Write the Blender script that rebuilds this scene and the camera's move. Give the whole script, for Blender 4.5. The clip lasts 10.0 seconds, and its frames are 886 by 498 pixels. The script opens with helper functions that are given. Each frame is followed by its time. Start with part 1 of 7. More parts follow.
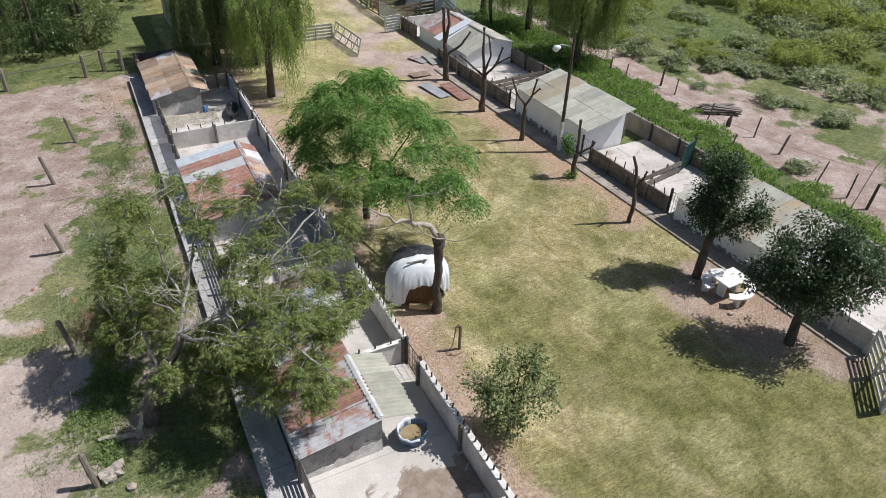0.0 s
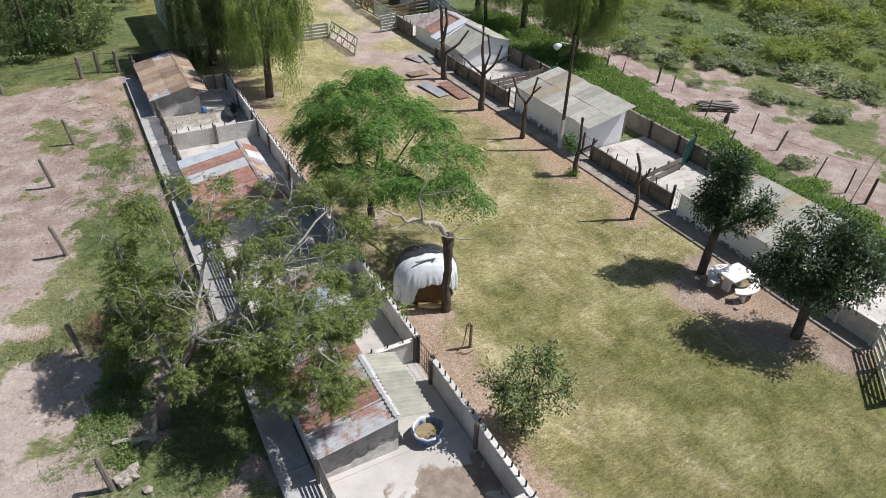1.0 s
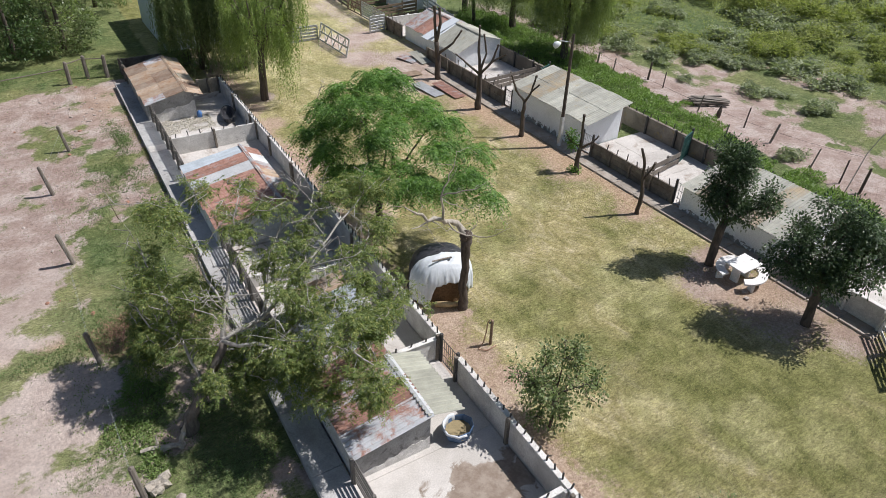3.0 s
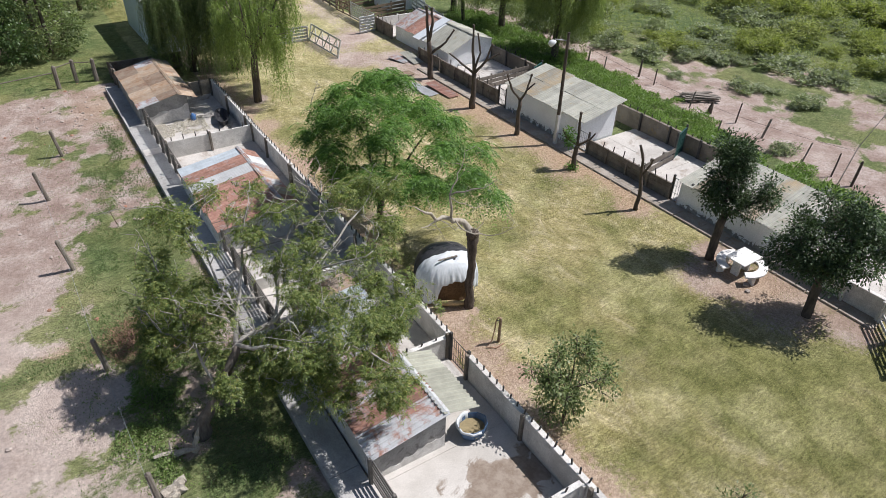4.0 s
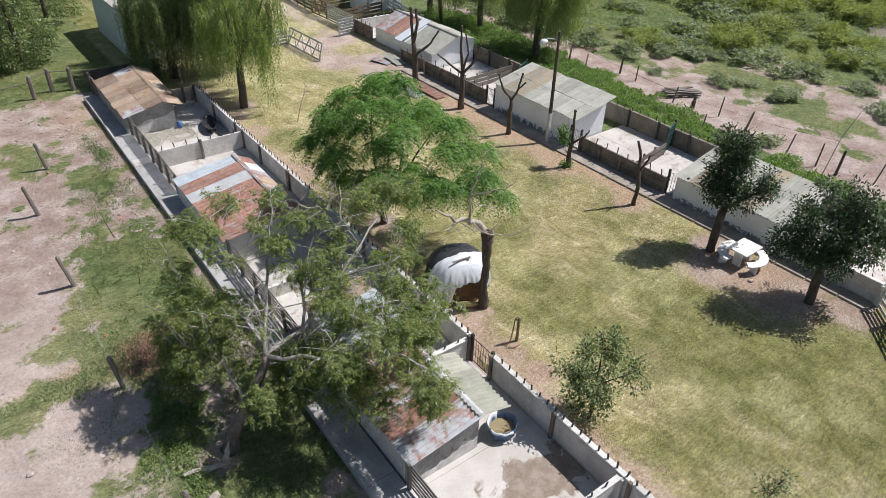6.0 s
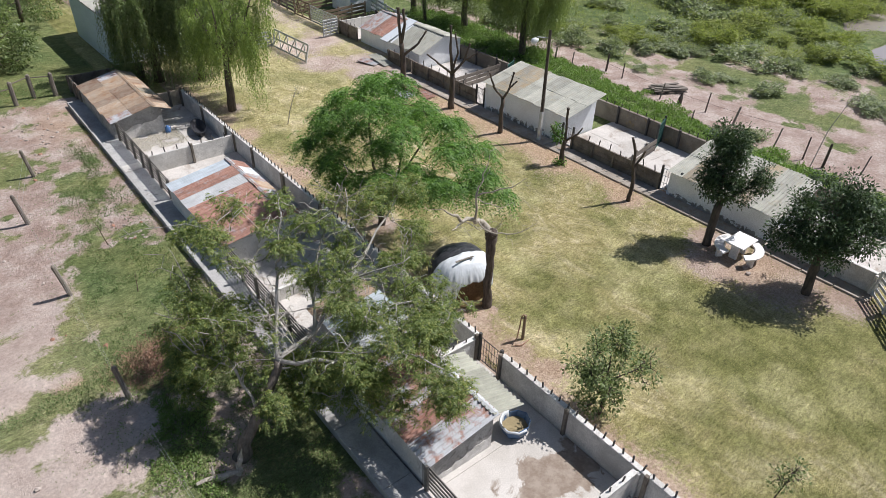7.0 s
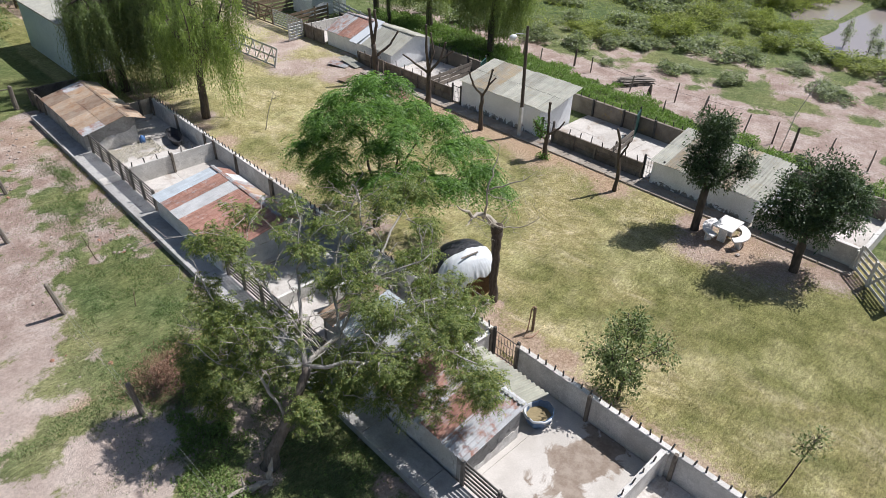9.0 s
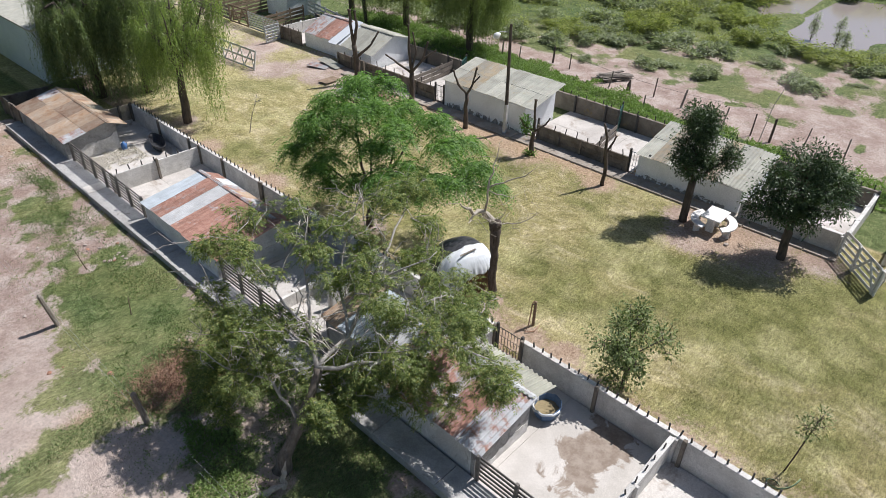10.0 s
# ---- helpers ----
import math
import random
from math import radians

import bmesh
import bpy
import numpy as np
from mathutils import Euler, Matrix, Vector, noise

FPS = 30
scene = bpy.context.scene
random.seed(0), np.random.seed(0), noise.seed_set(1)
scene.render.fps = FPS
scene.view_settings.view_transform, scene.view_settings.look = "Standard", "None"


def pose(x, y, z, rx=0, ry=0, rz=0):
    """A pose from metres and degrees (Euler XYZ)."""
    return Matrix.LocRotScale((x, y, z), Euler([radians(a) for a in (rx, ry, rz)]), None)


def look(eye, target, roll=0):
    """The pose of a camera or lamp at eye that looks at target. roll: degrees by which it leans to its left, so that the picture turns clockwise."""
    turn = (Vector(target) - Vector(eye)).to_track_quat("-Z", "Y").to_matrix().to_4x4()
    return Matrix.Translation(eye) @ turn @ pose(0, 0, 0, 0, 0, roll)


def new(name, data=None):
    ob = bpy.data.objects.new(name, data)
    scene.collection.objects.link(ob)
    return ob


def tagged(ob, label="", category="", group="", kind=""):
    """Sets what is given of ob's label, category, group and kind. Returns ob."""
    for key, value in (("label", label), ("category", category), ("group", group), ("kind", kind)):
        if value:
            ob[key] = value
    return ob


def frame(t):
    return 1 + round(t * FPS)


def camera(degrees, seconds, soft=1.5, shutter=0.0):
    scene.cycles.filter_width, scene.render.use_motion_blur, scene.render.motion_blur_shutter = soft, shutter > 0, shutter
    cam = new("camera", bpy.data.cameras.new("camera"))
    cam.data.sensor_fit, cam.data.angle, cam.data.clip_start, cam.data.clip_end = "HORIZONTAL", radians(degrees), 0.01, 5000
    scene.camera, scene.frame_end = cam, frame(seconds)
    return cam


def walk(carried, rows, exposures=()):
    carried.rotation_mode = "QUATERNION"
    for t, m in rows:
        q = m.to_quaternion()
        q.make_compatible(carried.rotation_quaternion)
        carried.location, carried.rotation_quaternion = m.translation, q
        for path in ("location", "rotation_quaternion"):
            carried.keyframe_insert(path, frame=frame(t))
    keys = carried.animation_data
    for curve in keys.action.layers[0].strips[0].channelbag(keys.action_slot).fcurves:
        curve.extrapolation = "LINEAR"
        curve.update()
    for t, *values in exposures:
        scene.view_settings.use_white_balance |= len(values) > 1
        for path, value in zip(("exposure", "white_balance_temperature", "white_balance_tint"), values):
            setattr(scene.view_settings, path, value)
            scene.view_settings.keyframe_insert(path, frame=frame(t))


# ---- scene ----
cam = camera(68.0, 10.0, soft=0.4)
PATH = [
    (0, (-2.717, -0.414, 15.679), (-1.912, 1.013, 14.532), 2.0),
    (0.5, (-3.023, -0.254, 15.698), (-2.206, 1.165, 14.549), 2.0),
    (1, (-3.342, -0.105, 15.66), (-2.509, 1.305, 14.512), 2.0),
    (1.5, (-3.638, -0.004, 15.622), (-2.791, 1.399, 14.475), 2.0),
    (2, (-3.973, 0.177, 15.605), (-3.111, 1.57, 14.458), 2.0),
    (2.5, (-4.297, 0.349, 15.619), (-3.42, 1.734, 14.473), 2.0),
    (4, (-5.328, 0.895, 15.588), (-4.392, 2.243, 14.445), 1.9),
    (4.5, (-5.671, 1.105, 15.592), (-4.716, 2.439, 14.449), 1.9),
    (5, (-6.017, 1.366, 15.612), (-5.042, 2.686, 14.468), 1.9),
    (5.5, (-6.365, 1.648, 15.618), (-5.368, 2.952, 14.476), 1.9),
    (7, (-7.388, 2.512, 15.559), (-6.315, 3.758, 14.42), 1.9),
    (7.5, (-7.718, 2.778, 15.509), (-6.62, 4.004, 14.373), 1.8),
    (8, (-8.097, 3.052, 15.497), (-6.972, 4.254, 14.362), 1.7),
    (8.5, (-8.47, 3.343, 15.485), (-7.319, 4.522, 14.351), 1.7),
    (9, (-8.854, 3.645, 15.436), (-7.676, 4.798, 14.304), 1.7),
    (9.5, (-9.214, 3.949, 15.425), (-8.007, 5.073, 14.294), 1.7),
    (10, (-9.594, 4.258, 15.403), (-8.357, 5.35, 14.273), 1.6),
]
walk(cam, [(t, look(eye, target, roll)) for t, eye, target, roll in PATH], [(0, -0.08), (4.5, -0.02), (10, 0.04)])

# ---- light ----
world = bpy.data.worlds.new("sky")
scene.world = world
world.use_nodes = True
SUN = Vector((0.957 * math.cos(radians(56)), -0.29 * math.cos(radians(56)), math.sin(radians(56)))).normalized()
wn = world.node_tree.nodes
sky = wn.new("ShaderNodeTexSky")
sky.sky_type, sky.sun_disc = "NISHITA", False
sky.sun_elevation, sky.sun_rotation = radians(56), math.atan2(SUN.x, SUN.y)
wn["Background"].inputs["Strength"].default_value = 0.076
world.node_tree.links.new(sky.outputs[0], wn["Background"].inputs["Color"])
sun = new("sun", bpy.data.lights.new("sun", "SUN"))
sun.data.energy, sun.data.angle, sun.data.color = 5.1, radians(0.55), (1.0, 0.98, 0.985)
sun.matrix_world = look(SUN * 60, (0, 0, 0))


# ---- materials ----
class Nodes:
    """A short way to build node materials."""

    def __init__(self, name):
        self.mat = bpy.data.materials.new(name)
        self.mat.use_nodes = True
        self.nodes, self.links = self.mat.node_tree.nodes, self.mat.node_tree.links
        self.bsdf = self.nodes["Principled BSDF"]
        self.coord = None

    def add(self, kind, **inputs):
        n = self.nodes.new(kind)
        for key, value in inputs.items():
            self.put(n.inputs[key.replace("_", " ")], value)
        return n

    def put(self, socket, value):
        if isinstance(value, bpy.types.NodeSocket):
            self.links.new(value, socket)
        elif isinstance(value, tuple) and len(value) == 3 and socket.type == "RGBA":
            socket.default_value = (*value, 1)
        else:
            socket.default_value = value

    def place(self, scale=(1, 1, 1)):
        geo = self.add("ShaderNodeNewGeometry")
        m = self.add("ShaderNodeMapping", Vector=geo.outputs["Position"], Scale=scale)
        return m.outputs[0]

    def noise(self, scale, detail=5.0, rough=0.6, stretch=(1, 1, 1), warp=0.0):
        n = self.add("ShaderNodeTexNoise", Vector=self.place(stretch), Scale=scale, Detail=detail, Roughness=rough, Distortion=warp)
        return n.outputs["Fac"]

    def ramp(self, fac, stops):
        n = self.add("ShaderNodeValToRGB", Fac=fac)
        e = n.color_ramp.elements
        while len(e) < len(stops):
            e.new(0.5)
        for el, (p, c) in zip(e, stops):
            el.position, el.color = p, (*c, 1) if isinstance(c, tuple) else (c, c, c, 1)
        return n.outputs["Color"]

    def mix(self, fac, a, b, mode="MIX"):
        n = self.nodes.new("ShaderNodeMix")
        n.data_type, n.blend_type = "RGBA", mode
        self.put(n.inputs["Factor"], fac)
        self.put(n.inputs["A"], a)
        self.put(n.inputs["B"], b)
        return n.outputs["Result"]

    def math(self, op, a, b=0.0):
        n = self.nodes.new("ShaderNodeMath")
        n.operation, n.use_clamp = op, False
        self.put(n.inputs[0], a)
        self.put(n.inputs[1], b)
        return n.outputs[0]

    def rand(self):
        return self.add("ShaderNodeObjectInfo").outputs["Random"]

    def island(self):
        return self.add("ShaderNodeNewGeometry").outputs["Random Per Island"]

    def attr(self, name):
        n = self.add("ShaderNodeAttribute")
        n.attribute_name = name
        return n.outputs["Fac"]

    def done(self, colour, rough=0.8, metal=0.0, bump=None, depth=0.02, spec=0.3):
        self.put(self.bsdf.inputs["Base Color"], colour)
        self.put(self.bsdf.inputs["Roughness"], rough)
        self.put(self.bsdf.inputs["Metallic"], metal)
        self.put(self.bsdf.inputs["Specular IOR Level"], spec)
        if bump is not None:
            b = self.add("ShaderNodeBump", Height=bump, Distance=depth, Strength=1.0)
            self.put(self.bsdf.inputs["Normal"], b.outputs[0])
        return self.mat


def tinted(n, colour, amount=0.35):
    """Brightness varies from piece to piece."""
    f = n.math("ADD", n.math("MULTIPLY", n.rand(), amount), 1 - amount / 2)
    grey = n.add("ShaderNodeCombineColor", Red=f, Green=f, Blue=f).outputs[0]
    return n.mix(1.0, colour, grey, "MULTIPLY")


def stained(name, light, dark, stain, stain_at=0.56, scale=1.3, rough=0.9, depth=0.012, piece=0.2):
    """Concrete, render, plaster: two-tone, with fine grain and stains."""
    n = Nodes(name)
    base = n.ramp(n.noise(scale, 7, 0.65), [(0.40, dark), (0.60, light)])
    fine = n.ramp(n.noise(28, 4, 0.7), [(0.36, 0.78), (0.64, 1.10)])
    c = n.mix(1.0, base, fine, "MULTIPLY")
    mask = n.ramp(n.noise(scale * 2.3, 8, 0.72, warp=0.6), [(stain_at, 0.0), (stain_at + 0.12, 1.0)])
    c = n.mix(mask, c, stain)
    return n.done(tinted(n, c, piece), rough, bump=n.noise(16, 6, 0.7), depth=depth)


def wood(name, light, dark, grain=(1, 1, 0.12), piece=0.4, scale=22):
    n = Nodes(name)
    c = n.ramp(n.noise(scale, 6, 0.65, grain), [(0.3, dark), (0.7, light)])
    c = n.mix(n.ramp(n.noise(2.2, 5), [(0.45, 0.0), (0.75, 0.55)]), c, dark)
    return n.done(tinted(n, c, piece), 0.85, bump=n.noise(scale * 1.5, 5, 0.7, grain), depth=0.01)


def bark(name, light, dark, scale=9, patch=None):
    n = Nodes(name)
    c = n.ramp(n.noise(scale, 7, 0.7, (1, 1, 0.25)), [(0.3, dark), (0.7, light)])
    if patch:
        c = n.mix(n.ramp(n.noise(3.5, 5), [(0.5, 0.0), (0.68, 0.9)]), c, patch)
    return n.done(c, 0.92, bump=n.noise(scale * 2, 6, 0.7, (1, 1, 0.2)), depth=0.03)


def leaf(name, light, dark, gloss=0.45, through_light=0.35, dry=None):
    n = Nodes(name)
    c = n.ramp(n.island(), [(0.0, dark), (0.75, light), (1.0, dry or light)])
    c = n.mix(n.ramp(n.noise(0.9, 3), [(0.35, 0.0), (0.7, 0.6)]), c, n.mix(0.5, c, light))
    n.done(c, gloss, spec=0.35)
    t = n.add("ShaderNodeBsdfTranslucent", Color=n.mix(1.0, c, (1.0, 1.15, 0.55), "MULTIPLY"))
    m = n.add("ShaderNodeMixShader", Fac=through_light)
    n.links.new(n.bsdf.outputs[0], m.inputs[1])
    n.links.new(t.outputs[0], m.inputs[2])
    n.links.new(m.outputs[0], n.nodes["Material Output"].inputs["Surface"])
    return n.mat


def sheet_metal(name, rust_from, rust_to, clean=(0.50, 0.51, 0.52), metal=0.15, rough=0.65, rust=((0.26, 0.125, 0.095), (0.46, 0.275, 0.215)), streak=0.1):
    """Old corrugated sheet: galvanised ground with rust where the noise is high."""
    n = Nodes(name)
    ground = n.ramp(n.noise(2.0, 6, 0.6), [(0.3, tuple(v * 0.72 for v in clean)), (0.7, clean)])
    ground = n.mix(1.0, ground, n.ramp(n.noise(30, 4, 0.7), [(0.3, 0.85), (0.7, 1.05)]), "MULTIPLY")
    red = n.ramp(n.noise(6, 6, 0.7), [(0.3, rust[0]), (0.72, rust[1])])
    mask = n.ramp(n.noise(1.7, 8, 0.72, warp=0.4), [(rust_from, 0.0), (rust_to, 1.0)])
    c = n.mix(mask, ground, red)
    c = n.mix(1.0, c, n.ramp(n.noise(1.0, 6, 0.7, (0.55, 9.0, 1.0), warp=0.2), [(0.36, 1 - streak), (0.5, 1.0), (0.64, 1 + 0.6 * streak)]), "MULTIPLY")
    m = n.math("MULTIPLY", n.math("SUBTRACT", 1.0, mask), metal)
    r = n.math("ADD", n.math("MULTIPLY", mask, 0.85 - rough), rough)
    return n.done(tinted(n, c, 0.28), r, m, bump=n.noise(40, 4, 0.7), depth=0.002)


def plain(name, colour, rough=0.6, metal=0.0, vary=0.35, scale=7):
    n = Nodes(name)
    c = n.ramp(n.noise(scale, 6, 0.65), [(0.3, tuple(v * (1 - vary) for v in colour)), (0.7, colour)])
    return n.done(c, rough, metal, bump=n.noise(scale * 6, 4), depth=0.003)


M_FLOOR = stained("pale concrete floor", (0.63, 0.59, 0.55), (0.50, 0.465, 0.43), (0.32, 0.265, 0.22), 0.53, 0.45, 0.85, 0.006, 0.08)
M_SLAB = stained("grey walkway concrete", (0.47, 0.455, 0.44), (0.34, 0.325, 0.31), (0.21, 0.195, 0.18), 0.58, 0.9)
M_APRON = stained("dusty apron concrete", (0.42, 0.37, 0.32), (0.30, 0.26, 0.22), (0.33, 0.24, 0.17), 0.53, 1.1)
M_PANEL = stained("grey concrete panel", (0.73, 0.705, 0.665), (0.57, 0.545, 0.51), (0.26, 0.24, 0.21), 0.60, 1.5)
M_PANEL_DARK = stained("weathered brown panel", (0.26, 0.225, 0.185), (0.16, 0.135, 0.11), (0.09, 0.075, 0.06), 0.56, 1.6)
M_TANPANEL = stained("tan weathered panel", (0.52, 0.45, 0.36), (0.38, 0.32, 0.25), (0.25, 0.20, 0.15), 0.58, 1.8)
M_BACK = stained("mossy grey wall", (0.28, 0.245, 0.20), (0.175, 0.15, 0.12), (0.28, 0.20, 0.08), 0.58, 0.8)
M_WHITE = stained("whitewashed render", (0.92, 0.93, 0.945), (0.85, 0.86, 0.87), (0.42, 0.40, 0.37), 0.66, 1.4, 0.9, 0.01, 0.06)
M_GREY = stained("grey cement render", (0.45, 0.435, 0.415), (0.31, 0.30, 0.285), (0.17, 0.16, 0.15), 0.55, 1.6)
M_ROUGH = stained("broken render over brick", (0.88, 0.85, 0.81), (0.66, 0.63, 0.59), (0.34, 0.29, 0.25), 0.62, 3.2, 0.95, 0.012)
M_STAIN = stained("dark damp cement", (0.40, 0.39, 0.375), (0.27, 0.26, 0.25), (0.16, 0.15, 0.14), 0.55, 3.0)
M_SHEDWALL = stained("pale grey shed wall", (0.72, 0.715, 0.70), (0.56, 0.555, 0.54), (0.30, 0.29, 0.27), 0.57, 1.2)
M_BLUEWALL = stained("pale blue painted wall", (0.82, 0.89, 0.95), (0.74, 0.82, 0.89), (0.48, 0.52, 0.55), 0.66, 0.9)
M_GALV = sheet_metal("galvanised sheet", 0.60, 0.80, (0.60, 0.605, 0.61), 0.12, 0.7)
M_BLUE = sheet_metal("bluish zinc sheet", 0.70, 0.9, (0.52, 0.57, 0.61), 0.1, 0.65)
M_RUST = sheet_metal("rusted sheet", 0.30, 0.46, streak=0.3)
M_RUSTY = sheet_metal("half-rusted sheet", 0.46, 0.60, streak=0.3)
M_GALVRUST = sheet_metal("galvanised sheet with rust blooms", 0.46, 0.58, (0.60, 0.605, 0.62), 0.1, 0.65)
M_TAN = sheet_metal("tan rusted sheet", 0.36, 0.62, (0.50, 0.42, 0.34), 0.0, 0.85, ((0.28, 0.16, 0.095), (0.47, 0.33, 0.215)))
M_TAN_DARK = sheet_metal("dark tan sheet", 0.42, 0.66, (0.36, 0.285, 0.22), 0.0, 0.85, ((0.17, 0.095, 0.065), (0.30, 0.185, 0.125)))
M_FIBRE = sheet_metal("fibre cement sheet", 0.56, 0.78, (0.49, 0.48, 0.415), 0.0, 0.9, ((0.30, 0.26, 0.16), (0.42, 0.34, 0.2)))
M_FIBRE_TAN = sheet_metal("lichened fibre cement", 0.42, 0.62, (0.40, 0.38, 0.32), 0.0, 0.9, ((0.32, 0.25, 0.16), (0.42, 0.34, 0.23)))
M_PALESHEET = sheet_metal("pale ribbed sheet", 0.66, 0.85, (0.44, 0.435, 0.36), 0.05, 0.8, ((0.34, 0.33, 0.16), (0.44, 0.4, 0.22)))
M_POST = wood("grey weathered timber", (0.30, 0.265, 0.225), (0.12, 0.10, 0.085))
M_RAIL = wood("dark fence rail", (0.24, 0.22, 0.20), (0.11, 0.10, 0.09), (0.12, 0.12, 1))
M_BOARD = wood("brown board", (0.30, 0.225, 0.16), (0.14, 0.10, 0.07), (0.15, 0.15, 1))
M_WHITEWOOD = wood("white painted timber", (0.78, 0.77, 0.74), (0.56, 0.55, 0.52), (0.2, 0.2, 1), 0.12)
M_STEEL = plain("dull steel", (0.11, 0.105, 0.10), 0.6, 0.4)
M_LIGHTSTEEL = plain("galvanised tube", (0.50, 0.51, 0.52), 0.45, 0.5)
M_GREENSTEEL = plain("dark green paint", (0.03, 0.10, 0.09), 0.5)
M_BARK = bark("dark brown bark", (0.16, 0.125, 0.10), (0.055, 0.045, 0.038))
M_BARK_PALE = bark("pale grey bark", (0.54, 0.50, 0.455), (0.28, 0.255, 0.23), 7)
M_BARK_GREY = bark("grey-brown furrowed bark", (0.27, 0.23, 0.195), (0.075, 0.06, 0.05), 8)
M_BARK_CUT = bark("old flaking bark", (0.155, 0.12, 0.098), (0.04, 0.03, 0.026), 11)
M_DEAD = bark("bleached dead wood", (0.56, 0.50, 0.42), (0.28, 0.24, 0.20), 10)
M_LEAF_OLIVE = leaf("olive feathery leaves", (0.265, 0.325, 0.108), (0.078, 0.12, 0.046), dry=(0.46, 0.43, 0.16), through_light=0.45)
M_LEAF_FRESH = leaf("fresh green leaves", (0.205, 0.355, 0.09), (0.058, 0.128, 0.035), through_light=0.45)
M_LEAF_DARK = leaf("dark glossy leaves", (0.095, 0.145, 0.065), (0.028, 0.052, 0.025), 0.42, 0.2)
M_LEAF_BUSH = leaf("dull green leaves", (0.225, 0.28, 0.12), (0.085, 0.12, 0.05), 0.4, 0.33)
M_LEAF_WILLOW = leaf("willow leaves", (0.30, 0.36, 0.13), (0.14, 0.19, 0.07), through_light=0.42)
M_LEAF_WILLOW_BRIGHT = leaf("yellow-green willow leaves", (0.335, 0.405, 0.145), (0.16, 0.225, 0.075), through_light=0.5)
M_LEAF_WILLOW_DARK = leaf("shaded willow leaves", (0.26, 0.32, 0.15), (0.12, 0.165, 0.075), through_light=0.45)
M_LEAF_WOOD = leaf("woodland leaves", (0.12, 0.185, 0.07), (0.038, 0.068, 0.028))
M_UNDER = leaf("shaded undergrowth", (0.30, 0.39, 0.15), (0.16, 0.235, 0.085), through_light=0.5)
M_TURF = leaf("short turf", (0.19, 0.27, 0.11), (0.105, 0.165, 0.065))
M_WEED = leaf("verge weeds", (0.265, 0.38, 0.115), (0.105, 0.18, 0.05), through_light=0.42)
M_SCRUB_GREY = leaf("grey-green scrub", (0.40, 0.43, 0.30), (0.19, 0.215, 0.14), 0.6, 0.4)
M_SCRUB_GREEN = leaf("yellow-green scrub", (0.385, 0.415, 0.135), (0.13, 0.16, 0.055), 0.6, 0.45)
M_GRASS = leaf("grass blades", (0.32, 0.30, 0.125), (0.215, 0.22, 0.082), 0.7, 0.3, (0.48, 0.42, 0.25))
M_BRUSH = plain("dry reddish twigs", (0.40, 0.245, 0.165), 0.95, 0, 0.5, 9)
M_STRAW = plain("old hay", (0.20, 0.115, 0.06), 0.95, 0, 0.6, 14)
M_DRYWOOD = plain("splintered pale wood", (0.55, 0.40, 0.22), 0.9, 0, 0.4, 12)
M_BLACK = plain("black plastic sheet", (0.06, 0.06, 0.068), 0.34)
M_TARP = plain("white tarpaulin", (0.74, 0.77, 0.80), 0.5, 0, 0.22, 3)
M_NAVY = plain("faded blue plastic", (0.12, 0.20, 0.34), 0.5)
M_TUBIN = plain("white plastic lining", (0.70, 0.73, 0.76), 0.5, 0, 0.15)
M_FEED = plain("wet feed mash", (0.34, 0.27, 0.15), 0.8)
M_RUBBER = plain("black rubber", (0.02, 0.02, 0.02), 0.6)
M_TABLE = stained("whitewashed concrete", (0.84, 0.82, 0.80), (0.72, 0.69, 0.66), (0.50, 0.45, 0.40), 0.64, 2.4)
M_STONE = stained("pale stone", (0.50, 0.425, 0.375), (0.36, 0.30, 0.265), (0.30, 0.22, 0.18), 0.56, 4)
M_BRICK = stained("broken brick", (0.42, 0.22, 0.15), (0.30, 0.15, 0.10), (0.45, 0.38, 0.32), 0.55, 5)
M_LAMP = plain("white lamp housing", (0.8, 0.8, 0.8), 0.4, 0, 0.05)
M_JUG = plain("blue plastic", (0.10, 0.22, 0.48), 0.4)
M_LITTER = leaf("old straw", (0.70, 0.65, 0.58), (0.50, 0.46, 0.41), 0.9, 0.1)
M_HOSE = plain("green garden hose", (0.14, 0.22, 0.12), 0.5)


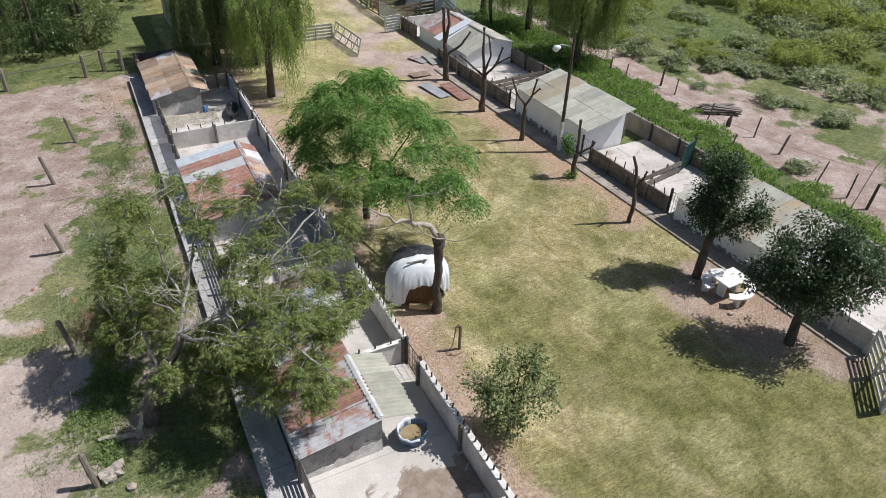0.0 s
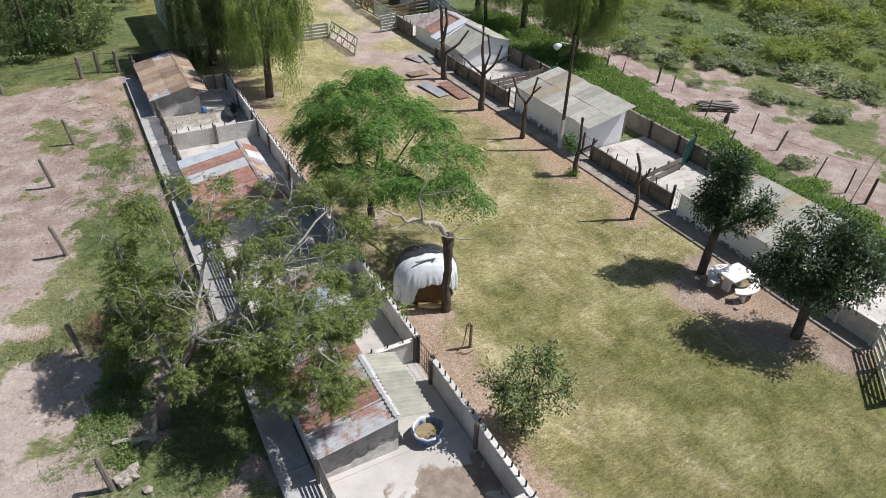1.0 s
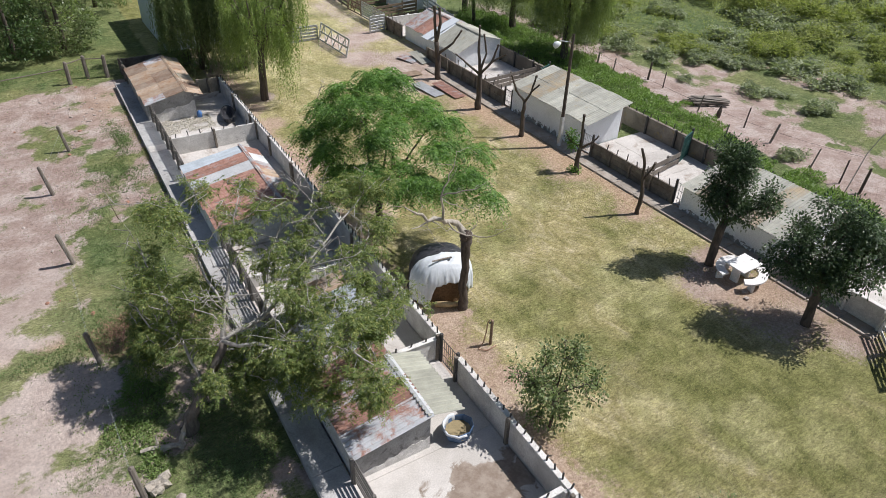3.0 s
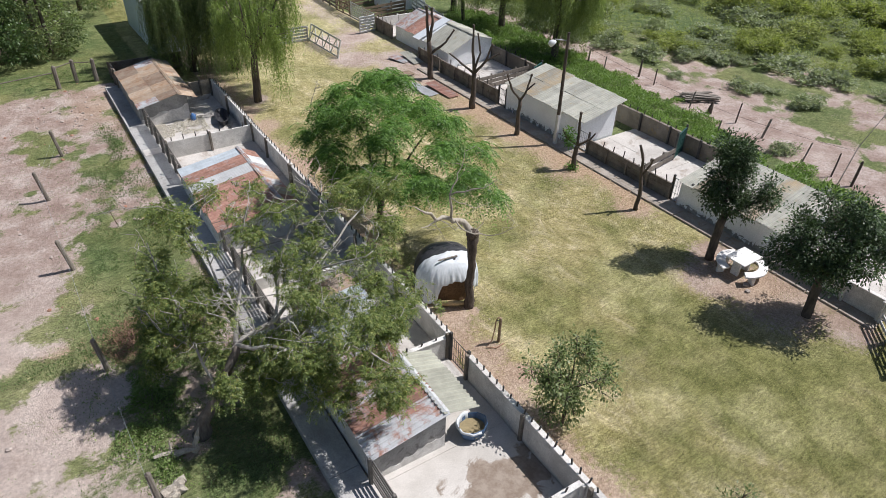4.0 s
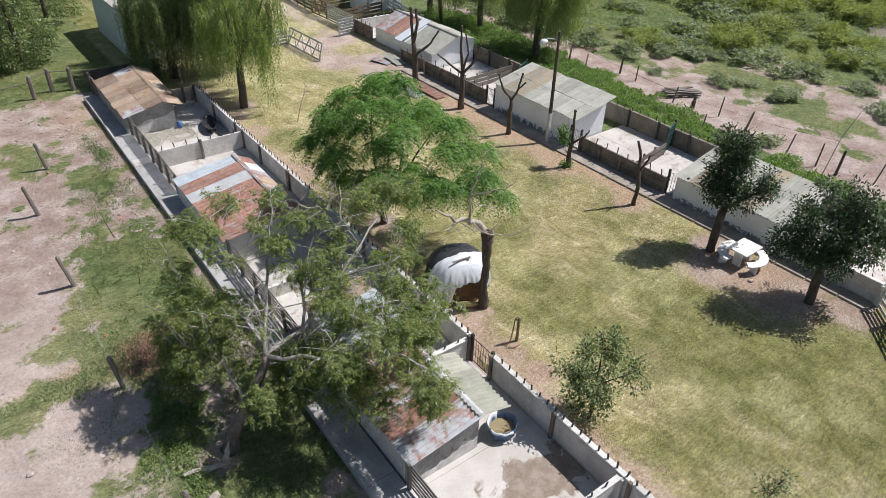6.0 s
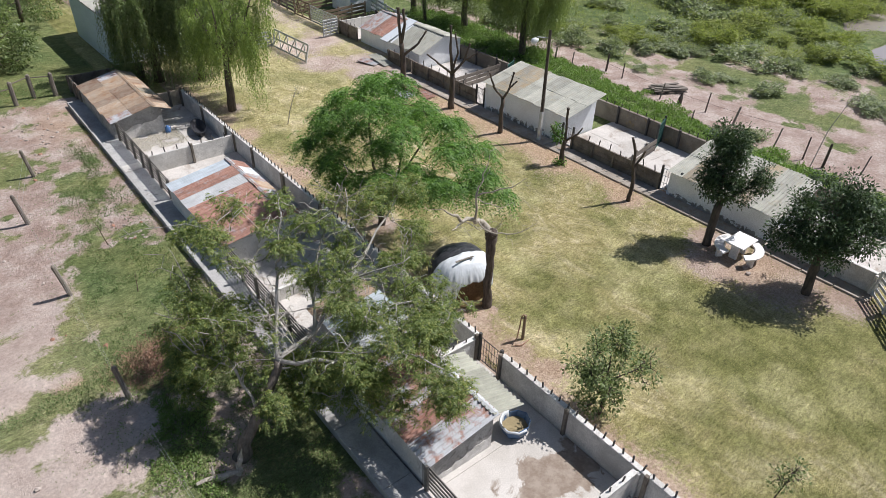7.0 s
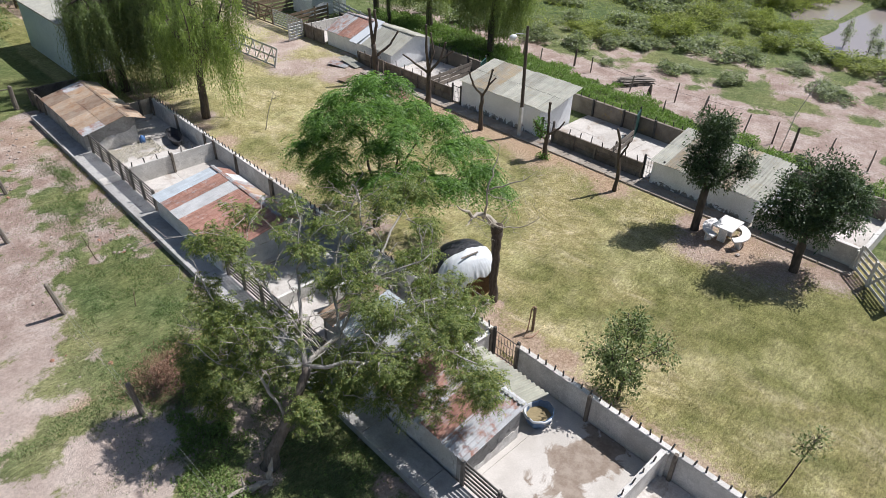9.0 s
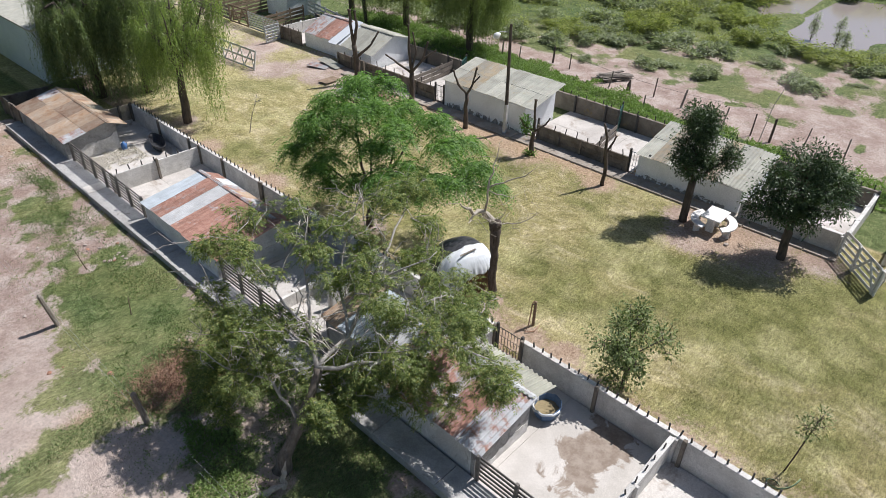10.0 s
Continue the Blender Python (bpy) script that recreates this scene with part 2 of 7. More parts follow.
def ground_material():
    n = Nodes("ground")
    grass, lush, wet = n.attr("grass"), n.attr("lush"), n.attr("dark")
    dust = n.ramp(n.noise(0.7, 8, 0.68), [(0.38, (0.32, 0.232, 0.205)), (0.5, (0.43, 0.335, 0.30)), (0.62, (0.55, 0.465, 0.43))])
    dust = n.mix(1.0, dust, n.ramp(n.noise(7, 9, 0.8), [(0.36, 0.55), (0.5, 0.95), (0.62, 1.15)]), "MULTIPLY")
    clod = n.ramp(n.noise(3.2, 8, 0.75, warp=0.7), [(0.55, 0.0), (0.64, 0.7)])
    dust = n.mix(clod, dust, (0.25, 0.18, 0.15))
    dust = n.mix(n.math("MULTIPLY", n.attr("pale"), 0.8), dust, n.mix(1.0, n.ramp(n.noise(1.1, 8, 0.7), [(0.36, (0.53, 0.43, 0.385)), (0.62, (0.73, 0.62, 0.56))]), n.ramp(n.noise(9, 8, 0.8), [(0.36, 0.72), (0.6, 1.1)]), "MULTIPLY"))
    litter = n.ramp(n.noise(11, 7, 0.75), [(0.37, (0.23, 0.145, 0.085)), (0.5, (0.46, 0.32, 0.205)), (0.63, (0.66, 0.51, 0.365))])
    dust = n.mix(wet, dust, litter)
    dry = n.ramp(n.noise(0.9, 9, 0.72, (1, 0.55, 1), warp=1.2), [(0.38, (0.25, 0.22, 0.09)), (0.5, (0.375, 0.318, 0.155)), (0.62, (0.54, 0.455, 0.29))])
    green = n.ramp(n.noise(1.3, 8, 0.7, (1, 0.6, 1), warp=0.8), [(0.40, (0.148, 0.152, 0.052)), (0.60, (0.24, 0.232, 0.09))])
    turf = n.mix(lush, dry, green)
    rank = n.ramp(n.noise(1.6, 8, 0.72, warp=0.8), [(0.38, (0.075, 0.11, 0.042)), (0.5, (0.115, 0.155, 0.06)), (0.62, (0.185, 0.215, 0.095))])
    turf = n.mix(n.math("MULTIPLY", n.attr("pale"), 0.7), turf, n.ramp(n.noise(2.2, 8, 0.75, warp=0.8), [(0.38, (0.38, 0.355, 0.165)), (0.62, (0.60, 0.535, 0.30))]))
    turf = n.mix(n.attr("rank"), turf, rank)
    streak = n.ramp(n.noise(3.4, 9, 0.82, (0.55, 1.7, 1), warp=1.5), [(0.36, 0.66), (0.5, 1.0), (0.62, 1.36)])
    turf = n.mix(1.0, turf, streak, "MULTIPLY")
    blade = n.ramp(n.noise(12, 7, 0.85, (0.7, 1.3, 1), warp=0.8), [(0.37, 0.52), (0.5, 1.0), (0.63, 1.48)])
    turf = n.mix(1.0, turf, blade, "MULTIPLY")
    edge = n.math("ADD", grass, n.math("MULTIPLY", n.math("SUBTRACT", n.noise(6, 7, 0.8), 0.5), 1.3))
    mask = n.ramp(edge, [(0.40, 0.0), (0.60, 1.0)])
    c = n.mix(mask, dust, turf)
    h = n.math("ADD", n.noise(5, 8, 0.75), n.math("MULTIPLY", n.noise(40, 4, 0.8), 0.5))
    return n.done(c, 0.95, bump=h, depth=0.05, spec=0.15)



def damp_floor():
    """Pale concrete with one wide damp patch that has dried at its rim."""
    n = Nodes("damp concrete floor")
    base = n.ramp(n.noise(0.6, 7, 0.65), [(0.40, (0.50, 0.465, 0.425)), (0.60, (0.61, 0.57, 0.53))])
    base = n.mix(1.0, base, n.ramp(n.noise(28, 4, 0.7), [(0.36, 0.86), (0.64, 1.08)]), "MULTIPLY")
    geo = n.add("ShaderNodeNewGeometry")
    at = n.add("ShaderNodeMapping", Vector=geo.outputs["Position"], Location=(-2.75 / 2.1, -9.05 / 0.95, 0), Scale=(1 / 2.1, 1 / 0.95, 0))
    far = n.add("ShaderNodeVectorMath", Vector=at.outputs[0])
    far.operation = "LENGTH"
    d = n.math("ADD", far.outputs["Value"], n.math("MULTIPLY", n.math("SUBTRACT", n.noise(1.5, 6, 0.6, warp=0.8), 0.5), 2.0))
    wet = n.ramp(d, [(0.78, 1.0), (0.86, 0.55), (0.93, 0.0)])
    c = n.mix(wet, base, n.ramp(n.noise(3, 6, 0.7), [(0.4, (0.23, 0.175, 0.135)), (0.6, (0.33, 0.27, 0.22))]))
    return n.done(c, n.math("SUBTRACT", 0.85, n.math("MULTIPLY", wet, 0.25)), bump=n.noise(16, 6, 0.7), depth=0.006)


M_DAMP = damp_floor()
M_GROUND = ground_material()
wm = Nodes("pond water")
M_WATER = wm.done((0.33, 0.28, 0.26), 0.07, bump=wm.noise(3, 3), depth=0.01, spec=0.9)


# ---- building helpers ----
def mesh_of(name, bm, material, smooth=False):
    me = bpy.data.meshes.new(name)
    bmesh.ops.recalc_face_normals(bm, faces=bm.faces)
    bm.to_mesh(me)
    bm.free()
    me.materials.append(material)
    if smooth:
        me.shade_smooth()
    return me


def part(name, bm, material, parent, label="", smooth=False, m=None):
    """Links a bmesh (or a ready mesh) as one object under a thing."""
    me = bm if isinstance(bm, bpy.types.Mesh) else mesh_of(name, bm, material, smooth)
    ob = new(name, me)
    ob.parent = parent
    if m is not None:
        ob.matrix_basis = m
    return tagged(ob, label)


def thing(name, m, label, category, group="", kind=""):
    ob = new(name)
    ob.empty_display_size = 0.2
    ob.matrix_basis = m
    return tagged(ob, label, category, group, kind)


def solid(name, bm, material, m, label, category, group="", kind="", smooth=False):
    ob = new(name, mesh_of(name, bm, material, smooth))
    ob.matrix_basis = m
    return tagged(ob, label, category, group, kind)


def box(bm, x0, x1, y0, y1, z0, z1, bevel=0.0):
    r = bmesh.ops.create_cube(bm, size=1, matrix=Matrix.LocRotScale(((x0 + x1) / 2, (y0 + y1) / 2, (z0 + z1) / 2), None, (x1 - x0, y1 - y0, z1 - z0)))
    if bevel:
        edges = {e for v in r["verts"] for e in v.link_edges}
        bmesh.ops.bevel(bm, geom=list(edges), offset=bevel, segments=1, affect="EDGES")
    return bm


def boxed(*a, **k):
    return box(bmesh.new(), *a, **k)


def prism(bm, outline, axis, a, b):
    """A polygon of (p, q) pairs pushed from a to b along x, y or z."""
    def put(p, q, d):
        return {"x": (d, p, q), "y": (p, d, q), "z": (p, q, d)}[axis]
    low = [bm.verts.new(put(p, q, a)) for p, q in outline]
    high = [bm.verts.new(put(p, q, b)) for p, q in outline]
    n = len(outline)
    bm.faces.new(low), bm.faces.new(high[::-1])
    for i in range(n):
        bm.faces.new((low[i], high[i], high[(i + 1) % n], low[(i + 1) % n]))
    return bm


def tube(bm, points, radii, sides=7, lump=0.0, rng=None):
    """A tapering tube along points, closed at its ends, with an uneven skin."""
    pts = [Vector(p) for p in points]
    rings, ref = [], Vector((0.31, 0.87, 0.38))
    for i, p in enumerate(pts):
        d = (pts[min(i + 1, len(pts) - 1)] - pts[max(i - 1, 0)]).normalized()
        u = d.cross(ref).normalized()
        v = d.cross(u)
        r = radii[i] if isinstance(radii, (list, tuple)) else radii
        ring = []
        for k in range(sides):
            a = 2 * math.pi * k / sides
            s = r * (1 + (rng.uniform(-lump, lump) if lump else 0))
            ring.append(bm.verts.new(p + (u * math.cos(a) + v * math.sin(a)) * s))
        rings.append(ring)
    for a, b in zip(rings, rings[1:]):
        for k in range(sides):
            bm.faces.new((a[k], a[(k + 1) % sides], b[(k + 1) % sides], b[k]))
    bm.faces.new(rings[0][::-1]), bm.faces.new(rings[-1])
    return bm


def rod(p0, p1, r=0.03, sides=6, r1=None):
    return tube(bmesh.new(), [p0, p1], [r, r if r1 is None else r1], sides)


def array_mesh(name, verts, quads, material):
    """A mesh from numpy arrays of corners and four-cornered faces."""
    me = bpy.data.meshes.new(name)
    verts, quads = np.asarray(verts, np.float32), np.asarray(quads, np.int32)
    me.vertices.add(len(verts))
    me.vertices.foreach_set("co", verts.ravel())
    me.loops.add(quads.size)
    me.loops.foreach_set("vertex_index", quads.ravel())
    me.polygons.add(len(quads))
    me.polygons.foreach_set("loop_start", np.arange(0, quads.size, 4, dtype=np.int32))
    me.update(calc_edges=True)
    me.materials.append(material)
    return me


def leaves_mesh(name, base, way, length, width, material, rng, curl=0.25):
    """Leaf blades: a folded rhomb each, from its base along its way."""
    n = len(base)
    way = way / np.maximum(np.linalg.norm(way, axis=1, keepdims=True), 1e-6)
    side = np.cross(way, rng.normal(size=(n, 3)) * 0.45 + np.array([0, 0, 1.0]))
    side /= np.maximum(np.linalg.norm(side, axis=1, keepdims=True), 1e-6)
    up = np.cross(side, way)
    length, width = np.broadcast_to(length, n)[:, None], np.broadcast_to(width, n)[:, None]
    mid = base + way * length * 0.45 + up * width * curl
    v = np.stack([base, mid + side * width * 0.5, base + way * length - up * length * 0.12, mid - side * width * 0.5], 1).reshape(-1, 3)
    return array_mesh(name, v, np.arange(4 * n).reshape(n, 4), material)


# ---- lattice noise for the ground's plan ----
TABLE = np.random.RandomState(7).rand(64, 64)


def lattice(x, y):
    xi, yi = np.floor(x).astype(int), np.floor(y).astype(int)
    fx, fy = x - xi, y - yi
    fx, fy = fx * fx * (3 - 2 * fx), fy * fy * (3 - 2 * fy)
    t = lambda a, b: TABLE[a % 64, b % 64]
    return (t(xi, yi) * (1 - fx) + t(xi + 1, yi) * fx) * (1 - fy) + (t(xi, yi + 1) * (1 - fx) + t(xi + 1, yi + 1) * fx) * fy


def fbm(x, y, size, octaves=4):
    total, amp, norm = 0.0, 1.0, 0.0
    for o in range(octaves):
        k = 2 ** o / size
        total, norm = total + amp * lattice(x * k + 17.3 * o, y * k + 5.1 * o), norm + amp
        amp *= 0.55
    return total / norm


def step(a, b, v):
    t = np.clip((v - a) / (b - a), 0, 1)
    return t * t * (3 - 2 * t)


def blob(x, y, cx, cy, rx, ry, turn=0.0):
    """1 in the middle of an ellipse, 0 at its rim and beyond."""
    c, s = math.cos(radians(turn)), math.sin(radians(turn))
    dx, dy = x - cx, y - cy
    return np.clip(1 - np.hypot((dx * c + dy * s) / rx, (dy * c - dx * s) / ry), 0, 1)


# ---- ground ----
POND = ((53.3, 17.4, 5.4, 3.8, 10), (60.5, 16.6, 8.5, 5.0, 0), (61.0, 23.0, 5.5, 2.0, -12))


def build_ground():
    far = [60, 75, 95, 130, 190, 300, 600, 1500]
    xs = np.array([-v - 0 for v in far[::-1]] + list(np.arange(-40, -18, 1.2)) + list(np.arange(-18, 36, 0.24)) + list(np.arange(36, 59, 0.6)) + far[1:] )
    ys = np.array([-1500, -300, -100, -50, -25, -12] + list(np.arange(-6, 52, 0.24)) + list(np.arange(52, 74, 0.6)) + [80, 90, 110, 150, 220, 400, 800, 1500])
    X, Y = np.meshgrid(xs, ys)
    w = (fbm(X, Y, 5.0) - 0.5) * 2.2
    w2 = (fbm(X + 40, Y + 9, 1.6) - 0.5) * 1.2
    LX = X - 0.02 * (Y - 12)
    # lawn between the two rows of pens
    grass = 0.80 + 0.25 * (fbm(X, Y, 3.0) - 0.5)
    # last term fades the far lawn's green, part of the painted haze
    lush = 0.30 + 3.6 * (fbm(X + 3 + 0.5 * Y, Y - 0.4 * X, 2.2, 5) - 0.52) + 0.25 * blob(X, Y, 6.5, 30, 4, 12) + 0.35 * blob(X, Y, 12, 12, 6, 9) + 0.15 * blob(X, Y, 9.5, 19, 6, 9) + 0.6 * blob(X, Y, 12, 5, 8, 9) + 0.9 * blob(X, Y, 15, 5, 6, 6) - 0.05 * step(25, 34, Y)
    lush = lush + 1.2 * step(44, 48, Y) * (1 - step(5, 8, X))
    dark = 0.2 + 0 * X
    worn = np.exp(-np.maximum(LX - 4.5, 0) / 0.8) * (LX > 4) * (0.4 + 1.5 * fbm(X, Y + 30, 1.6))
    worn += np.exp(-np.maximum(17.5 - X, 0) / 1.5) * step(14, 19, Y) * (1 - 0.5 * step(34, 42, Y)) * (1.5 * fbm(X, Y, 2.0) + 0.1)
    for bx, by, br in ((6.1, 15.4, 0.25), (5.2, 13.3, 0.9), (5.5, 12.0, 0.8), (5.3, 15.6, 0.7), (16.7, 9.8, 2.6), (15.6, 11.9, 1.7), (16.9, 13, 1.3), (6.3, 22.6, 1.0), (16.9, 17.5, 1.1), (17, 21.7, 1.2), (17.1, 26.5, 1.4), (17.1, 31, 1.6), (16.9, 35.5, 2.4), (17.6, 40.5, 2.4), (17.5, 46.2, 2.2), (6.5, 38.3, 0.9), (5.6, 29, 1.1), (5.8, 34.5, 1.1), (5.6, 37, 0.9), (17.3, 7.4, 1.4), (15.2, 42.0, 2.2), (15.6, 45.6, 2.6), (16.2, 38.6, 1.6)):
        worn = np.maximum(worn, 1.25 * blob(X, Y, bx + w * 0.2, by, br * 1.25, br * 1.25))
    grass = grass - 0.85 * worn * (0.75 + w * 0.2)
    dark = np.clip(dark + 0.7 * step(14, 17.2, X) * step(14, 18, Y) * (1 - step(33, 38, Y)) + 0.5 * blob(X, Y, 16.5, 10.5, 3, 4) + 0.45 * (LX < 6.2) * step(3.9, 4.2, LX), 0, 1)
    # trodden dust and grass west of the pens
    west = LX < 1.5
    wg = 0.18 + 1.5 * (fbm(X + 11, Y, 2.0, 5) - 0.5) + 1.5 * (fbm(X + 2, Y + 31, 0.7, 4) - 0.5) + 1.6 * blob(X, Y, -3.4, 24.6, 3.6, 7.0) + 0.7 * blob(X, Y, -2.9, 32.5, 1.8, 3.0) + 0.6 * blob(X, Y, -1.9, 36.7, 0.9, 2.4)
    wg += 1.1 * blob(X, Y, -3.0, 15.5, 3.6, 5.5) + 0.55 * blob(X, Y, -2.2, 10.0, 3.2, 6) + 0.75 * blob(X, Y, -7.0, 20.3, 3.6, 0.8, 12) + 0.4 * blob(X, Y, -4.4, 37.5, 3.0, 4) + 0.3 * blob(X, Y, -8.5, 36, 4, 6)
    wg += 1.1 * step(44.8, 47, Y + w * 0.4 - 0.1 * X)
    wg -= 0.55 * blob(X, Y, -5.2, 28.5, 2.2, 2.6) * (fbm(X, Y, 1.2) > 0.45)
    wg -= 0.9 * blob(X, Y, -2.9, 16.4, 1.7, 1.5) + 0.9 * blob(X, Y, -3.9, 15.0, 1.2, 0.9)
    wl = 0.55 + 0.8 * (fbm(X + 5, Y, 1.8) - 0.4) + 0.6 * blob(X, Y, -3.2, 24, 3.4, 7) + 0.3 * step(45, 48, Y)
    wg -= 1.5 * blob(X, Y, -3.5, 24.3, 0.45, 0.4) + 1.5 * blob(X, Y, -3.45, 28.1, 0.5, 0.4) + 1.4 * blob(X, Y, -3.9, 20.2, 1.5, 1.2)
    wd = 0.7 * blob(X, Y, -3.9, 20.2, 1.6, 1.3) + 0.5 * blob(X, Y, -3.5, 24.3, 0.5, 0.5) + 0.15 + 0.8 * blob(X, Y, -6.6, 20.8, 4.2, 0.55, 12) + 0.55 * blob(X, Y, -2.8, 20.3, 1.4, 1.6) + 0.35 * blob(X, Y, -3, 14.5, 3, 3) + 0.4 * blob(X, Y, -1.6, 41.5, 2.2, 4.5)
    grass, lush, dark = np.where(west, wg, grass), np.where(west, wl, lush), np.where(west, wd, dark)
    # verge, sandy track and scrub east of the pens
    east = X > 20
    VX = X - np.clip(Y - 12, -8, 26) * 0.125
    track = step(26.3, 27.3, VX + 0.45 * w2) * (1 - step(30.6, 33.0, X + w * 1.1 + w2 * 0.8 - np.clip(28 - Y, 0, 30) * 0.05))
    eg = np.where(VX < 27.3, 0.95, 0.72 + 2.0 * (fbm(X + 30, Y + 4, 1.6, 5) - 0.5)) - 0.95 * track + 0.42 * track * (fbm(X, Y, 2.6) > 0.56) * step(31, 33, X)
    sandy = step(0.47, 0.60, fbm(X + 8, Y + 21, 4.2, 5)) * (1 - step(42, 54, X)) * (1 - step(20, 33, Y - 0.15 * (X - 33)))
    eg -= 0.42 * sandy * step(31, 33, X)
    eg -= 0.9 * np.max([blob(X, Y, cx, cy, rx * 1.25, ry * 1.3, tn) for cx, cy, rx, ry, tn in POND], 0) * (fbm(X, Y, 2.0) > 0.42)
    for cx, cy, rx, ry, tn in ((39.3, 20.6, 3.6, 1.5, -35), (36.8, 13.4, 5.0, 2.8, 10), (33.9, 21.3, 2.6, 2.4, 0), (38.8, 15.8, 3.0, 1.0, 20), (33.5, 9.5, 4.0, 3.0, 0), (41.0, 11.5, 4.0, 1.5, 10)):
        eg -= 0.5 * blob(X + 0.5 * w, Y + 0.8 * w2, cx, cy, rx, ry, tn) * (0.4 + fbm(X, Y + 3, 1.1))
    for cx, cy, rx, ry in ((31.0, 13.8, 2.0, 2.0), (31.8, 16.8, 1.4, 1.0), (30.8, 9.0, 1.8, 0.9)):
        eg += 1.7 * blob(X + 0.9 * w, Y + 1.2 * w2, cx, cy, rx, ry) * step(0.40, 0.60, fbm(X + 6, Y + 2, 0.9, 4))
    out = step(38, 48, X + 0.45 * (Y - 22))
    eg = np.maximum(eg, 0.95 * out)
    el = 0.55 + 0.3 * out + 1.0 * (fbm(X + 2, Y + 7, 4.0) - 0.5)
    grass, lush, dark = np.where(east, eg, grass), np.where(east, el, lush), np.where(east, 0.12 + 0 * X, dark)
    rank = np.where(west, 0.55 + 0.9 * (fbm(X + 9, Y + 2, 1.5, 4) - 0.35), 0.0) + np.where(east, np.where(VX < 27.3, 0.9, 0.75 + 0.2 * out + 0.8 * (fbm(X + 3, Y + 17, 3.0, 4) - 0.5)), 0.0)
    Z = (fbm(X, Y, 1.3) - 0.5) * 0.05 + (fbm(X + 7, Y, 6) - 0.5) * 0.10
    Z += -0.10 * blob(X, Y, -6.6, 20.8, 4.0, 0.6, 12) + 0.10 * west * (fbm(X, Y, 0.7) - 0.5)
    level = ((X > 15) & (X < 24.2) & (Y < 62)) | ((LX > -2.2) & (LX < 6) & (Y < 50))
    Z = np.where(level, Z * 0.35 - 0.015, Z)
    bowl = np.max([blob(X, Y, cx + w * 0.5, cy + w2, rx, ry, tn) for cx, cy, rx, ry, tn in POND], 0)
    Z -= np.clip(bowl * 2.2, 0, 0.55)
    for cx, cy, rx, ry in ((54.6, 21.2, 4.0, 1.0), (63, 19.5, 2.0, 0.6), (60.5, 24.0, 1.6, 0.6)):
        isle = blob(X + w2, Y + 0.3 * w, cx, cy, rx, ry)
        Z = np.maximum(Z, np.where(isle > 0, -0.5 + 1.2 * np.clip(isle * 2, 0, 0.45), -9))
        grass = np.where(isle > 0.05, 0.7, grass)
    pale = west * (1.6 * blob(X + w, Y + w, -8.5, 15.0, 8.0, 14.0) + 0.5 * (fbm(X + 4, Y + 8, 3.0) - 0.5))
    pale = np.where(east, 0.12 + 0.8 * (fbm(X + 4, Y + 8, 2.0, 4) - 0.5), pale)
    # lawn: far step paints haze and low-angle brightness; noise terms are dry patches
    pale = np.where(west | east, pale, 0.38 * step(28, 42, Y) * (1 - step(43, 47, Y) * (1 - step(6, 9, X))) + 0.65 * step(0.54, 0.68, fbm(X + 21, Y + 3, 2.0, 5)) * (1 - 0.85 * step(10.5, 14, X) * (1 - step(9, 16, Y))) + 0.15 * step(0.5, 0.62, fbm(X + 2, Y + 33, 0.6, 3)))
    n, k = X.shape
    idx = np.arange(n * k).reshape(n, k)
    quads = np.stack([idx[:-1, :-1], idx[:-1, 1:], idx[1:, 1:], idx[1:, :-1]], -1).reshape(-1, 4)
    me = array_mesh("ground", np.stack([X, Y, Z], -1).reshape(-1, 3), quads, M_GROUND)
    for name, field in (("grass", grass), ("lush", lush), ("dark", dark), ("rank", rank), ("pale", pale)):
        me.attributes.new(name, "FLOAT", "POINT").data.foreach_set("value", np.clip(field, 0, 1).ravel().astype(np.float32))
    me.shade_smooth()
    ob = new("ground", me)
    tagged(ob, "patchy dry lawn, pale dust and sandy track", "ground", kind="structure")
    wbm = bmesh.new()
    box(wbm, 40, 75, 8, 30, -0.6, -0.22)
    solid("water", wbm, M_WATER, Matrix(), "shallow brown muddy pond beside the scrub", "pond", kind="structure")


build_ground()


# ---- pens, walls and sheds ----
LEAN_WEST = -1.15


def west(u, v, z=0.0, turn=0.0):
    """A pose in the western row, which stands slightly askew: u across it, v along it."""
    return pose(0, 12, 0, 0, 0, LEAN_WEST) @ pose(u, v - 12, z, 0, 0, turn)


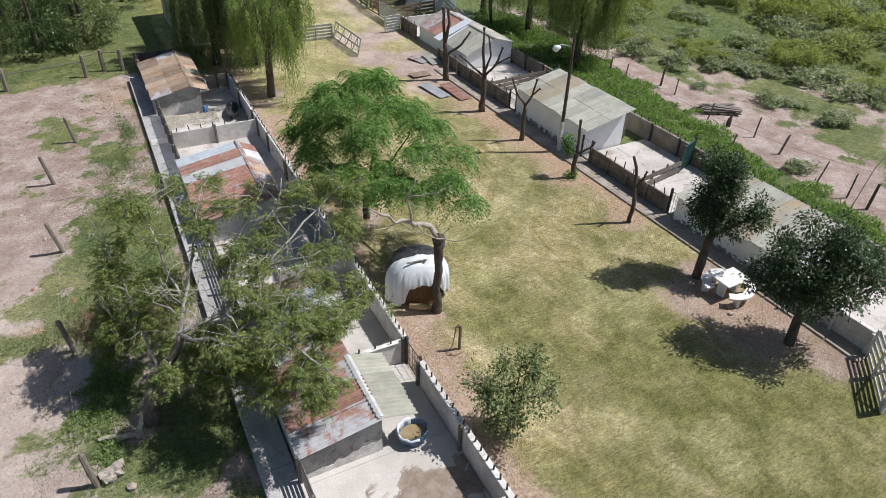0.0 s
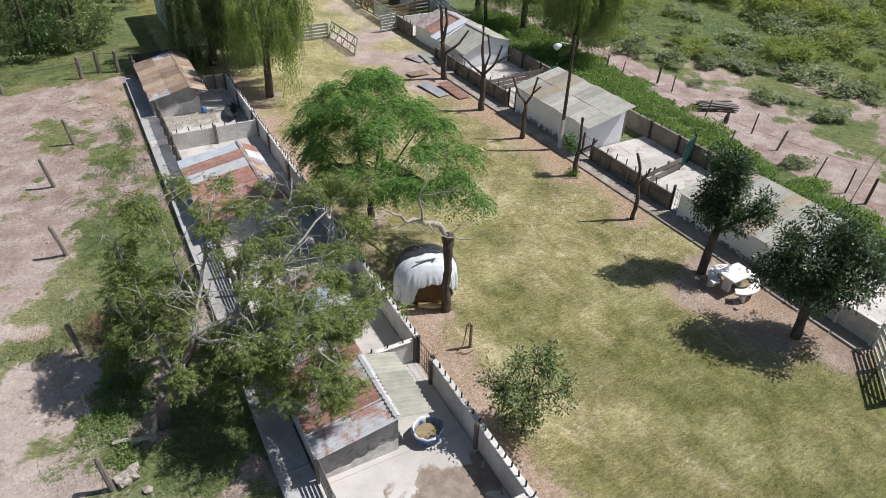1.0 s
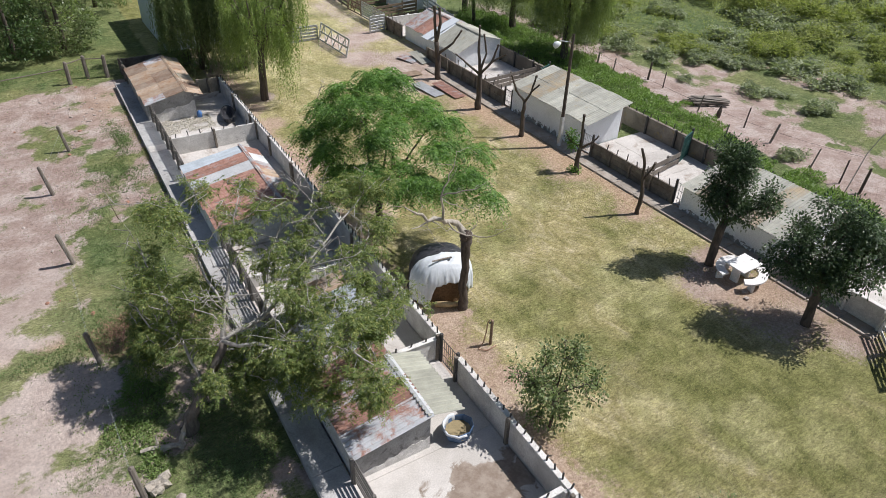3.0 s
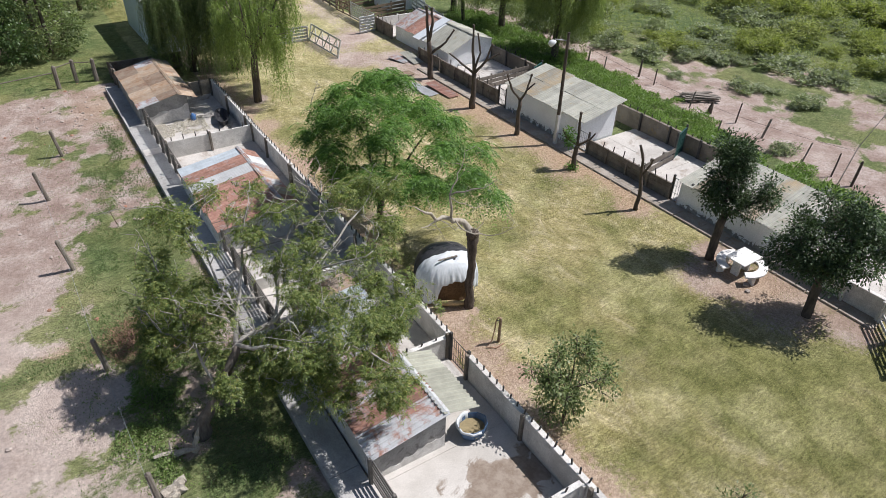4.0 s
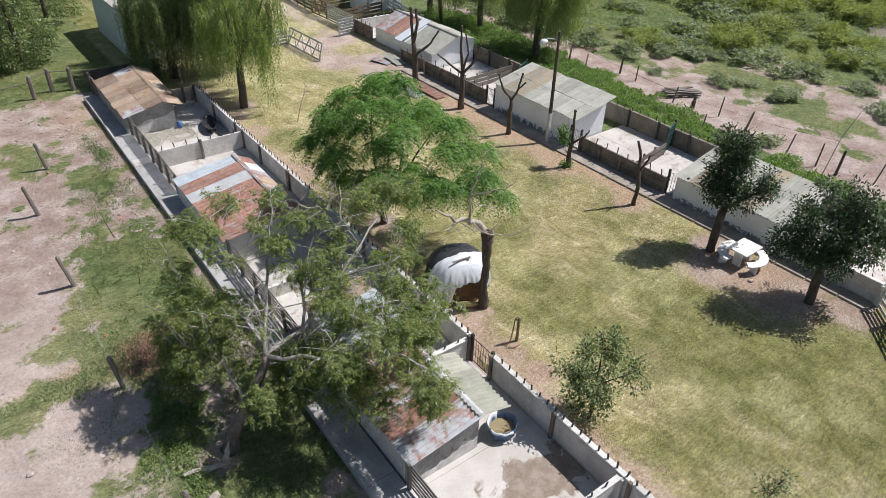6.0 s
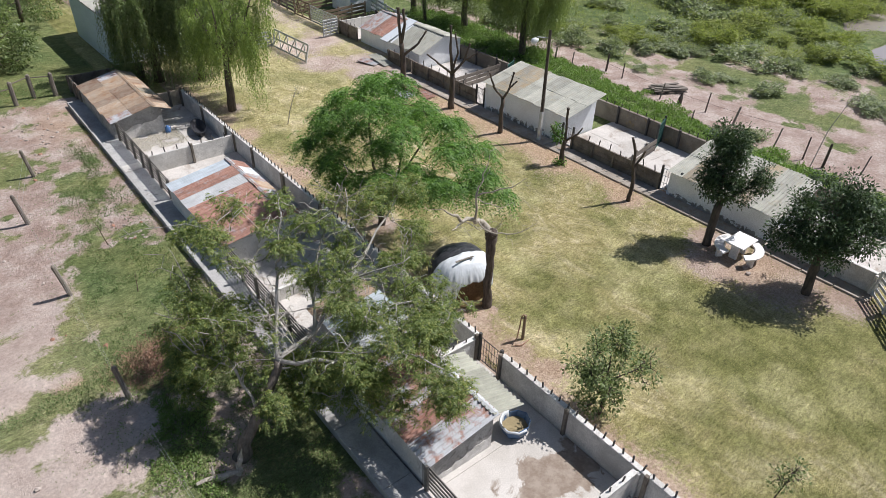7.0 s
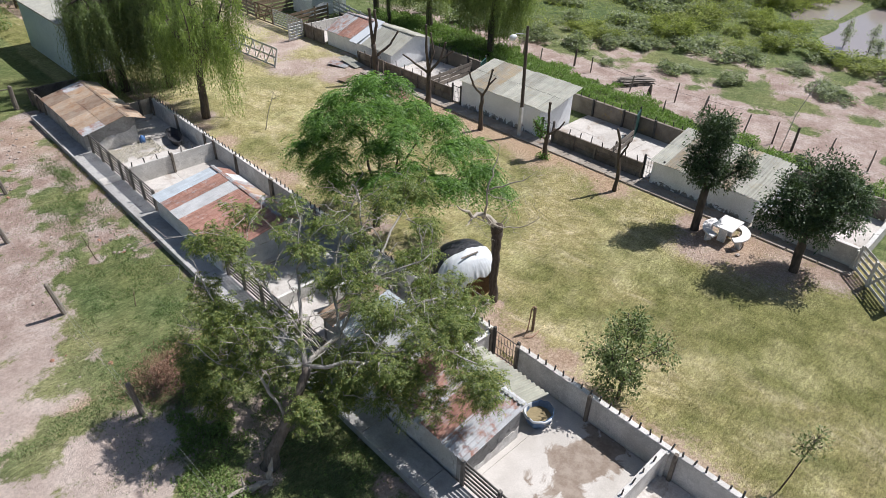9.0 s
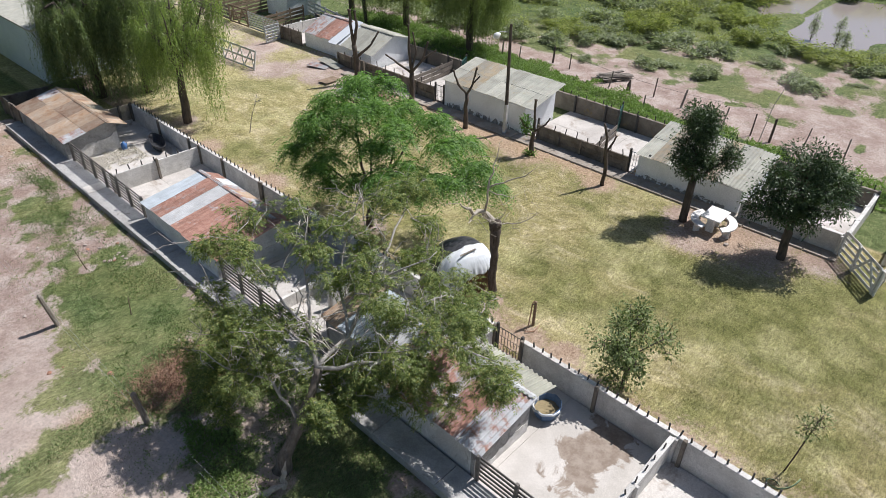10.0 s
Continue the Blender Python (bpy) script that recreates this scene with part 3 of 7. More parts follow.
def panel_wall(name, label, m, length, height, bay=2.0, courses=1, thick=0.10, material=None, post_material=None, stake_gap=0.0, stake=0.2, post_side=-1, post_top=0.06, coping=0.0, seed=1):
    """A wall along its own x: concrete panels between posts, with stakes along the top."""
    rng = random.Random(seed)
    root = thing(name, m, label, "wall", kind="structure")
    count = max(1, round(length / bay))
    step_x = length / count
    ch = height / courses
    meshes = [mesh_of("panel", boxed(0.012, step_x - 0.012, -thick / 2, thick / 2, 0.0, ch - 0.012, 0.008), material) for _ in range(2)]
    for me in meshes[1:]:
        for v in me.vertices:
            v.co.y += rng.uniform(-0.006, 0.006)
            v.co.z += rng.uniform(-0.01, 0.004)
    for i in range(count):
        for c in range(courses):
            part("panel", rng.choice(meshes), material, root, m=pose(i * step_x, rng.uniform(-0.008, 0.008), c * ch, rng.uniform(-0.7, 0.7), 0, rng.uniform(-0.15, 0.15)))
    post = mesh_of("post", boxed(-0.055, 0.055, -0.06, 0.06, 0, height + post_top, 0.012), post_material or material)
    for i in range(count + 1):
        part("post", post, post_material, root, m=pose(i * step_x, post_side * (thick / 2 + 0.045), 0, rng.uniform(-1, 1), rng.uniform(-1, 1), 0))
    if coping:
        cap = mesh_of("coping", boxed(0.006, step_x - 0.006, -thick / 2 - 0.03, thick / 2 + 0.03, 0, coping, 0.01), material)
        for i in range(count):
            part("coping", cap, material, root, m=pose(i * step_x, 0, height - 0.006, 0, rng.uniform(-0.3, 0.3), 0))
    if stake_gap:
        pin = mesh_of("stake", boxed(-0.024, 0.024, -0.02, 0.02, -0.05, stake, 0.006), M_STEEL)
        for i in range(int(length / stake_gap)):
            part("stake", pin, M_STEEL, root, m=pose((i + 0.5) * stake_gap, rng.uniform(-0.01, 0.01), height + coping, rng.uniform(-9, 9), rng.uniform(-10, 10), rng.uniform(-20, 20)) @ Matrix.Diagonal((1, 1, rng.uniform(0.8, 1.15), 1)))
    return root


def rail_fence(name, label, m, length, height=1.1, rails=6, gap=1.25, material=None, tall=0.075, thick=0.03, seed=3):
    """A fence along its own x: posts and flat horizontal rails."""
    rng = random.Random(seed)
    root = thing(name, m, label, "fence")
    count = max(1, round(length / gap))
    s = length / count
    post = mesh_of("post", boxed(-0.05, 0.05, -0.05, 0.05, 0, height + 0.08, 0.012), material)
    rail = mesh_of("rail", boxed(-0.01, s + 0.01, -thick / 2, thick / 2, -tall / 2, tall / 2, 0.006), material)
    for i in range(count + 1):
        part("post", post, material, root, m=pose(i * s, 0.05, 0, rng.uniform(-2, 2), rng.uniform(-2, 2), rng.uniform(-6, 6)))
    for i in range(count):
        for r in range(rails):
            z = height * (r + 0.6) / rails
            part("rail", rail, material, root, m=pose(i * s, -0.02, z + rng.uniform(-0.01, 0.01), rng.uniform(-3, 3), rng.uniform(-0.5, 0.5), 0))
    return root


def bar_gate(name, label, m, length, height, material, bars=7, frame_r=0.022, cross=False):
    """A light tube gate along its own x."""
    root = thing(name, m, label, "gate")
    for p0, p1 in (((0, 0, 0.08), (length, 0, 0.08)), ((0, 0, height), (length, 0, height)), ((0, 0, 0.06), (0, 0, height + 0.02)), ((length, 0, 0.06), (length, 0, height + 0.02))):
        part("frame_bar", rod(p0, p1, frame_r), material, root)
    me = mesh_of("bar", rod((0, 0, 0.08), (0, 0, height), frame_r * 0.55, 5), material)
    for i in range(1, bars):
        part("bar", me, material, root, m=pose(length * i / bars, 0, 0))
    for z in (0.36, 0.68):
        part("cross_bar", rod((0, 0, height * z), (length, 0, height * z), frame_r * 0.6, 5), material, root)
    post = mesh_of("post", boxed(-0.05, 0.05, -0.05, 0.05, -0.1, height + 0.15, 0.012), M_STEEL)
    part("post", post, M_STEEL, root, m=pose(-0.07, 0, 0))
    part("post", post, M_STEEL, root, m=pose(length + 0.07, 0, 0))
    return root


def field_gate(name, label, m, length, height, material, rails=5, braces=4, slat=0.09, zigzag=True):
    """A timber gate along its own x, with flat rails, uprights and slanting braces."""
    root = thing(name, m, label, "gate")
    rail = mesh_of("rail", boxed(0, length, -0.015, 0.015, -slat / 2, slat / 2, 0.006), material)
    for r in range(rails):
        part("rail", rail, material, root, m=pose(0, 0, 0.12 + (height - 0.16) * r / max(rails - 1, 1)))
    up = mesh_of("upright", boxed(-0.05, 0.05, -0.045, 0.03, 0.03, height, 0.008), material)
    for i in range(braces + 1):
        if i in (0, braces) or not zigzag:
            part("upright", up, material, root, m=pose(length * i / braces, -0.02, 0))
    if zigzag:
        s = length / braces
        reach = math.hypot(s / 2, height - 0.16)
        br = mesh_of("brace", boxed(0, reach, -0.055, -0.016, -0.05, 0.05, 0.005), material)
        a = math.degrees(math.atan2(height - 0.16, s / 2))
        for i in range(braces):
            part("brace", br, material, root, m=pose(i * s, 0, 0.1, 0, -a, 0))
            part("brace", br, material, root, m=pose((i + 1) * s, 0, 0.1, 0, -(180 - a), 0))
    return root


def sheet_mesh(width, length, material, pitch=0.10, high=0.017, thick=0.004):
    """A corrugated sheet: waves across its x, its slope along y."""
    nx, ny = max(4, int(width / pitch * 6)), 4
    x = np.linspace(0, width, nx + 1)
    y = np.linspace(0, length, ny + 1)
    X, Y = np.meshgrid(x, y)
    Z = max(high * 0.8, pitch * (0.17 if pitch > 0.155 else 0.115)) * np.sin(2 * math.pi * X / pitch)
    top = np.stack([X, Y, Z + thick], -1).reshape(-1, 3)
    low = np.stack([X, Y, Z - thick], -1).reshape(-1, 3)
    idx = np.arange((nx + 1) * (ny + 1)).reshape(ny + 1, nx + 1)
    q = np.stack([idx[:-1, :-1], idx[:-1, 1:], idx[1:, 1:], idx[1:, :-1]], -1).reshape(-1, 4)
    off = len(top)
    rim = []
    for line in (idx[0], idx[:, -1], idx[-1][::-1], idx[:, 0][::-1]):
        for a, b in zip(line, line[1:]):
            rim.append((b, a, a + off, b + off))
    me = array_mesh("roof_sheet", np.vstack([top, low]), np.vstack([q, q[:, ::-1] + off, np.array(rim)]), material)
    me.shade_flat()
    return me


def roof_plane(root, p, q, y0, y1, mats, over=0.0, sheet=0.82, pitch=0.10, seed=5, rows=1, lift=0.0):
    """Sheets laid on the slope from p to q, which are (x, z) pairs, side by side from y0 to y1."""
    rng = random.Random(seed)
    dx, dz = q[0] - p[0], q[1] - p[1]
    length = math.hypot(dx, dz) + over
    ux, uz = dx / math.hypot(dx, dz), dz / math.hypot(dx, dz)
    lie = Matrix(((0, ux, uz, 0), (1, 0, 0, 0), (0, uz, -ux, 0), (0, 0, 0, 1)))
    count = max(1, round((y1 - y0) / sheet))
    w = (y1 - y0) / count
    run = length / rows
    meshes = {}
    for r in range(rows):
        for i in range(count):
            mat = mats[(i + r * (3 if rows > 1 and pitch < 0.14 else 0)) % len(mats)]
            if mat.name not in meshes:
                meshes[mat.name] = sheet_mesh(w + 0.06, run + 0.05, mat, pitch)
            at = run * r
            base = Matrix.Translation((p[0] + ux * at, y0 + i * w - 0.03, p[1] + uz * at + 0.02 + lift + 0.012 * (i % 2) + 0.01 * r))
            part("roof_sheet", meshes[mat.name], mat, root, m=base @ lie @ pose(0, rng.uniform(-0.05, 0.02), 0, rng.uniform(-0.4, 0.4), 0, rng.uniform(-0.6, 0.6)))


WALLS = {}


def shed(name, label, m, profile, depth, walls, roofs, ends=None, thick=0.14, open_east=False, group="pig sheds", cap=None, gap=0.5):
    """A low shed: profile is its (x, z) roof line from west to east, depth its length along y."""
    root = thing(name, m, label, "shed", group)
    x0, x1 = profile[0][0] + 0.06, profile[-1][0] - (0.06 if not open_east else gap)
    def height_at(x):
        for (a, za), (b, zb) in zip(profile, profile[1:]):
            if a <= x <= b:
                return za + (zb - za) * (x - a) / (b - a)
        return profile[-1][1]
    line = [(x0, 0.0), (x1, 0.0), (x1, height_at(x1) - 0.03)] + [(x, z - 0.03) for x, z in reversed(profile) if x0 < x < x1] + [(x0, height_at(x0) - 0.03)]
    ends = ends or walls
    front = part("end_wall", prism(bmesh.new(), line, "y", 0.08, 0.08 + thick), ends, root)
    part("end_wall", prism(bmesh.new(), line, "y", depth - 0.08 - thick, depth - 0.08), ends, root)
    side = part("side_wall", boxed(x0 + 0.002, x0 + thick, 0.08 + thick + 0.002, depth - 0.082 - thick, 0, height_at(x0 + thick / 2) - 0.05), walls, root)
    part("side_wall", boxed(x1 - thick, x1 - 0.002, 0.08 + thick + 0.002, depth - 0.082 - thick, 0, height_at(x1 - thick / 2) - 0.05), walls, root)
    for i, (a, b) in enumerate(zip(profile, profile[1:])):
        mats, rows, pitch, y0, y1 = roofs[i]
        if b[1] >= a[1]:
            roof_plane(root, a, b, y0, y1, mats, 0.04, rows=rows, pitch=pitch, seed=i + 5)
        else:
            roof_plane(root, b, a, y0, y1, mats, 0.04, rows=rows, pitch=pitch, seed=i + 5, lift=-0.01)
    for (x, z) in (profile[1:-1] if cap is not None else []):
        part("ridge_cap", prism(bmesh.new(), [(x - 0.10, z + 0.03), (x, z + 0.068), (x + 0.10, z + 0.03), (x + 0.10, z + 0.038), (x, z + 0.076), (x - 0.10, z + 0.038)], "y", roofs[-1][3], roofs[-1][4]), cap, root)
    WALLS[root.name] = (front, side)
    return root


def floor_slab(name, label, m, x1, y1, material, z=0.06, bay=2.4, seed=2):
    """A slab cast in bays, corner at the pose."""
    rng = random.Random(seed)
    root = thing(name, m, label, "floor", kind="structure")
    nx, ny = max(1, round(x1 / bay)), max(1, round(y1 / bay))
    for i in range(nx):
        for k in range(ny):
            part("slab", boxed(i * x1 / nx + 0.004, (i + 1) * x1 / nx - 0.004, k * y1 / ny + 0.004, (k + 1) * y1 / ny - 0.004, -0.12, z + rng.uniform(-0.006, 0.006)), material, root)
    return root


# western row
floor_slab("floor_west_south", "pale stained concrete pen floor", west(-0.5, 1.5), 4.45, 5.95, M_FLOOR)
floor_slab("floor_west_yard", "pale concrete pen floor with damp stains", west(-0.5, 7.55), 4.45, 6.4, M_DAMP, bay=3.2)
floor_slab("floor_west_middle", "pale concrete pen floor", west(-0.5, 14.05), 4.45, 9.2, M_FLOOR)
floor_slab("floor_west_north", "pale concrete pen floor", west(-0.5, 23.3), 4.45, 9.65, M_FLOOR)
floor_slab("floor_west_end", "pale concrete pen floor scattered with litter", west(-0.5, 33.05), 4.45, 9.5, M_FLOOR)
walkway = thing("walkway", west(-1.45, 1.5), "raised grey concrete walkway beside the pens", "walkway", kind="structure")
for i in range(17):
    part("slab", boxed(0.0, 0.93, i * 2.5 + 0.006, (i + 1) * 2.5 - 0.006, -0.1, 0.26 + 0.004 * (i % 3), 0.012), M_SLAB, walkway)

part("slab", boxed(0.05, 0.88, 31.9, 32.6, 0.262, 0.285, 0.006), M_FLOOR, walkway, "pale loose slab")
for v0, v1, sd in ((1.5, 12.8, 11), (13.95, 27.5, 12), (27.6, 40.2, 13)):
    # along v: the wall's own x is turned to the north
    panel_wall("wall_lawn", "grey concrete panel wall topped with short iron stakes", west(4.03, v0, 0, 90), v1 - v0, 1.02, 3.2, 1, 0.12, M_PANEL, M_PANEL_DARK, 0.335, 0.2, 1, 0.12, 0.05, sd)
panel_wall("wall_cross", "grey concrete cross wall with stakes", west(-0.4, 7.5), 4.3, 1.0, 2.1, 1, 0.11, M_PANEL, M_PANEL, 0.5, 0.18, -1, 0.03, 0.04, 21)
panel_wall("wall_cross", "low grey concrete cross wall beside the gate", west(2.15, 14.0), 1.8, 0.95, 1.8, 1, 0.11, M_PANEL, M_PANEL, 0.55, 0.16, 1, 0.02, 0.04, 22)
panel_wall("wall_cross", "grey concrete cross wall", west(1.4, 19.4), 2.6, 0.95, 1.3, 1, 0.11, M_PANEL, M_PANEL, 0.6, 0.16, 1, 0.02, 0.0, 23)
panel_wall("wall_cross", "low concrete cross wall under the tree", west(-0.4, 20.6), 2.2, 0.6, 1.1, 1, 0.11, M_PANEL, M_PANEL, 0, 0.16, 1, 0.02, 0.0, 24)
panel_wall("wall_cross", "pale concrete panel wall with stakes along its top", west(-0.4, 33.0), 4.35, 0.98, 2.17, 1, 0.10, M_PANEL, M_PANEL_DARK, 0.6, 0.24, -1, 0.12, 0.0, 25)
panel_wall("wall_pen_side", "dark weathered panel wall behind the old shed", west(-0.62, 43.6, 0, 90), 2.6, 1.0, 1.3, 1, 0.1, M_PANEL_DARK, M_PANEL_DARK, 0, 0.2, 1, 0.05, 0.0, 28)
panel_wall("wall_cross", "weathered grey end wall", west(-0.55, 46.25), 4.2, 1.0, 1.5, 1, 0.11, M_PANEL_DARK, M_PANEL_DARK, 0, 0.2, -1, 0.05, 0.0, 26)
panel_wall("wall_cross", "tan weathered panel screen beside the shed", west(2.75, 40.6), 1.25, 0.95, 0.62, 1, 0.05, M_TANPANEL, M_POST, 0, 0.2, -1, 0.05, 0.0, 27)
for v0, v1, sd in ((2.0, 10.8, 31), (15.9, 23.4, 32), (29.7, 37.1, 33)):
    rail_fence("slatted_fence", "dark weathered slatted fence along the walkway", west(-0.47, v0, 0.2, 90), v1 - v0, 1.0, 6, 1.25, M_RAIL, 0.085, 0.03, sd)
bar_gate("pen_gate", "thin steel mesh gate between dark posts", west(4.03, 12.92, 0, 90), 0.88, 1.05, M_STEEL, 7, 0.016)

sheds = []
sheds.append(shed("shed", "grey rendered pig shed with rusted corrugated roof", west(0, 10.87), [(-0.52, 1.20), (1.86, 1.60), (2.98, 1.24)], 4.9, M_SHEDWALL,
     [([M_GALVRUST, M_RUST, M_RUSTY, M_RUST, M_GALVRUST, M_GALV], 1, 0.16, -0.1, 5.0), ([M_PALESHEET, M_PALESHEET, M_PALESHEET], 1, 0.17, -0.05, 2.6)], M_GREY, open_east=True, gap=1.04, cap=M_GALV))
sheds.append(shed("shed", "low shed with bluish corrugated sheets under the tree", west(0, 15.9), [(0.2, 1.05), (2.4, 1.35)], 2.4, M_SHEDWALL,
     [([M_GALV, M_BLUE, M_TAN], 1, 0.11, -0.1, 2.5)], M_GREY))
sheds.append(shed("shed", "pale pig shed with patched rust and zinc roof", west(0, 23.5), [(-0.68, 1.18), (2.15, 1.62), (2.95, 1.2)], 5.8, M_SHEDWALL,
     [([M_RUST, M_RUST, M_RUST, M_RUST, M_GALV, M_RUST, M_BLUE], 1, 0.11, -0.1, 5.9), ([M_RUST, M_FIBRE_TAN, M_RUSTY, M_TAN, M_RUSTY, M_GALV], 1, 0.11, 0.2, 5.9)], M_SHEDWALL, open_east=True, cap=M_RUSTY))
sheds.append(shed("shed", "old shed with tan rusted sheet roof and cracked walls", west(0, 37.3), [(-0.75, 1.18), (1.5, 1.68), (2.35, 1.38)], 6.2, M_GREY,
     [([M_GALVRUST, M_TAN, M_TAN, M_TAN_DARK, M_TAN, M_TAN, M_TAN_DARK, M_TAN_DARK, M_TAN, M_TAN], 2, 0.09, -0.1, 6.3), ([M_TAN, M_TAN_DARK, M_TAN, M_FIBRE_TAN], 1, 0.11, -0.3, 6.3)], M_GREY, open_east=True, gap=0.45, cap=M_TAN))


def flaked_band(root, x0, x1, low, high, y, seed):
    """Broken pale render along the foot of a wall, proud of it, with a ragged top."""
    rng = random.Random(seed)
    n = 16
    top = [(x0 + (x1 - x0) * i / n, low + (high - low) * i / n + rng.uniform(-0.09, 0.09)) for i in range(n + 1)]
    part("flaked_render", prism(bmesh.new(), [(x0, 0.0), (x1, 0.0)] + top[::-1], "y", y - 0.012, y + 0.02), M_ROUGH, WALLS[root.name][0], "broken pale render over brick")


flaked_band(sheds[0], -0.42, 1.92, 0.25, 0.55, 0.08, 3)
flaked_band(sheds[3], -0.66, 1.88, 0.55, 0.95, 0.08, 4)

# eastern row
floor_slab("floor_east_pens", "pale bare concrete pen floor", pose(18.95, 16.9, 0), 4.5, 6.6, M_FLOOR)
floor_slab("floor_east_south", "pale bare concrete pen floor", pose(18.95, 6.9, 0), 4.5, 4.4, M_FLOOR)
floor_slab("floor_east_north", "pale concrete pen floor with litter", pose(18.95, 29.8, 0), 4.5, 7.2, M_FLOOR)
floor_slab("floor_east_far", "pale concrete pen floor", pose(19.75, 44.9, 0), 3.9, 2.3, M_FLOOR)
apron = thing("pavement", pose(17.95, 6.9, 0), "narrow dusty concrete apron along the pens", "pavement", kind="structure")
for i in range(24):
    part("slab", boxed(0.03 * math.sin(i * 1.7), 0.87, i * 1.3 + 0.006, (i + 1) * 1.3 - 0.006, -0.08, 0.035 + 0.006 * (i % 4), 0.01), M_APRON, apron)
for i in range(24):
    part("kerb", boxed(-0.13, -0.02, i * 1.3 + 0.02, (i + 1) * 1.3 - 0.03, -0.08, 0.07, 0.015), M_APRON, apron)
panel_wall("wall_east_front", "brown weathered panel wall with iron stakes", pose(18.9, 17.15, 0, 0, 0, 90), 5.5, 0.84, 1.37, 3, 0.09, M_PANEL_DARK, M_PANEL_DARK, 0.69, 0.3, 1, 0.05, 0, 41)
panel_wall("wall_east_front", "brown weathered panel wall with iron stakes", pose(18.9, 30.4, 0, 0, 0, 90), 6.2, 0.9, 1.55, 2, 0.09, M_PANEL_DARK, M_PANEL_DARK, 0.8, 0.3, 1, 0.05, 0, 42)
panel_wall("wall_east_front", "grey concrete wall beside the white gate", pose(18.6, 7.1, 0, 0, 0, 90), 4.1, 0.9, 1.4, 1, 0.12, M_PANEL, M_PANEL, 0, 0.3, 1, 0.0, 0.05, 43)
panel_wall("wall_east_front", "dark panel wall with stakes by the far pen", pose(19.75, 44.7, 0, 0, 0, 90), 2.4, 1.0, 1.2, 1, 0.10, M_PANEL_DARK, M_PANEL_DARK, 0.6, 0.25, 1, 0.05, 0, 44)
panel_wall("wall_east_front", "low dark panel wall before the white shed", pose(19.05, 37.0, 0, 0, 0, 90), 2.6, 0.85, 1.3, 2, 0.09, M_PANEL_DARK, M_PANEL_DARK, 0.8, 0.2, 1, 0.05, 0, 50)
panel_wall("wall_east_back", "mossy grey back wall with stakes and wire", pose(23.55, 6.9, 0, 0, 0, 90), 30.6, 1.0, 2.0, 1, 0.12, M_BACK, M_STEEL, 0.55, 0.24, 1, 0.12, 0.03, 45)
panel_wall("wall_east_back", "grey back wall of the far pens", pose(23.6, 37.6, 0, 0, 0, 90), 10, 1.0, 2.0, 1, 0.12, M_BACK, M_STEEL, 0.7, 0.24, 1, 0.12, 0.03, 46)
panel_wall("wall_cross", "grey cross wall of the far pen", pose(19.85, 47.15, 0), 3.7, 0.95, 1.85, 1, 0.1, M_PANEL, M_PANEL, 0.6, 0.25, 1, 0.04, 0, 47)
panel_wall("wall_cross", "grey concrete cross wall by the white gate", pose(18.7, 6.95, 0), 4.8, 0.9, 1.6, 1, 0.11, M_PANEL, M_PANEL, 0, 0.25, 1, 0.04, 0.04, 48)
rail_fence("board_fence", "low grey two-board partition with posts", pose(18.95, 19.2, 0.06, 0, 0, 9), 3.3, 0.72, 2, 1.1, M_POST, 0.26, 0.04, 51)
rail_fence("board_fence", "grey board partition across the pen", pose(18.98, 32.6, 0.06, 0, 0, 4), 4.3, 0.85, 3, 1.1, M_POST, 0.24, 0.04, 52)
bar_gate("pen_gate", "dark green steel bar gate ajar", pose(22.25, 19.75, 0.05, 0, 0, 20), 1.2, 1.4, M_GREENSTEEL, 20, 0.035)
bar_gate("pen_gate", "dark green steel bar gate ajar", pose(22.3, 31.3, 0.05, 0, 0, 25), 1.2, 1.35, M_GREENSTEEL, 20, 0.035)
bar_gate("pen_gate", "white wire gate between dark posts", pose(18.88, 16.15, 0.03, 0, 0, 90), 0.88, 1.15, M_LIGHTSTEEL, 6, 0.02)
bar_gate("pen_gate", "small grey wire gate", pose(18.88, 22.75, 0.03, 0, 0, 90), 0.6, 1.05, M_LIGHTSTEEL, 5, 0.018)
bar_gate("pen_gate", "small rusty gate by the white shed", pose(18.88, 29.75, 0.03, 0, 0, 90), 0.55, 1.05, M_STEEL, 5, 0.02)

WHITE_SHEDS = []
WHITE_SHEDS.append(shed("shed", "whitewashed shed with lichened fibre cement roof", pose(0, 23.5, 0), [(18.72, 1.60), (21.75, 2.22)], 6.1, M_WHITE,
     [([M_FIBRE, M_FIBRE, M_FIBRE, M_FIBRE, M_FIBRE, M_FIBRE_TAN, M_FIBRE_TAN], 2, 0.15, -0.42, 6.15)]))
WHITE_SHEDS.append(shed("shed", "low whitewashed shed with corrugated grey roof", pose(0, 11.3, 0), [(18.68, 1.22), (22.05, 1.85)], 5.35, M_WHITE,
     [([M_FIBRE, M_FIBRE, M_FIBRE_TAN, M_FIBRE, M_FIBRE, M_FIBRE_TAN], 2, 0.15, -0.15, 5.4)]))
shed("shed", "white gabled shed with pale sheet roof", pose(0, 37.0, 0), [(19.65, 1.05), (21.75, 2.0), (23.4, 1.55)], 3.9, M_WHITE,
     [([M_FIBRE, M_FIBRE, M_FIBRE, M_FIBRE, M_TARP], 1, 0.15, -0.1, 3.9), ([M_FIBRE, M_FIBRE, M_FIBRE, M_FIBRE], 1, 0.15, -0.1, 3.9)], cap=M_FIBRE)
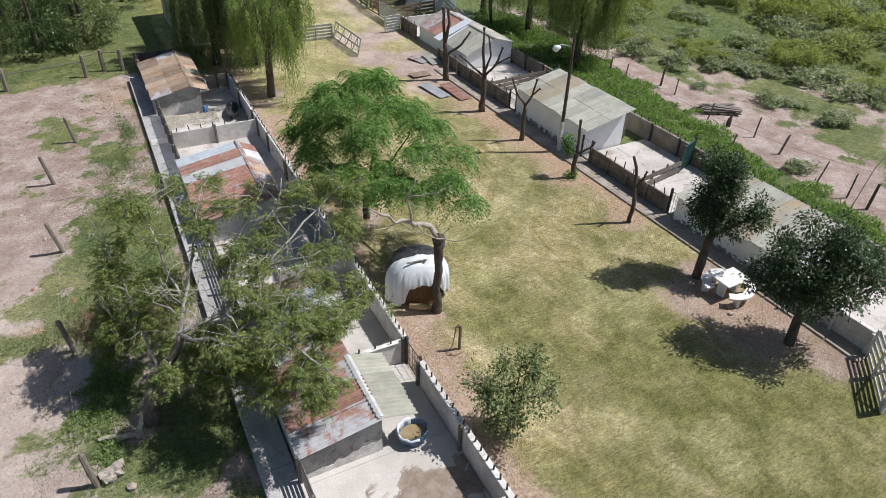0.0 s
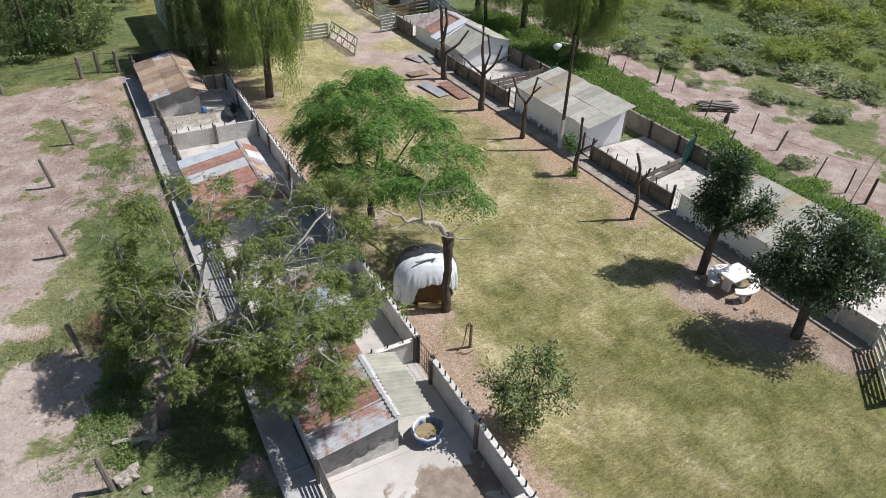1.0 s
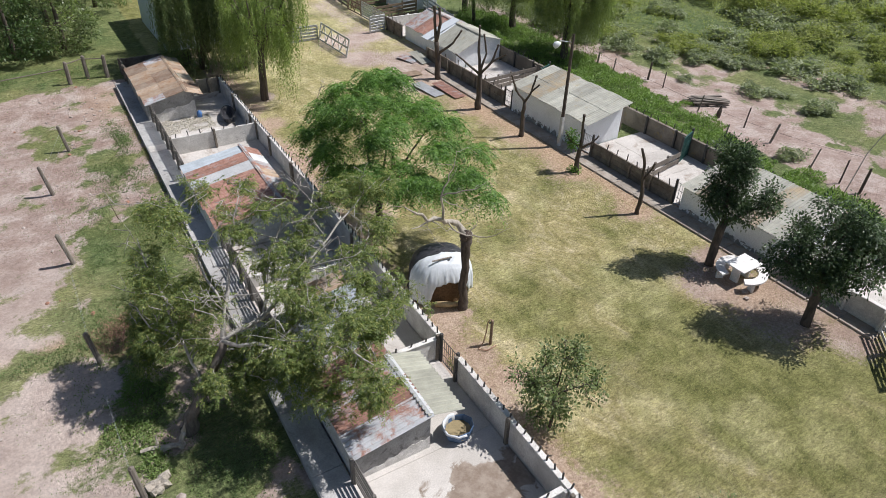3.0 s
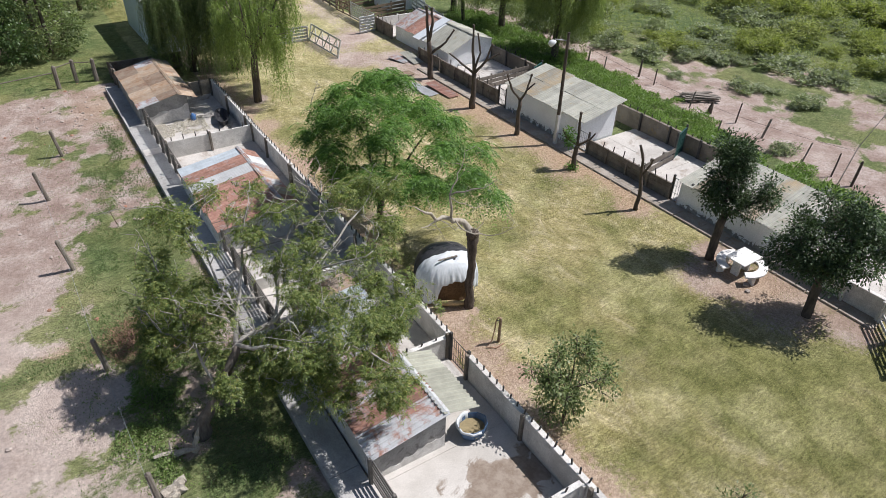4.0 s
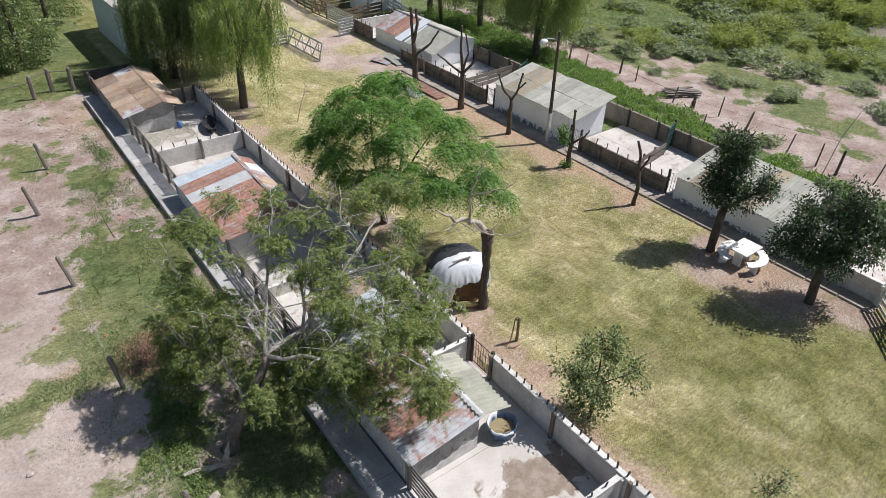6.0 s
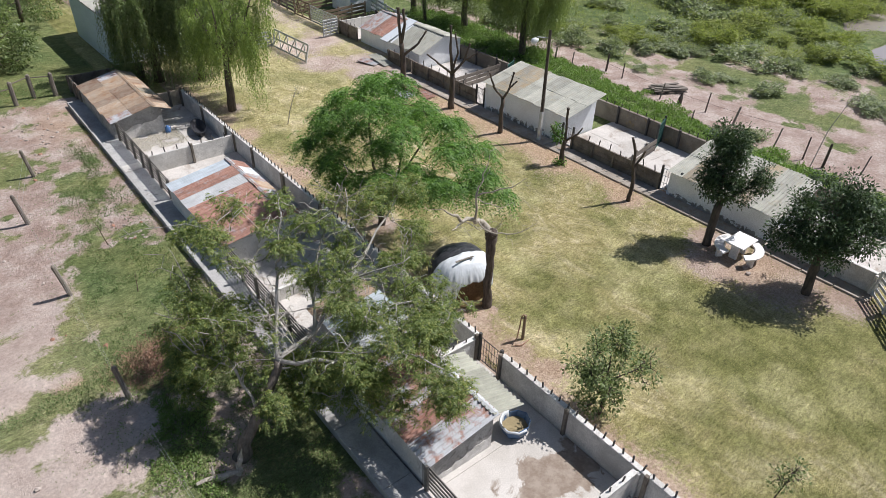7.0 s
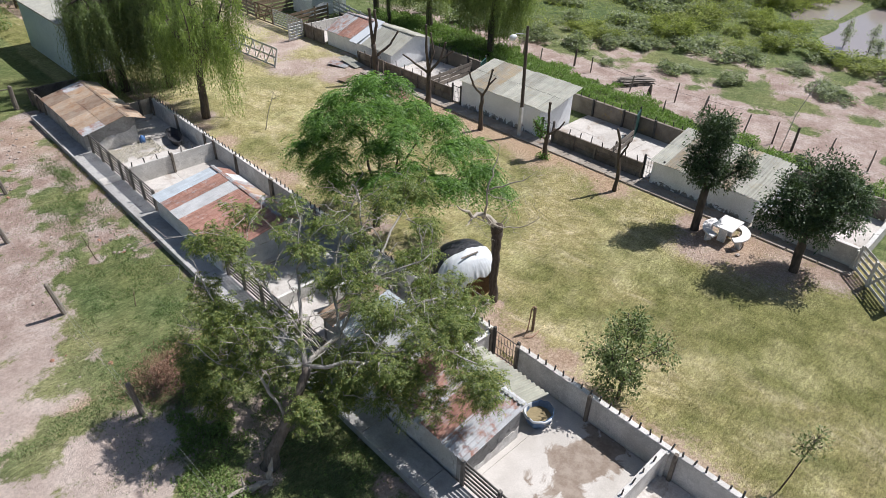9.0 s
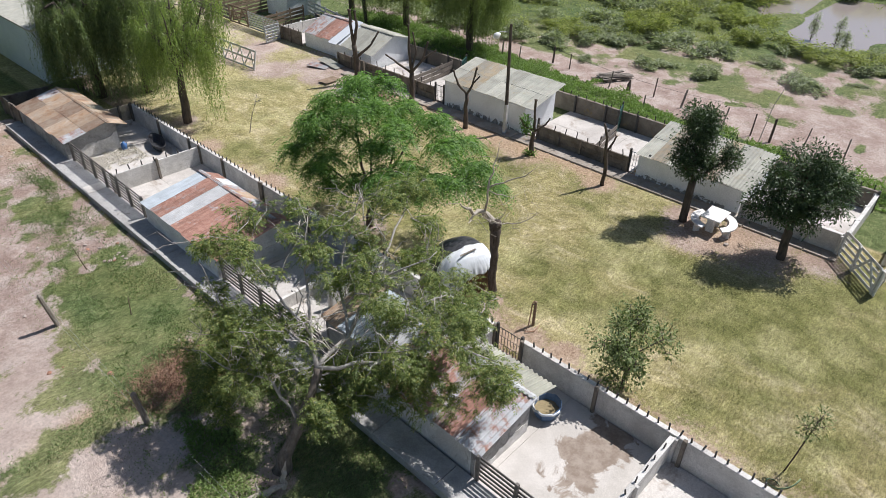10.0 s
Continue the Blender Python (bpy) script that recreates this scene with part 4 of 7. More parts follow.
shed("shed", "whitewashed shed with rusty red sheet roof", pose(0, 40.95, 0), [(19.85, 1.05), (22.0, 1.95), (23.4, 1.5)], 3.6, M_WHITE,
     [([M_RUSTY, M_RUST, M_RUST, M_RUSTY], 1, 0.12, -0.05, 3.65), ([M_RUSTY, M_RUSTY, M_GALV], 1, 0.12, -0.05, 3.65)], cap=M_RUSTY)


flash = thing("roof_flashing", pose(0, 0, 0), "long white sheet laid over the gap between two roofs", "metal sheet")
part("sheet", prism(bmesh.new(), [(19.35, 1.12), (22.0, 2.14), (22.0, 2.18), (19.35, 1.16)], "y", 40.3, 41.15), M_TUBIN, flash)


def foot_flakes(x, y0, y1, count, seed, tall=0.22):
    """Bare cement where the whitewash has come off along a wall's foot."""
    rng = random.Random(seed)
    for i in range(count * 3):
        y, w = rng.uniform(y0, y1), rng.uniform(0.05, 0.34)
        h = rng.uniform(0.04, tall * 1.1)
        low = 0.03 if i % 3 else rng.uniform(0.05, tall)
        h *= 1.0 if i % 3 else 0.3
        n = 7
        top = [(y + w * (k / n - 0.5), low + h * (0.3 + 0.7 * math.sin(math.pi * (k + 0.5) / (n + 1))) * rng.uniform(0.5, 1.3)) for k in range(n + 1)]
        part("flake", prism(bmesh.new(), [(top[0][0], low), (top[-1][0], low)] + top[::-1], "x", x - 0.002 - 0.0016 * (i % 11), x + 0.02), M_STAIN, WALLS[WHITE_SHEDS[seed % 2].name][1], "dark bare cement patch")


foot_flakes(18.78, 0.4, 5.8, 26, 2, 0.32)
foot_flakes(18.74, 0.4, 5.1, 22, 3, 0.26)
prop = thing("roof_prop", pose(22.5, 24.25, 0), "leaning timber prop under the roof edge", "post")
part("pole", rod((0, 0, 0), (-0.55, -0.5, 1.95), 0.05), M_POST, prop)

# pale blue building behind the willows
house = thing("house", pose(3.52, 49.4, 0), "pale blue rendered building in the willows' shade", "house")
part("wall", boxed(0, 0.25, 0, 8.3, 0, 3.3), M_BLUEWALL, house)
part("wall", boxed(0.252, 5.5, 0, 0.25, 0, 3.3), M_BLUEWALL, house)
part("wall", boxed(0.252, 5.5, 8.05, 8.3, 0, 3.3), M_BLUEWALL, house)
part("wall", boxed(5.25, 5.5, 0.252, 8.048, 0, 3.3), M_BLUEWALL, house)
part("roof", prism(bmesh.new(), [(-0.2, 3.302), (5.7, 3.302), (5.7, 3.4), (2.7, 3.9), (-0.2, 3.4)], "y", -0.2, 8.5), M_FIBRE, house)

# gates and fences
field_gate("field_gate", "white timber gate with zigzag bracing standing ajar", pose(14.07, 42.6, 0.0, 14, 0, 92), 4.5, 1.3, M_WHITEWOOD, 3, 4, 0.13)
field_gate("field_gate", "pale grey metal sheet gate beside the lawn", pose(11.4, 47.2, 0.0), 2.5, 1.1, M_LIGHTSTEEL, 5, 2, 0.16, False)
field_gate("field_gate", "silver ribbed steel gate at the yard's end", pose(19.5, 47.2, 0.0, 0, 0, 90), 3.9, 1.3, M_LIGHTSTEEL, 7, 2, 0.12, False)
field_gate("field_gate", "silver steel gate leaf swung into the yard", pose(19.45, 47.0, 0.0, 0, 0, 185), 1.3, 1.25, M_LIGHTSTEEL, 6, 2, 0.13, False)
field_gate("field_gate", "dark brown timber gate with crossed braces", pose(19.5, 51.3, 0.0, 0, 0, 92), 2.4, 1.4, M_BOARD, 4, 2, 0.11)
field_gate("field_gate", "white slatted timber gate ajar with steel frame", pose(18.45, 6.95, 0.0, 0, 0, 223), 1.05, 1.2, M_WHITEWOOD, 5, 1, 0.13, False)
field_gate("field_gate", "white slatted timber gate ajar with steel frame", pose(17.6, 6.2, 0.0, 0, 0, 222), 1.5, 1.2, M_WHITEWOOD, 5, 1, 0.13)
field_gate("field_gate", "white slatted timber gate across the pen", pose(16.4, 5.15, 0.0, 0, 0, -4), 2.4, 1.2, M_WHITEWOOD, 5, 2, 0.13)
panel_wall("wall_cross", "low grey concrete wall beside the white gates", pose(19.0, 5.3, 0), 4.5, 0.9, 1.5, 1, 0.11, M_PANEL, M_PANEL, 0, 0.25, 1, 0.04, 0.04, 49)
# timber pens at the far end of the yard
for y, ln in ((49.6, 4.2), (53.9, 4.4), (57.5, 4.6)):
    rail_fence("board_fence", "brown weathered board fence of the far pens", pose(19.9, y, 0, 0, 0, 6), ln, 1.15, 4, 1.4, M_BOARD, 0.2, 0.03, int(y))
rail_fence("board_fence", "pale grey slatted fence behind the far pens", pose(24.2, 44.5, 0, 0, 0, 80), 9, 1.25, 4, 1.8, M_WHITEWOOD, 0.15, 0.03, 77)
rail_fence("board_fence", "brown weathered board fence of the far pens", pose(19.6, 53.8, 0, 0, 0, 88), 6, 1.2, 4, 1.5, M_POST, 0.2, 0.03, 78)
shed("shed", "small white hut behind the far pens", pose(0, 51.0, 0), [(23.2, 1.6), (25.0, 2.2), (26.8, 1.6)], 3.0, M_WHITE, [([M_GALV, M_FIBRE], 1, 0.12, -0.1, 3.1), ([M_GALV, M_FIBRE], 1, 0.12, -0.1, 3.1)])


# ---- trees ----
def bend(p0, p1, rng, sag=0.0, n=5, wob=0.08):
    """A wandering line from p0 to p1."""
    p0, p1 = np.array(p0, float), np.array(p1, float)
    d = np.linalg.norm(p1 - p0)
    out = []
    for i in range(n + 1):
        t = i / n
        p = p0 + (p1 - p0) * t + np.array([0, 0, sag * math.sin(math.pi * t)])
        if 0 < i < n:
            p = p + rng.normal(size=3) * wob * d / 2
        out.append(p)
    return out


def tips_in(clumps, count, rng, hollow=0.55):
    """Points in ellipsoids (x, y, z, rx, ry, rz), mostly near their skins."""
    c = np.array(clumps, float)
    weight = c[:, 3] * c[:, 4] * c[:, 5]
    pick = rng.choice(len(c), count, p=weight / weight.sum())
    d = rng.normal(size=(count, 3))
    d /= np.linalg.norm(d, axis=1, keepdims=True)
    r = hollow + (1 - hollow) * rng.rand(count, 1) ** 0.6
    r *= rng.uniform(0.8, 1.12, (count, 1))
    return c[pick, :3] + d * r * c[pick, 3:], pick, d


def tufts(clumps, count, size, flat, seed):
    """Breaks each large clump into small tufts with gaps between them."""
    rng = np.random.RandomState(seed)
    out = []
    for c in clumps:
        for _ in range(count):
            d = rng.normal(size=3)
            d *= rng.uniform(0.35, 1.0) / np.linalg.norm(d)
            s = size * rng.uniform(0.65, 1.3)
            out.append((c[0] + d[0] * c[3], c[1] + d[1] * c[4], c[2] + d[2] * c[5], s, s, s * flat))
    return out


def fronds(tips, outward, rng, per, length, droop, pairs):
    """Feathery leaves: stalks from each twig's end, with leaflets on both sides."""
    n = len(tips) * per
    base = np.repeat(tips, per, 0) + rng.normal(size=(n, 3)) * 0.09
    way = np.repeat(outward, per, 0) * 0.6 + rng.normal(size=(n, 3)) * 0.6
    way[:, 2] = way[:, 2] * 0.45 - droop * 0.35
    way /= np.linalg.norm(way, axis=1, keepdims=True)
    ln = length * rng.uniform(0.6, 1.25, (n, 1))
    side = np.cross(way, [0, 0, 1.0])
    side /= np.maximum(np.linalg.norm(side, axis=1, keepdims=True), 1e-5)
    B, W = [], []
    for k in range(pairs):
        t = (k + 0.7) / pairs
        stalk = base + way * ln * t + np.array([0, 0, -1.0]) * ln * droop * t * t
        for s in (-1, 1):
            B.append(stalk)
            W.append(side * s * 0.8 + way * 0.55 + np.array([0, 0, -0.25]) + rng.normal(size=(n, 3)) * 0.15)
    return np.concatenate(B), np.concatenate(W)


def fans(tips, clump, heart, rng, length, droop, pairs):
    """Long feathery leaves that spread from each bough's end like an umbrella and hang at their tips."""
    n = len(tips)
    turn = rng.uniform(0, 2 * math.pi, n)
    away = clump[:, :2] - heart[:2]
    away /= np.maximum(np.linalg.norm(away, axis=1, keepdims=True), 0.3)
    way = np.stack([np.cos(turn), np.sin(turn)], 1) + away * 0.45
    way /= np.maximum(np.linalg.norm(way, axis=1, keepdims=True), 0.2)
    way = np.concatenate([way, rng.uniform(-0.1, 0.4, (n, 1))], 1)
    base = clump[:, :3] + (tips - clump[:, :3]) * 0.6 + way * 0.1 + np.array([0, 0, 1.0]) * rng.normal(size=(n, 1)) * 0.12
    ln = length * rng.uniform(0.6, 1.2, (n, 1))
    side = np.cross(way, [0, 0, 1.0])
    side /= np.maximum(np.linalg.norm(side, axis=1, keepdims=True), 1e-5)
    B, W = [], []
    for k in range(pairs):
        t = (k + 0.6) / pairs
        stalk = base + way * ln * t + np.array([0, 0, -1.0]) * ln * droop * t * t * 1.6
        for flank in (-1, 1):
            B.append(stalk)
            W.append(side * flank * 0.85 + way * 0.5 + np.array([0, 0, -0.2 - 0.3 * t]) + rng.normal(size=(n, 3)) * 0.13)
    return np.concatenate(B), np.concatenate(W)


def sprays(tips, outward, rng, per, spread):
    """Single leaves round each twig's end."""
    n = len(tips) * per
    off = rng.normal(size=(n, 3)) * spread
    way = np.repeat(outward, per, 0) * 0.7 + off / spread * 0.55 + np.array([0, 0, -0.15])
    return np.repeat(tips, per, 0) + off, way


def strands(tops, lengths, rng, gap, spread=0.5):
    """Leaves along thin hanging shoots."""
    B, W = [], []
    for p, ln in zip(tops, lengths):
        k = max(3, int(ln / gap))
        t = np.linspace(0.02, 1, k)[:, None]
        drift = rng.normal(size=3) * 0.14
        drift[2] = 0
        pts = p + np.array([0, 0, -1.0]) * ln * t + drift * ln * t * (1 - 0.3 * t) + rng.normal(size=(k, 3)) * 0.02
        way = rng.normal(size=(k, 3)) * spread + np.array([0, 0, -0.9])
        B.append(pts), W.append(way)
    return np.concatenate(B), np.concatenate(W)


def tree(name, label, base, trunk, limbs, clumps, style, leaf_mat, bark_mat, seed, tips=400, twigs=0.6, leaf_size=(0.07, 0.022), per=4, frond=0.3, droop=0.4, pairs=7, sides=9, hollow=0.5, hang=(0.8, 2.2), gap=0.06, group="", branch_mat=None):
    """A tree of its own base: trunk [(x, y, z, r)], limbs as lists of (x, y, z, r), crown in clumps."""
    rng, rr = np.random.RandomState(seed), random.Random(seed)
    root = thing(name, pose(*base), label, "tree" if "tree" in name or "willow" in name else "shrub", group)
    bm = bmesh.new()
    fork = bmesh.new() if branch_mat else bm
    nodes = []
    def limb(bm, points):
        fine, rad = [], []
        for a, b in zip(points, points[1:]):
            for i in range(3):
                t = i / 3
                wob = rng.normal(size=3) * (0.045 if branch_mat and bm is fork else 0.18 * min(a[3], 0.12)) if i else np.zeros(3)
                fine.append(np.array(a[:3]) * (1 - t) + np.array(b[:3]) * t + wob)
                rad.append(a[3] * (1 - t) + b[3] * t)
        fine.append(np.array(points[-1][:3])), rad.append(points[-1][3])
        tube(bm, fine, rad, sides if points[0][3] > 0.08 else 6, 0.14, rr)
        nodes.extend((p, r) for p, r in zip(fine, rad))
    limb(bm, trunk)
    for l in limbs:
        limb(fork, l)
        if branch_mat:
            # thin pale side branches that fork once or twice
            for k in range(1, len(l)):
                for _ in range(3):
                    t = rng.rand()
                    p = np.array(l[k - 1][:3]) * (1 - t) + np.array(l[k][:3]) * t
                    r = min(0.022, 0.5 * (l[k - 1][3] * (1 - t) + l[k][3] * t))
                    way = rng.normal(size=3) * (0.6, 0.6, 0.25) + (0, 0, 0.55)
                    q = p + way * rng.uniform(0.7, 1.3)
                    stem = bend(p, q, rng, 0.06, 4, 0.12)
                    tube(fork, stem, list(np.linspace(r, 0.008, 5)), 5)
                    for f in (2, 3):
                        tube(fork, bend(stem[f], stem[f] + way * 0.4 + rng.normal(size=3) * 0.3, rng, 0.04, 3, 0.15), [0.011, 0.009, 0.007, 0.004], 4)
    if clumps:
        tip, pick, out = tips_in(clumps, tips, rng, hollow)
        P = np.array([p for p, _ in nodes])
        R = np.array([r for _, r in nodes])
        # boughs to the middle of each clump, then twigs to the leaves
        heart = np.array(trunk[-1][:3])
        for c in sorted(clumps, key=lambda c: np.linalg.norm(np.array(c[:3]) - heart)):
            mid = np.array(c[:3]) - np.array([0, 0, 0.2 * c[5]])
            k = int(np.argmin(np.linalg.norm(P - mid, axis=1) + 2 * np.clip(P[:, 2] - mid[2] - 0.2, 0, 9)))
            pts = bend(P[k], mid, rng, 0.05, 4, 0.12)
            r0 = max(0.012, min(R[k] * 0.75, 0.035))
            tube(fork, pts, list(np.linspace(r0, 0.010, 5)), 5)
            P = np.vstack([P, pts[2:]])
            R = np.concatenate([R, np.linspace(r0, 0.008, 5)[2:]])
        for i in np.flatnonzero(rng.rand(len(tip)) < twigs):
            k = int(np.argmin(np.linalg.norm(P - tip[i], axis=1)))
            tube(fork, bend(P[k], tip[i], rng, 0.03, 2, 0.12), [0.011, 0.008, 0.004], 3)
        part("trunk", bm, bark_mat, root, smooth=True)
        if branch_mat:
            part("bough", fork, branch_mat, root, "pale grey forking bough", smooth=True)
        if style == "feather":
            B, W = fronds(tip, out, rng, per, frond, droop, pairs)
        elif style == "fans":
            B, W = fans(tip, np.array(clumps)[pick], heart, rng, frond, droop, pairs)
        elif style == "broad":
            B, W = sprays(tip, out, rng, per, frond)
        else:
            bunch = rng.uniform(hang[0], hang[1], len(clumps))
            ln = bunch[pick] * rng.uniform(0.55, 1.0, len(tip)) * np.clip(0.9 + out[:, 2] * 0.3, 0.5, 1.2)
            ln = np.minimum(ln, np.maximum(tip[:, 2] - 0.4, 0.3))
            B, W = strands(tip, ln, rng, gap)
        n = len(B)
        me = leaves_mesh("crown", B, W, leaf_size[0] * rng.uniform(0.65, 1.25, n), leaf_size[1] * rng.uniform(0.75, 1.2, n), leaf_mat, rng)
        part("crown", me, leaf_mat, root)
    else:
        part("trunk", bm, bark_mat, root, smooth=True)
    return root


# the large tree that leans over the pens
tree("feather_leaved_tree", "large olive-green feathery tree leaning over the pens", (-3.8, 15.25, 0),
     [(-0.05, -0.2, -0.1, 0.28), (0.08, -0.28, 0.6, 0.19), (0.6, -0.38, 1.5, 0.15), (1.15, -0.42, 2.5, 0.12), (1.4, -0.35, 3.0, 0.11)],
     [[(1.4, -0.35, 3.0, 0.072), (1.7, 0.2, 3.6, 0.054), (2.3, 1.0, 4.6, 0.040), (2.6, 1.3, 5.4, 0.025), (2.9, 1.5, 6.2, 0.012)],
      [(1.4, -0.35, 3.0, 0.072), (2.6, -0.2, 3.2, 0.058), (4.0, 0.3, 3.9, 0.047), (5.6, 1.0, 4.8, 0.032), (7.2, 1.6, 5.5, 0.013)],
      [(1.4, -0.35, 3.0, 0.065), (2.4, -1.6, 3.3, 0.047), (3.6, -2.8, 3.9, 0.032), (4.5, -3.9, 3.4, 0.012)],
      [(0.6, -0.38, 1.5, 0.050), (0.5, 0.5, 2.6, 0.040), (0.4, 1.2, 3.7, 0.029), (0.2, 2.4, 5.2, 0.012)],
      [(2.6, -0.2, 3.2, 0.050), (3.4, 0.9, 4.4, 0.036), (4.2, 1.3, 5.4, 0.025), (4.7, 1.4, 6.2, 0.012)],
      [(4.0, 0.3, 3.9, 0.036), (4.6, -0.3, 4.5, 0.025), (5.5, -0.8, 4.9, 0.012)],
      [(4.0, 0.3, 3.9, 0.036), (4.9, 1.5, 4.9, 0.025), (5.4, 2.3, 5.7, 0.012)],
      [(2.4, -1.6, 3.3, 0.036), (3.6, -1.5, 4.1, 0.025), (4.7, -1.9, 4.4, 0.012)],
      [(0.5, 0.5, 2.6, 0.029), (-0.2, 1.4, 2.9, 0.020), (-0.5, 2.6, 3.0, 0.010)],
      [(1.7, 0.2, 3.6, 0.043), (1.5, 1.4, 4.7, 0.029), (1.2, 2.7, 5.8, 0.013)]],
     tufts([(0.9, 2.8, 5.7, 0.7, 0.7, 0.4), (1.3, 1.5, 5.6, 0.9, 0.8, 0.5), (2.7, 0.6, 5.4, 1.0, 0.8, 0.5), (3.2, 1.7, 5.8, 1.0, 0.8, 0.5), (5.0, 1.4, 5.7, 1.1, 0.9, 0.5), (6.3, 1.7, 5.4, 0.9, 0.8, 0.5), (7.4, 1.8, 5.1, 0.8, 0.7, 0.45), 
            (6.1, 0.4, 4.1, 0.9, 0.8, 0.5), (6.6, -1.3, 2.9, 0.8, 0.7, 0.45), (5.2, -0.4, 4.0, 1.0, 0.8, 0.5), (4.0, 0.2, 4.3, 0.9, 0.8, 0.5), (3.3, 0.8, 4.3, 0.7, 0.7, 0.4), (4.6, 0.9, 4.7, 0.7, 0.7, 0.4), (6.9, 0.9, 4.3, 0.6, 0.6, 0.4),
            (3.9, -3.5, 4.4, 0.9, 0.8, 0.45), (5.1, -2.8, 4.0, 0.9, 0.8, 0.45), (4.3, -4.1, 3.0, 0.7, 0.6, 0.4), (3.4, -2.9, 4.1, 0.9, 0.8, 0.5), (2.9, -1.1, 4.2, 0.9, 0.8, 0.5), (5.6, -1.8, 3.3, 0.8, 0.7, 0.4),
            (0.6, 1.3, 4.0, 0.8, 0.8, 0.5), (0.1, 1.3, 4.3, 0.55, 0.6, 0.4), (1.6, 0.8, 3.5, 0.8, 0.8, 0.5), (0.6, 0.6, 3.2, 0.8, 0.8, 0.5), (0.0, 2.2, 2.6, 0.6, 0.7, 0.45), (-0.3, 2.9, 2.3, 0.55, 0.6, 0.4), (0.7, 1.5, 1.9, 0.8, 0.8, 0.4), (0.2, 2.2, 4.4, 0.55, 0.6, 0.4), (1.0, 2.2, 3.2, 0.8, 0.8, 0.5), (0.1, 1.1, 2.6, 0.7, 0.7, 0.45), (1.8, 0.2, 2.4, 0.7, 0.7, 0.4), (2.0, -0.5, 1.8, 0.6, 0.6, 0.35), (0.8, -1.2, 2.3, 0.35, 0.35, 0.25), 
            (2.2, -1.3, 3.2, 0.7, 0.7, 0.5), (2.6, -2.2, 3.6, 0.7, 0.7, 0.5), (1.8, -1.4, 2.4, 0.6, 0.6, 0.45), (2.4, -0.6, 2.7, 0.6, 0.6, 0.45), (3.0, -1.9, 2.9, 0.7, 0.7, 0.45), (3.6, -0.9, 3.6, 0.8, 0.8, 0.45), (4.4, -1.5, 3.9, 0.8, 0.8, 0.45), (2.7, -1.75, 3.4, 0.6, 0.6, 0.45), (2.9, -2.6, 3.0, 0.6, 0.6, 0.45), (2.5, -2.5, 2.4, 0.5, 0.5, 0.4), (2.0, -1.2, 2.0, 0.5, 0.5, 0.4), (-0.4, 1.9, 1.5, 0.6, 0.6, 0.4), (0.2, 2.9, 1.7, 0.6, 0.6, 0.4), (-0.3, 3.0, 1.2, 0.55, 0.55, 0.35), (0.9, 2.9, 2.4, 0.6, 0.6, 0.4), (4.4, -3.2, 3.4, 0.7, 0.7, 0.4), (3.9, -4.0, 3.3, 0.6, 0.6, 0.4), (5.0, -2.2, 3.6, 0.7, 0.7, 0.4), (3.4, -3.5, 2.6, 0.6, 0.6, 0.4), (5.9, -1.1, 3.6, 0.7, 0.7, 0.4), (3.3, 2.9, 5.9, 0.6, 0.6, 0.35), (2.4, 3.6, 5.6, 0.6, 0.5, 0.35)], 7, 0.22, 0.7, 1),
     "feather", M_LEAF_OLIVE, M_BARK_GREY, 101, 2800, 0.34, (0.088, 0.029), 4, 0.25, 0.36, 6, 12, 0.1, branch_mat=M_BARK_PALE)

# fans of long feathery leaves at the ends of the boughs
FANS = [(-0.1, 0.0, 6.55), (0.6, -0.5, 6.5), (1.4, 1.9, 5.8), (-1.0, 0.7, 6.05), (-1.9, 0.4, 5.6), (-1.3, -1.0, 6.2), (-0.5, -0.9, 6.1), (0.5, 0.9, 5.9), (-2.3, 1.4, 4.2), (-1.5, 1.1, 4.5), (-2.0, 0.5, 3.5), (-1.7, 0.1, 2.9), (-2.2, -0.5, 4.4), (-1.1, -0.4, 5.1), (-0.8, -1.5, 4.7), (-0.7, -2.4, 5.5), (0.0, -1.7, 5.5),
        (1.1, 0.1, 5.1), (2.6, 0.5, 4.8), (1.8, -0.6, 5.2), (2.2, -1.8, 5.0), (1.3, -2.2, 5.3), (2.9, -2.9, 4.1), (0.4, -3.8, 5.0), (1.2, -3.3, 4.9), (0.3, -3.2, 3.6), (2.3, -4.7, 3.0), (1.3, -4.7, 4.2), (-0.2, -2.6, 4.0), (-1.7, -2.8, 4.3), (-1.7, -1.6, 3.6), (-0.5, -4.3, 4.2), (-1.1, -3.6, 4.0), (0.5, -4.6, 3.8), (1.9, -3.6, 3.6), (-0.9, -2.0, 3.3), (2.0, 1.6, 4.6), (0.2, 1.8, 5.0), (-1.0, 2.0, 4.6)]
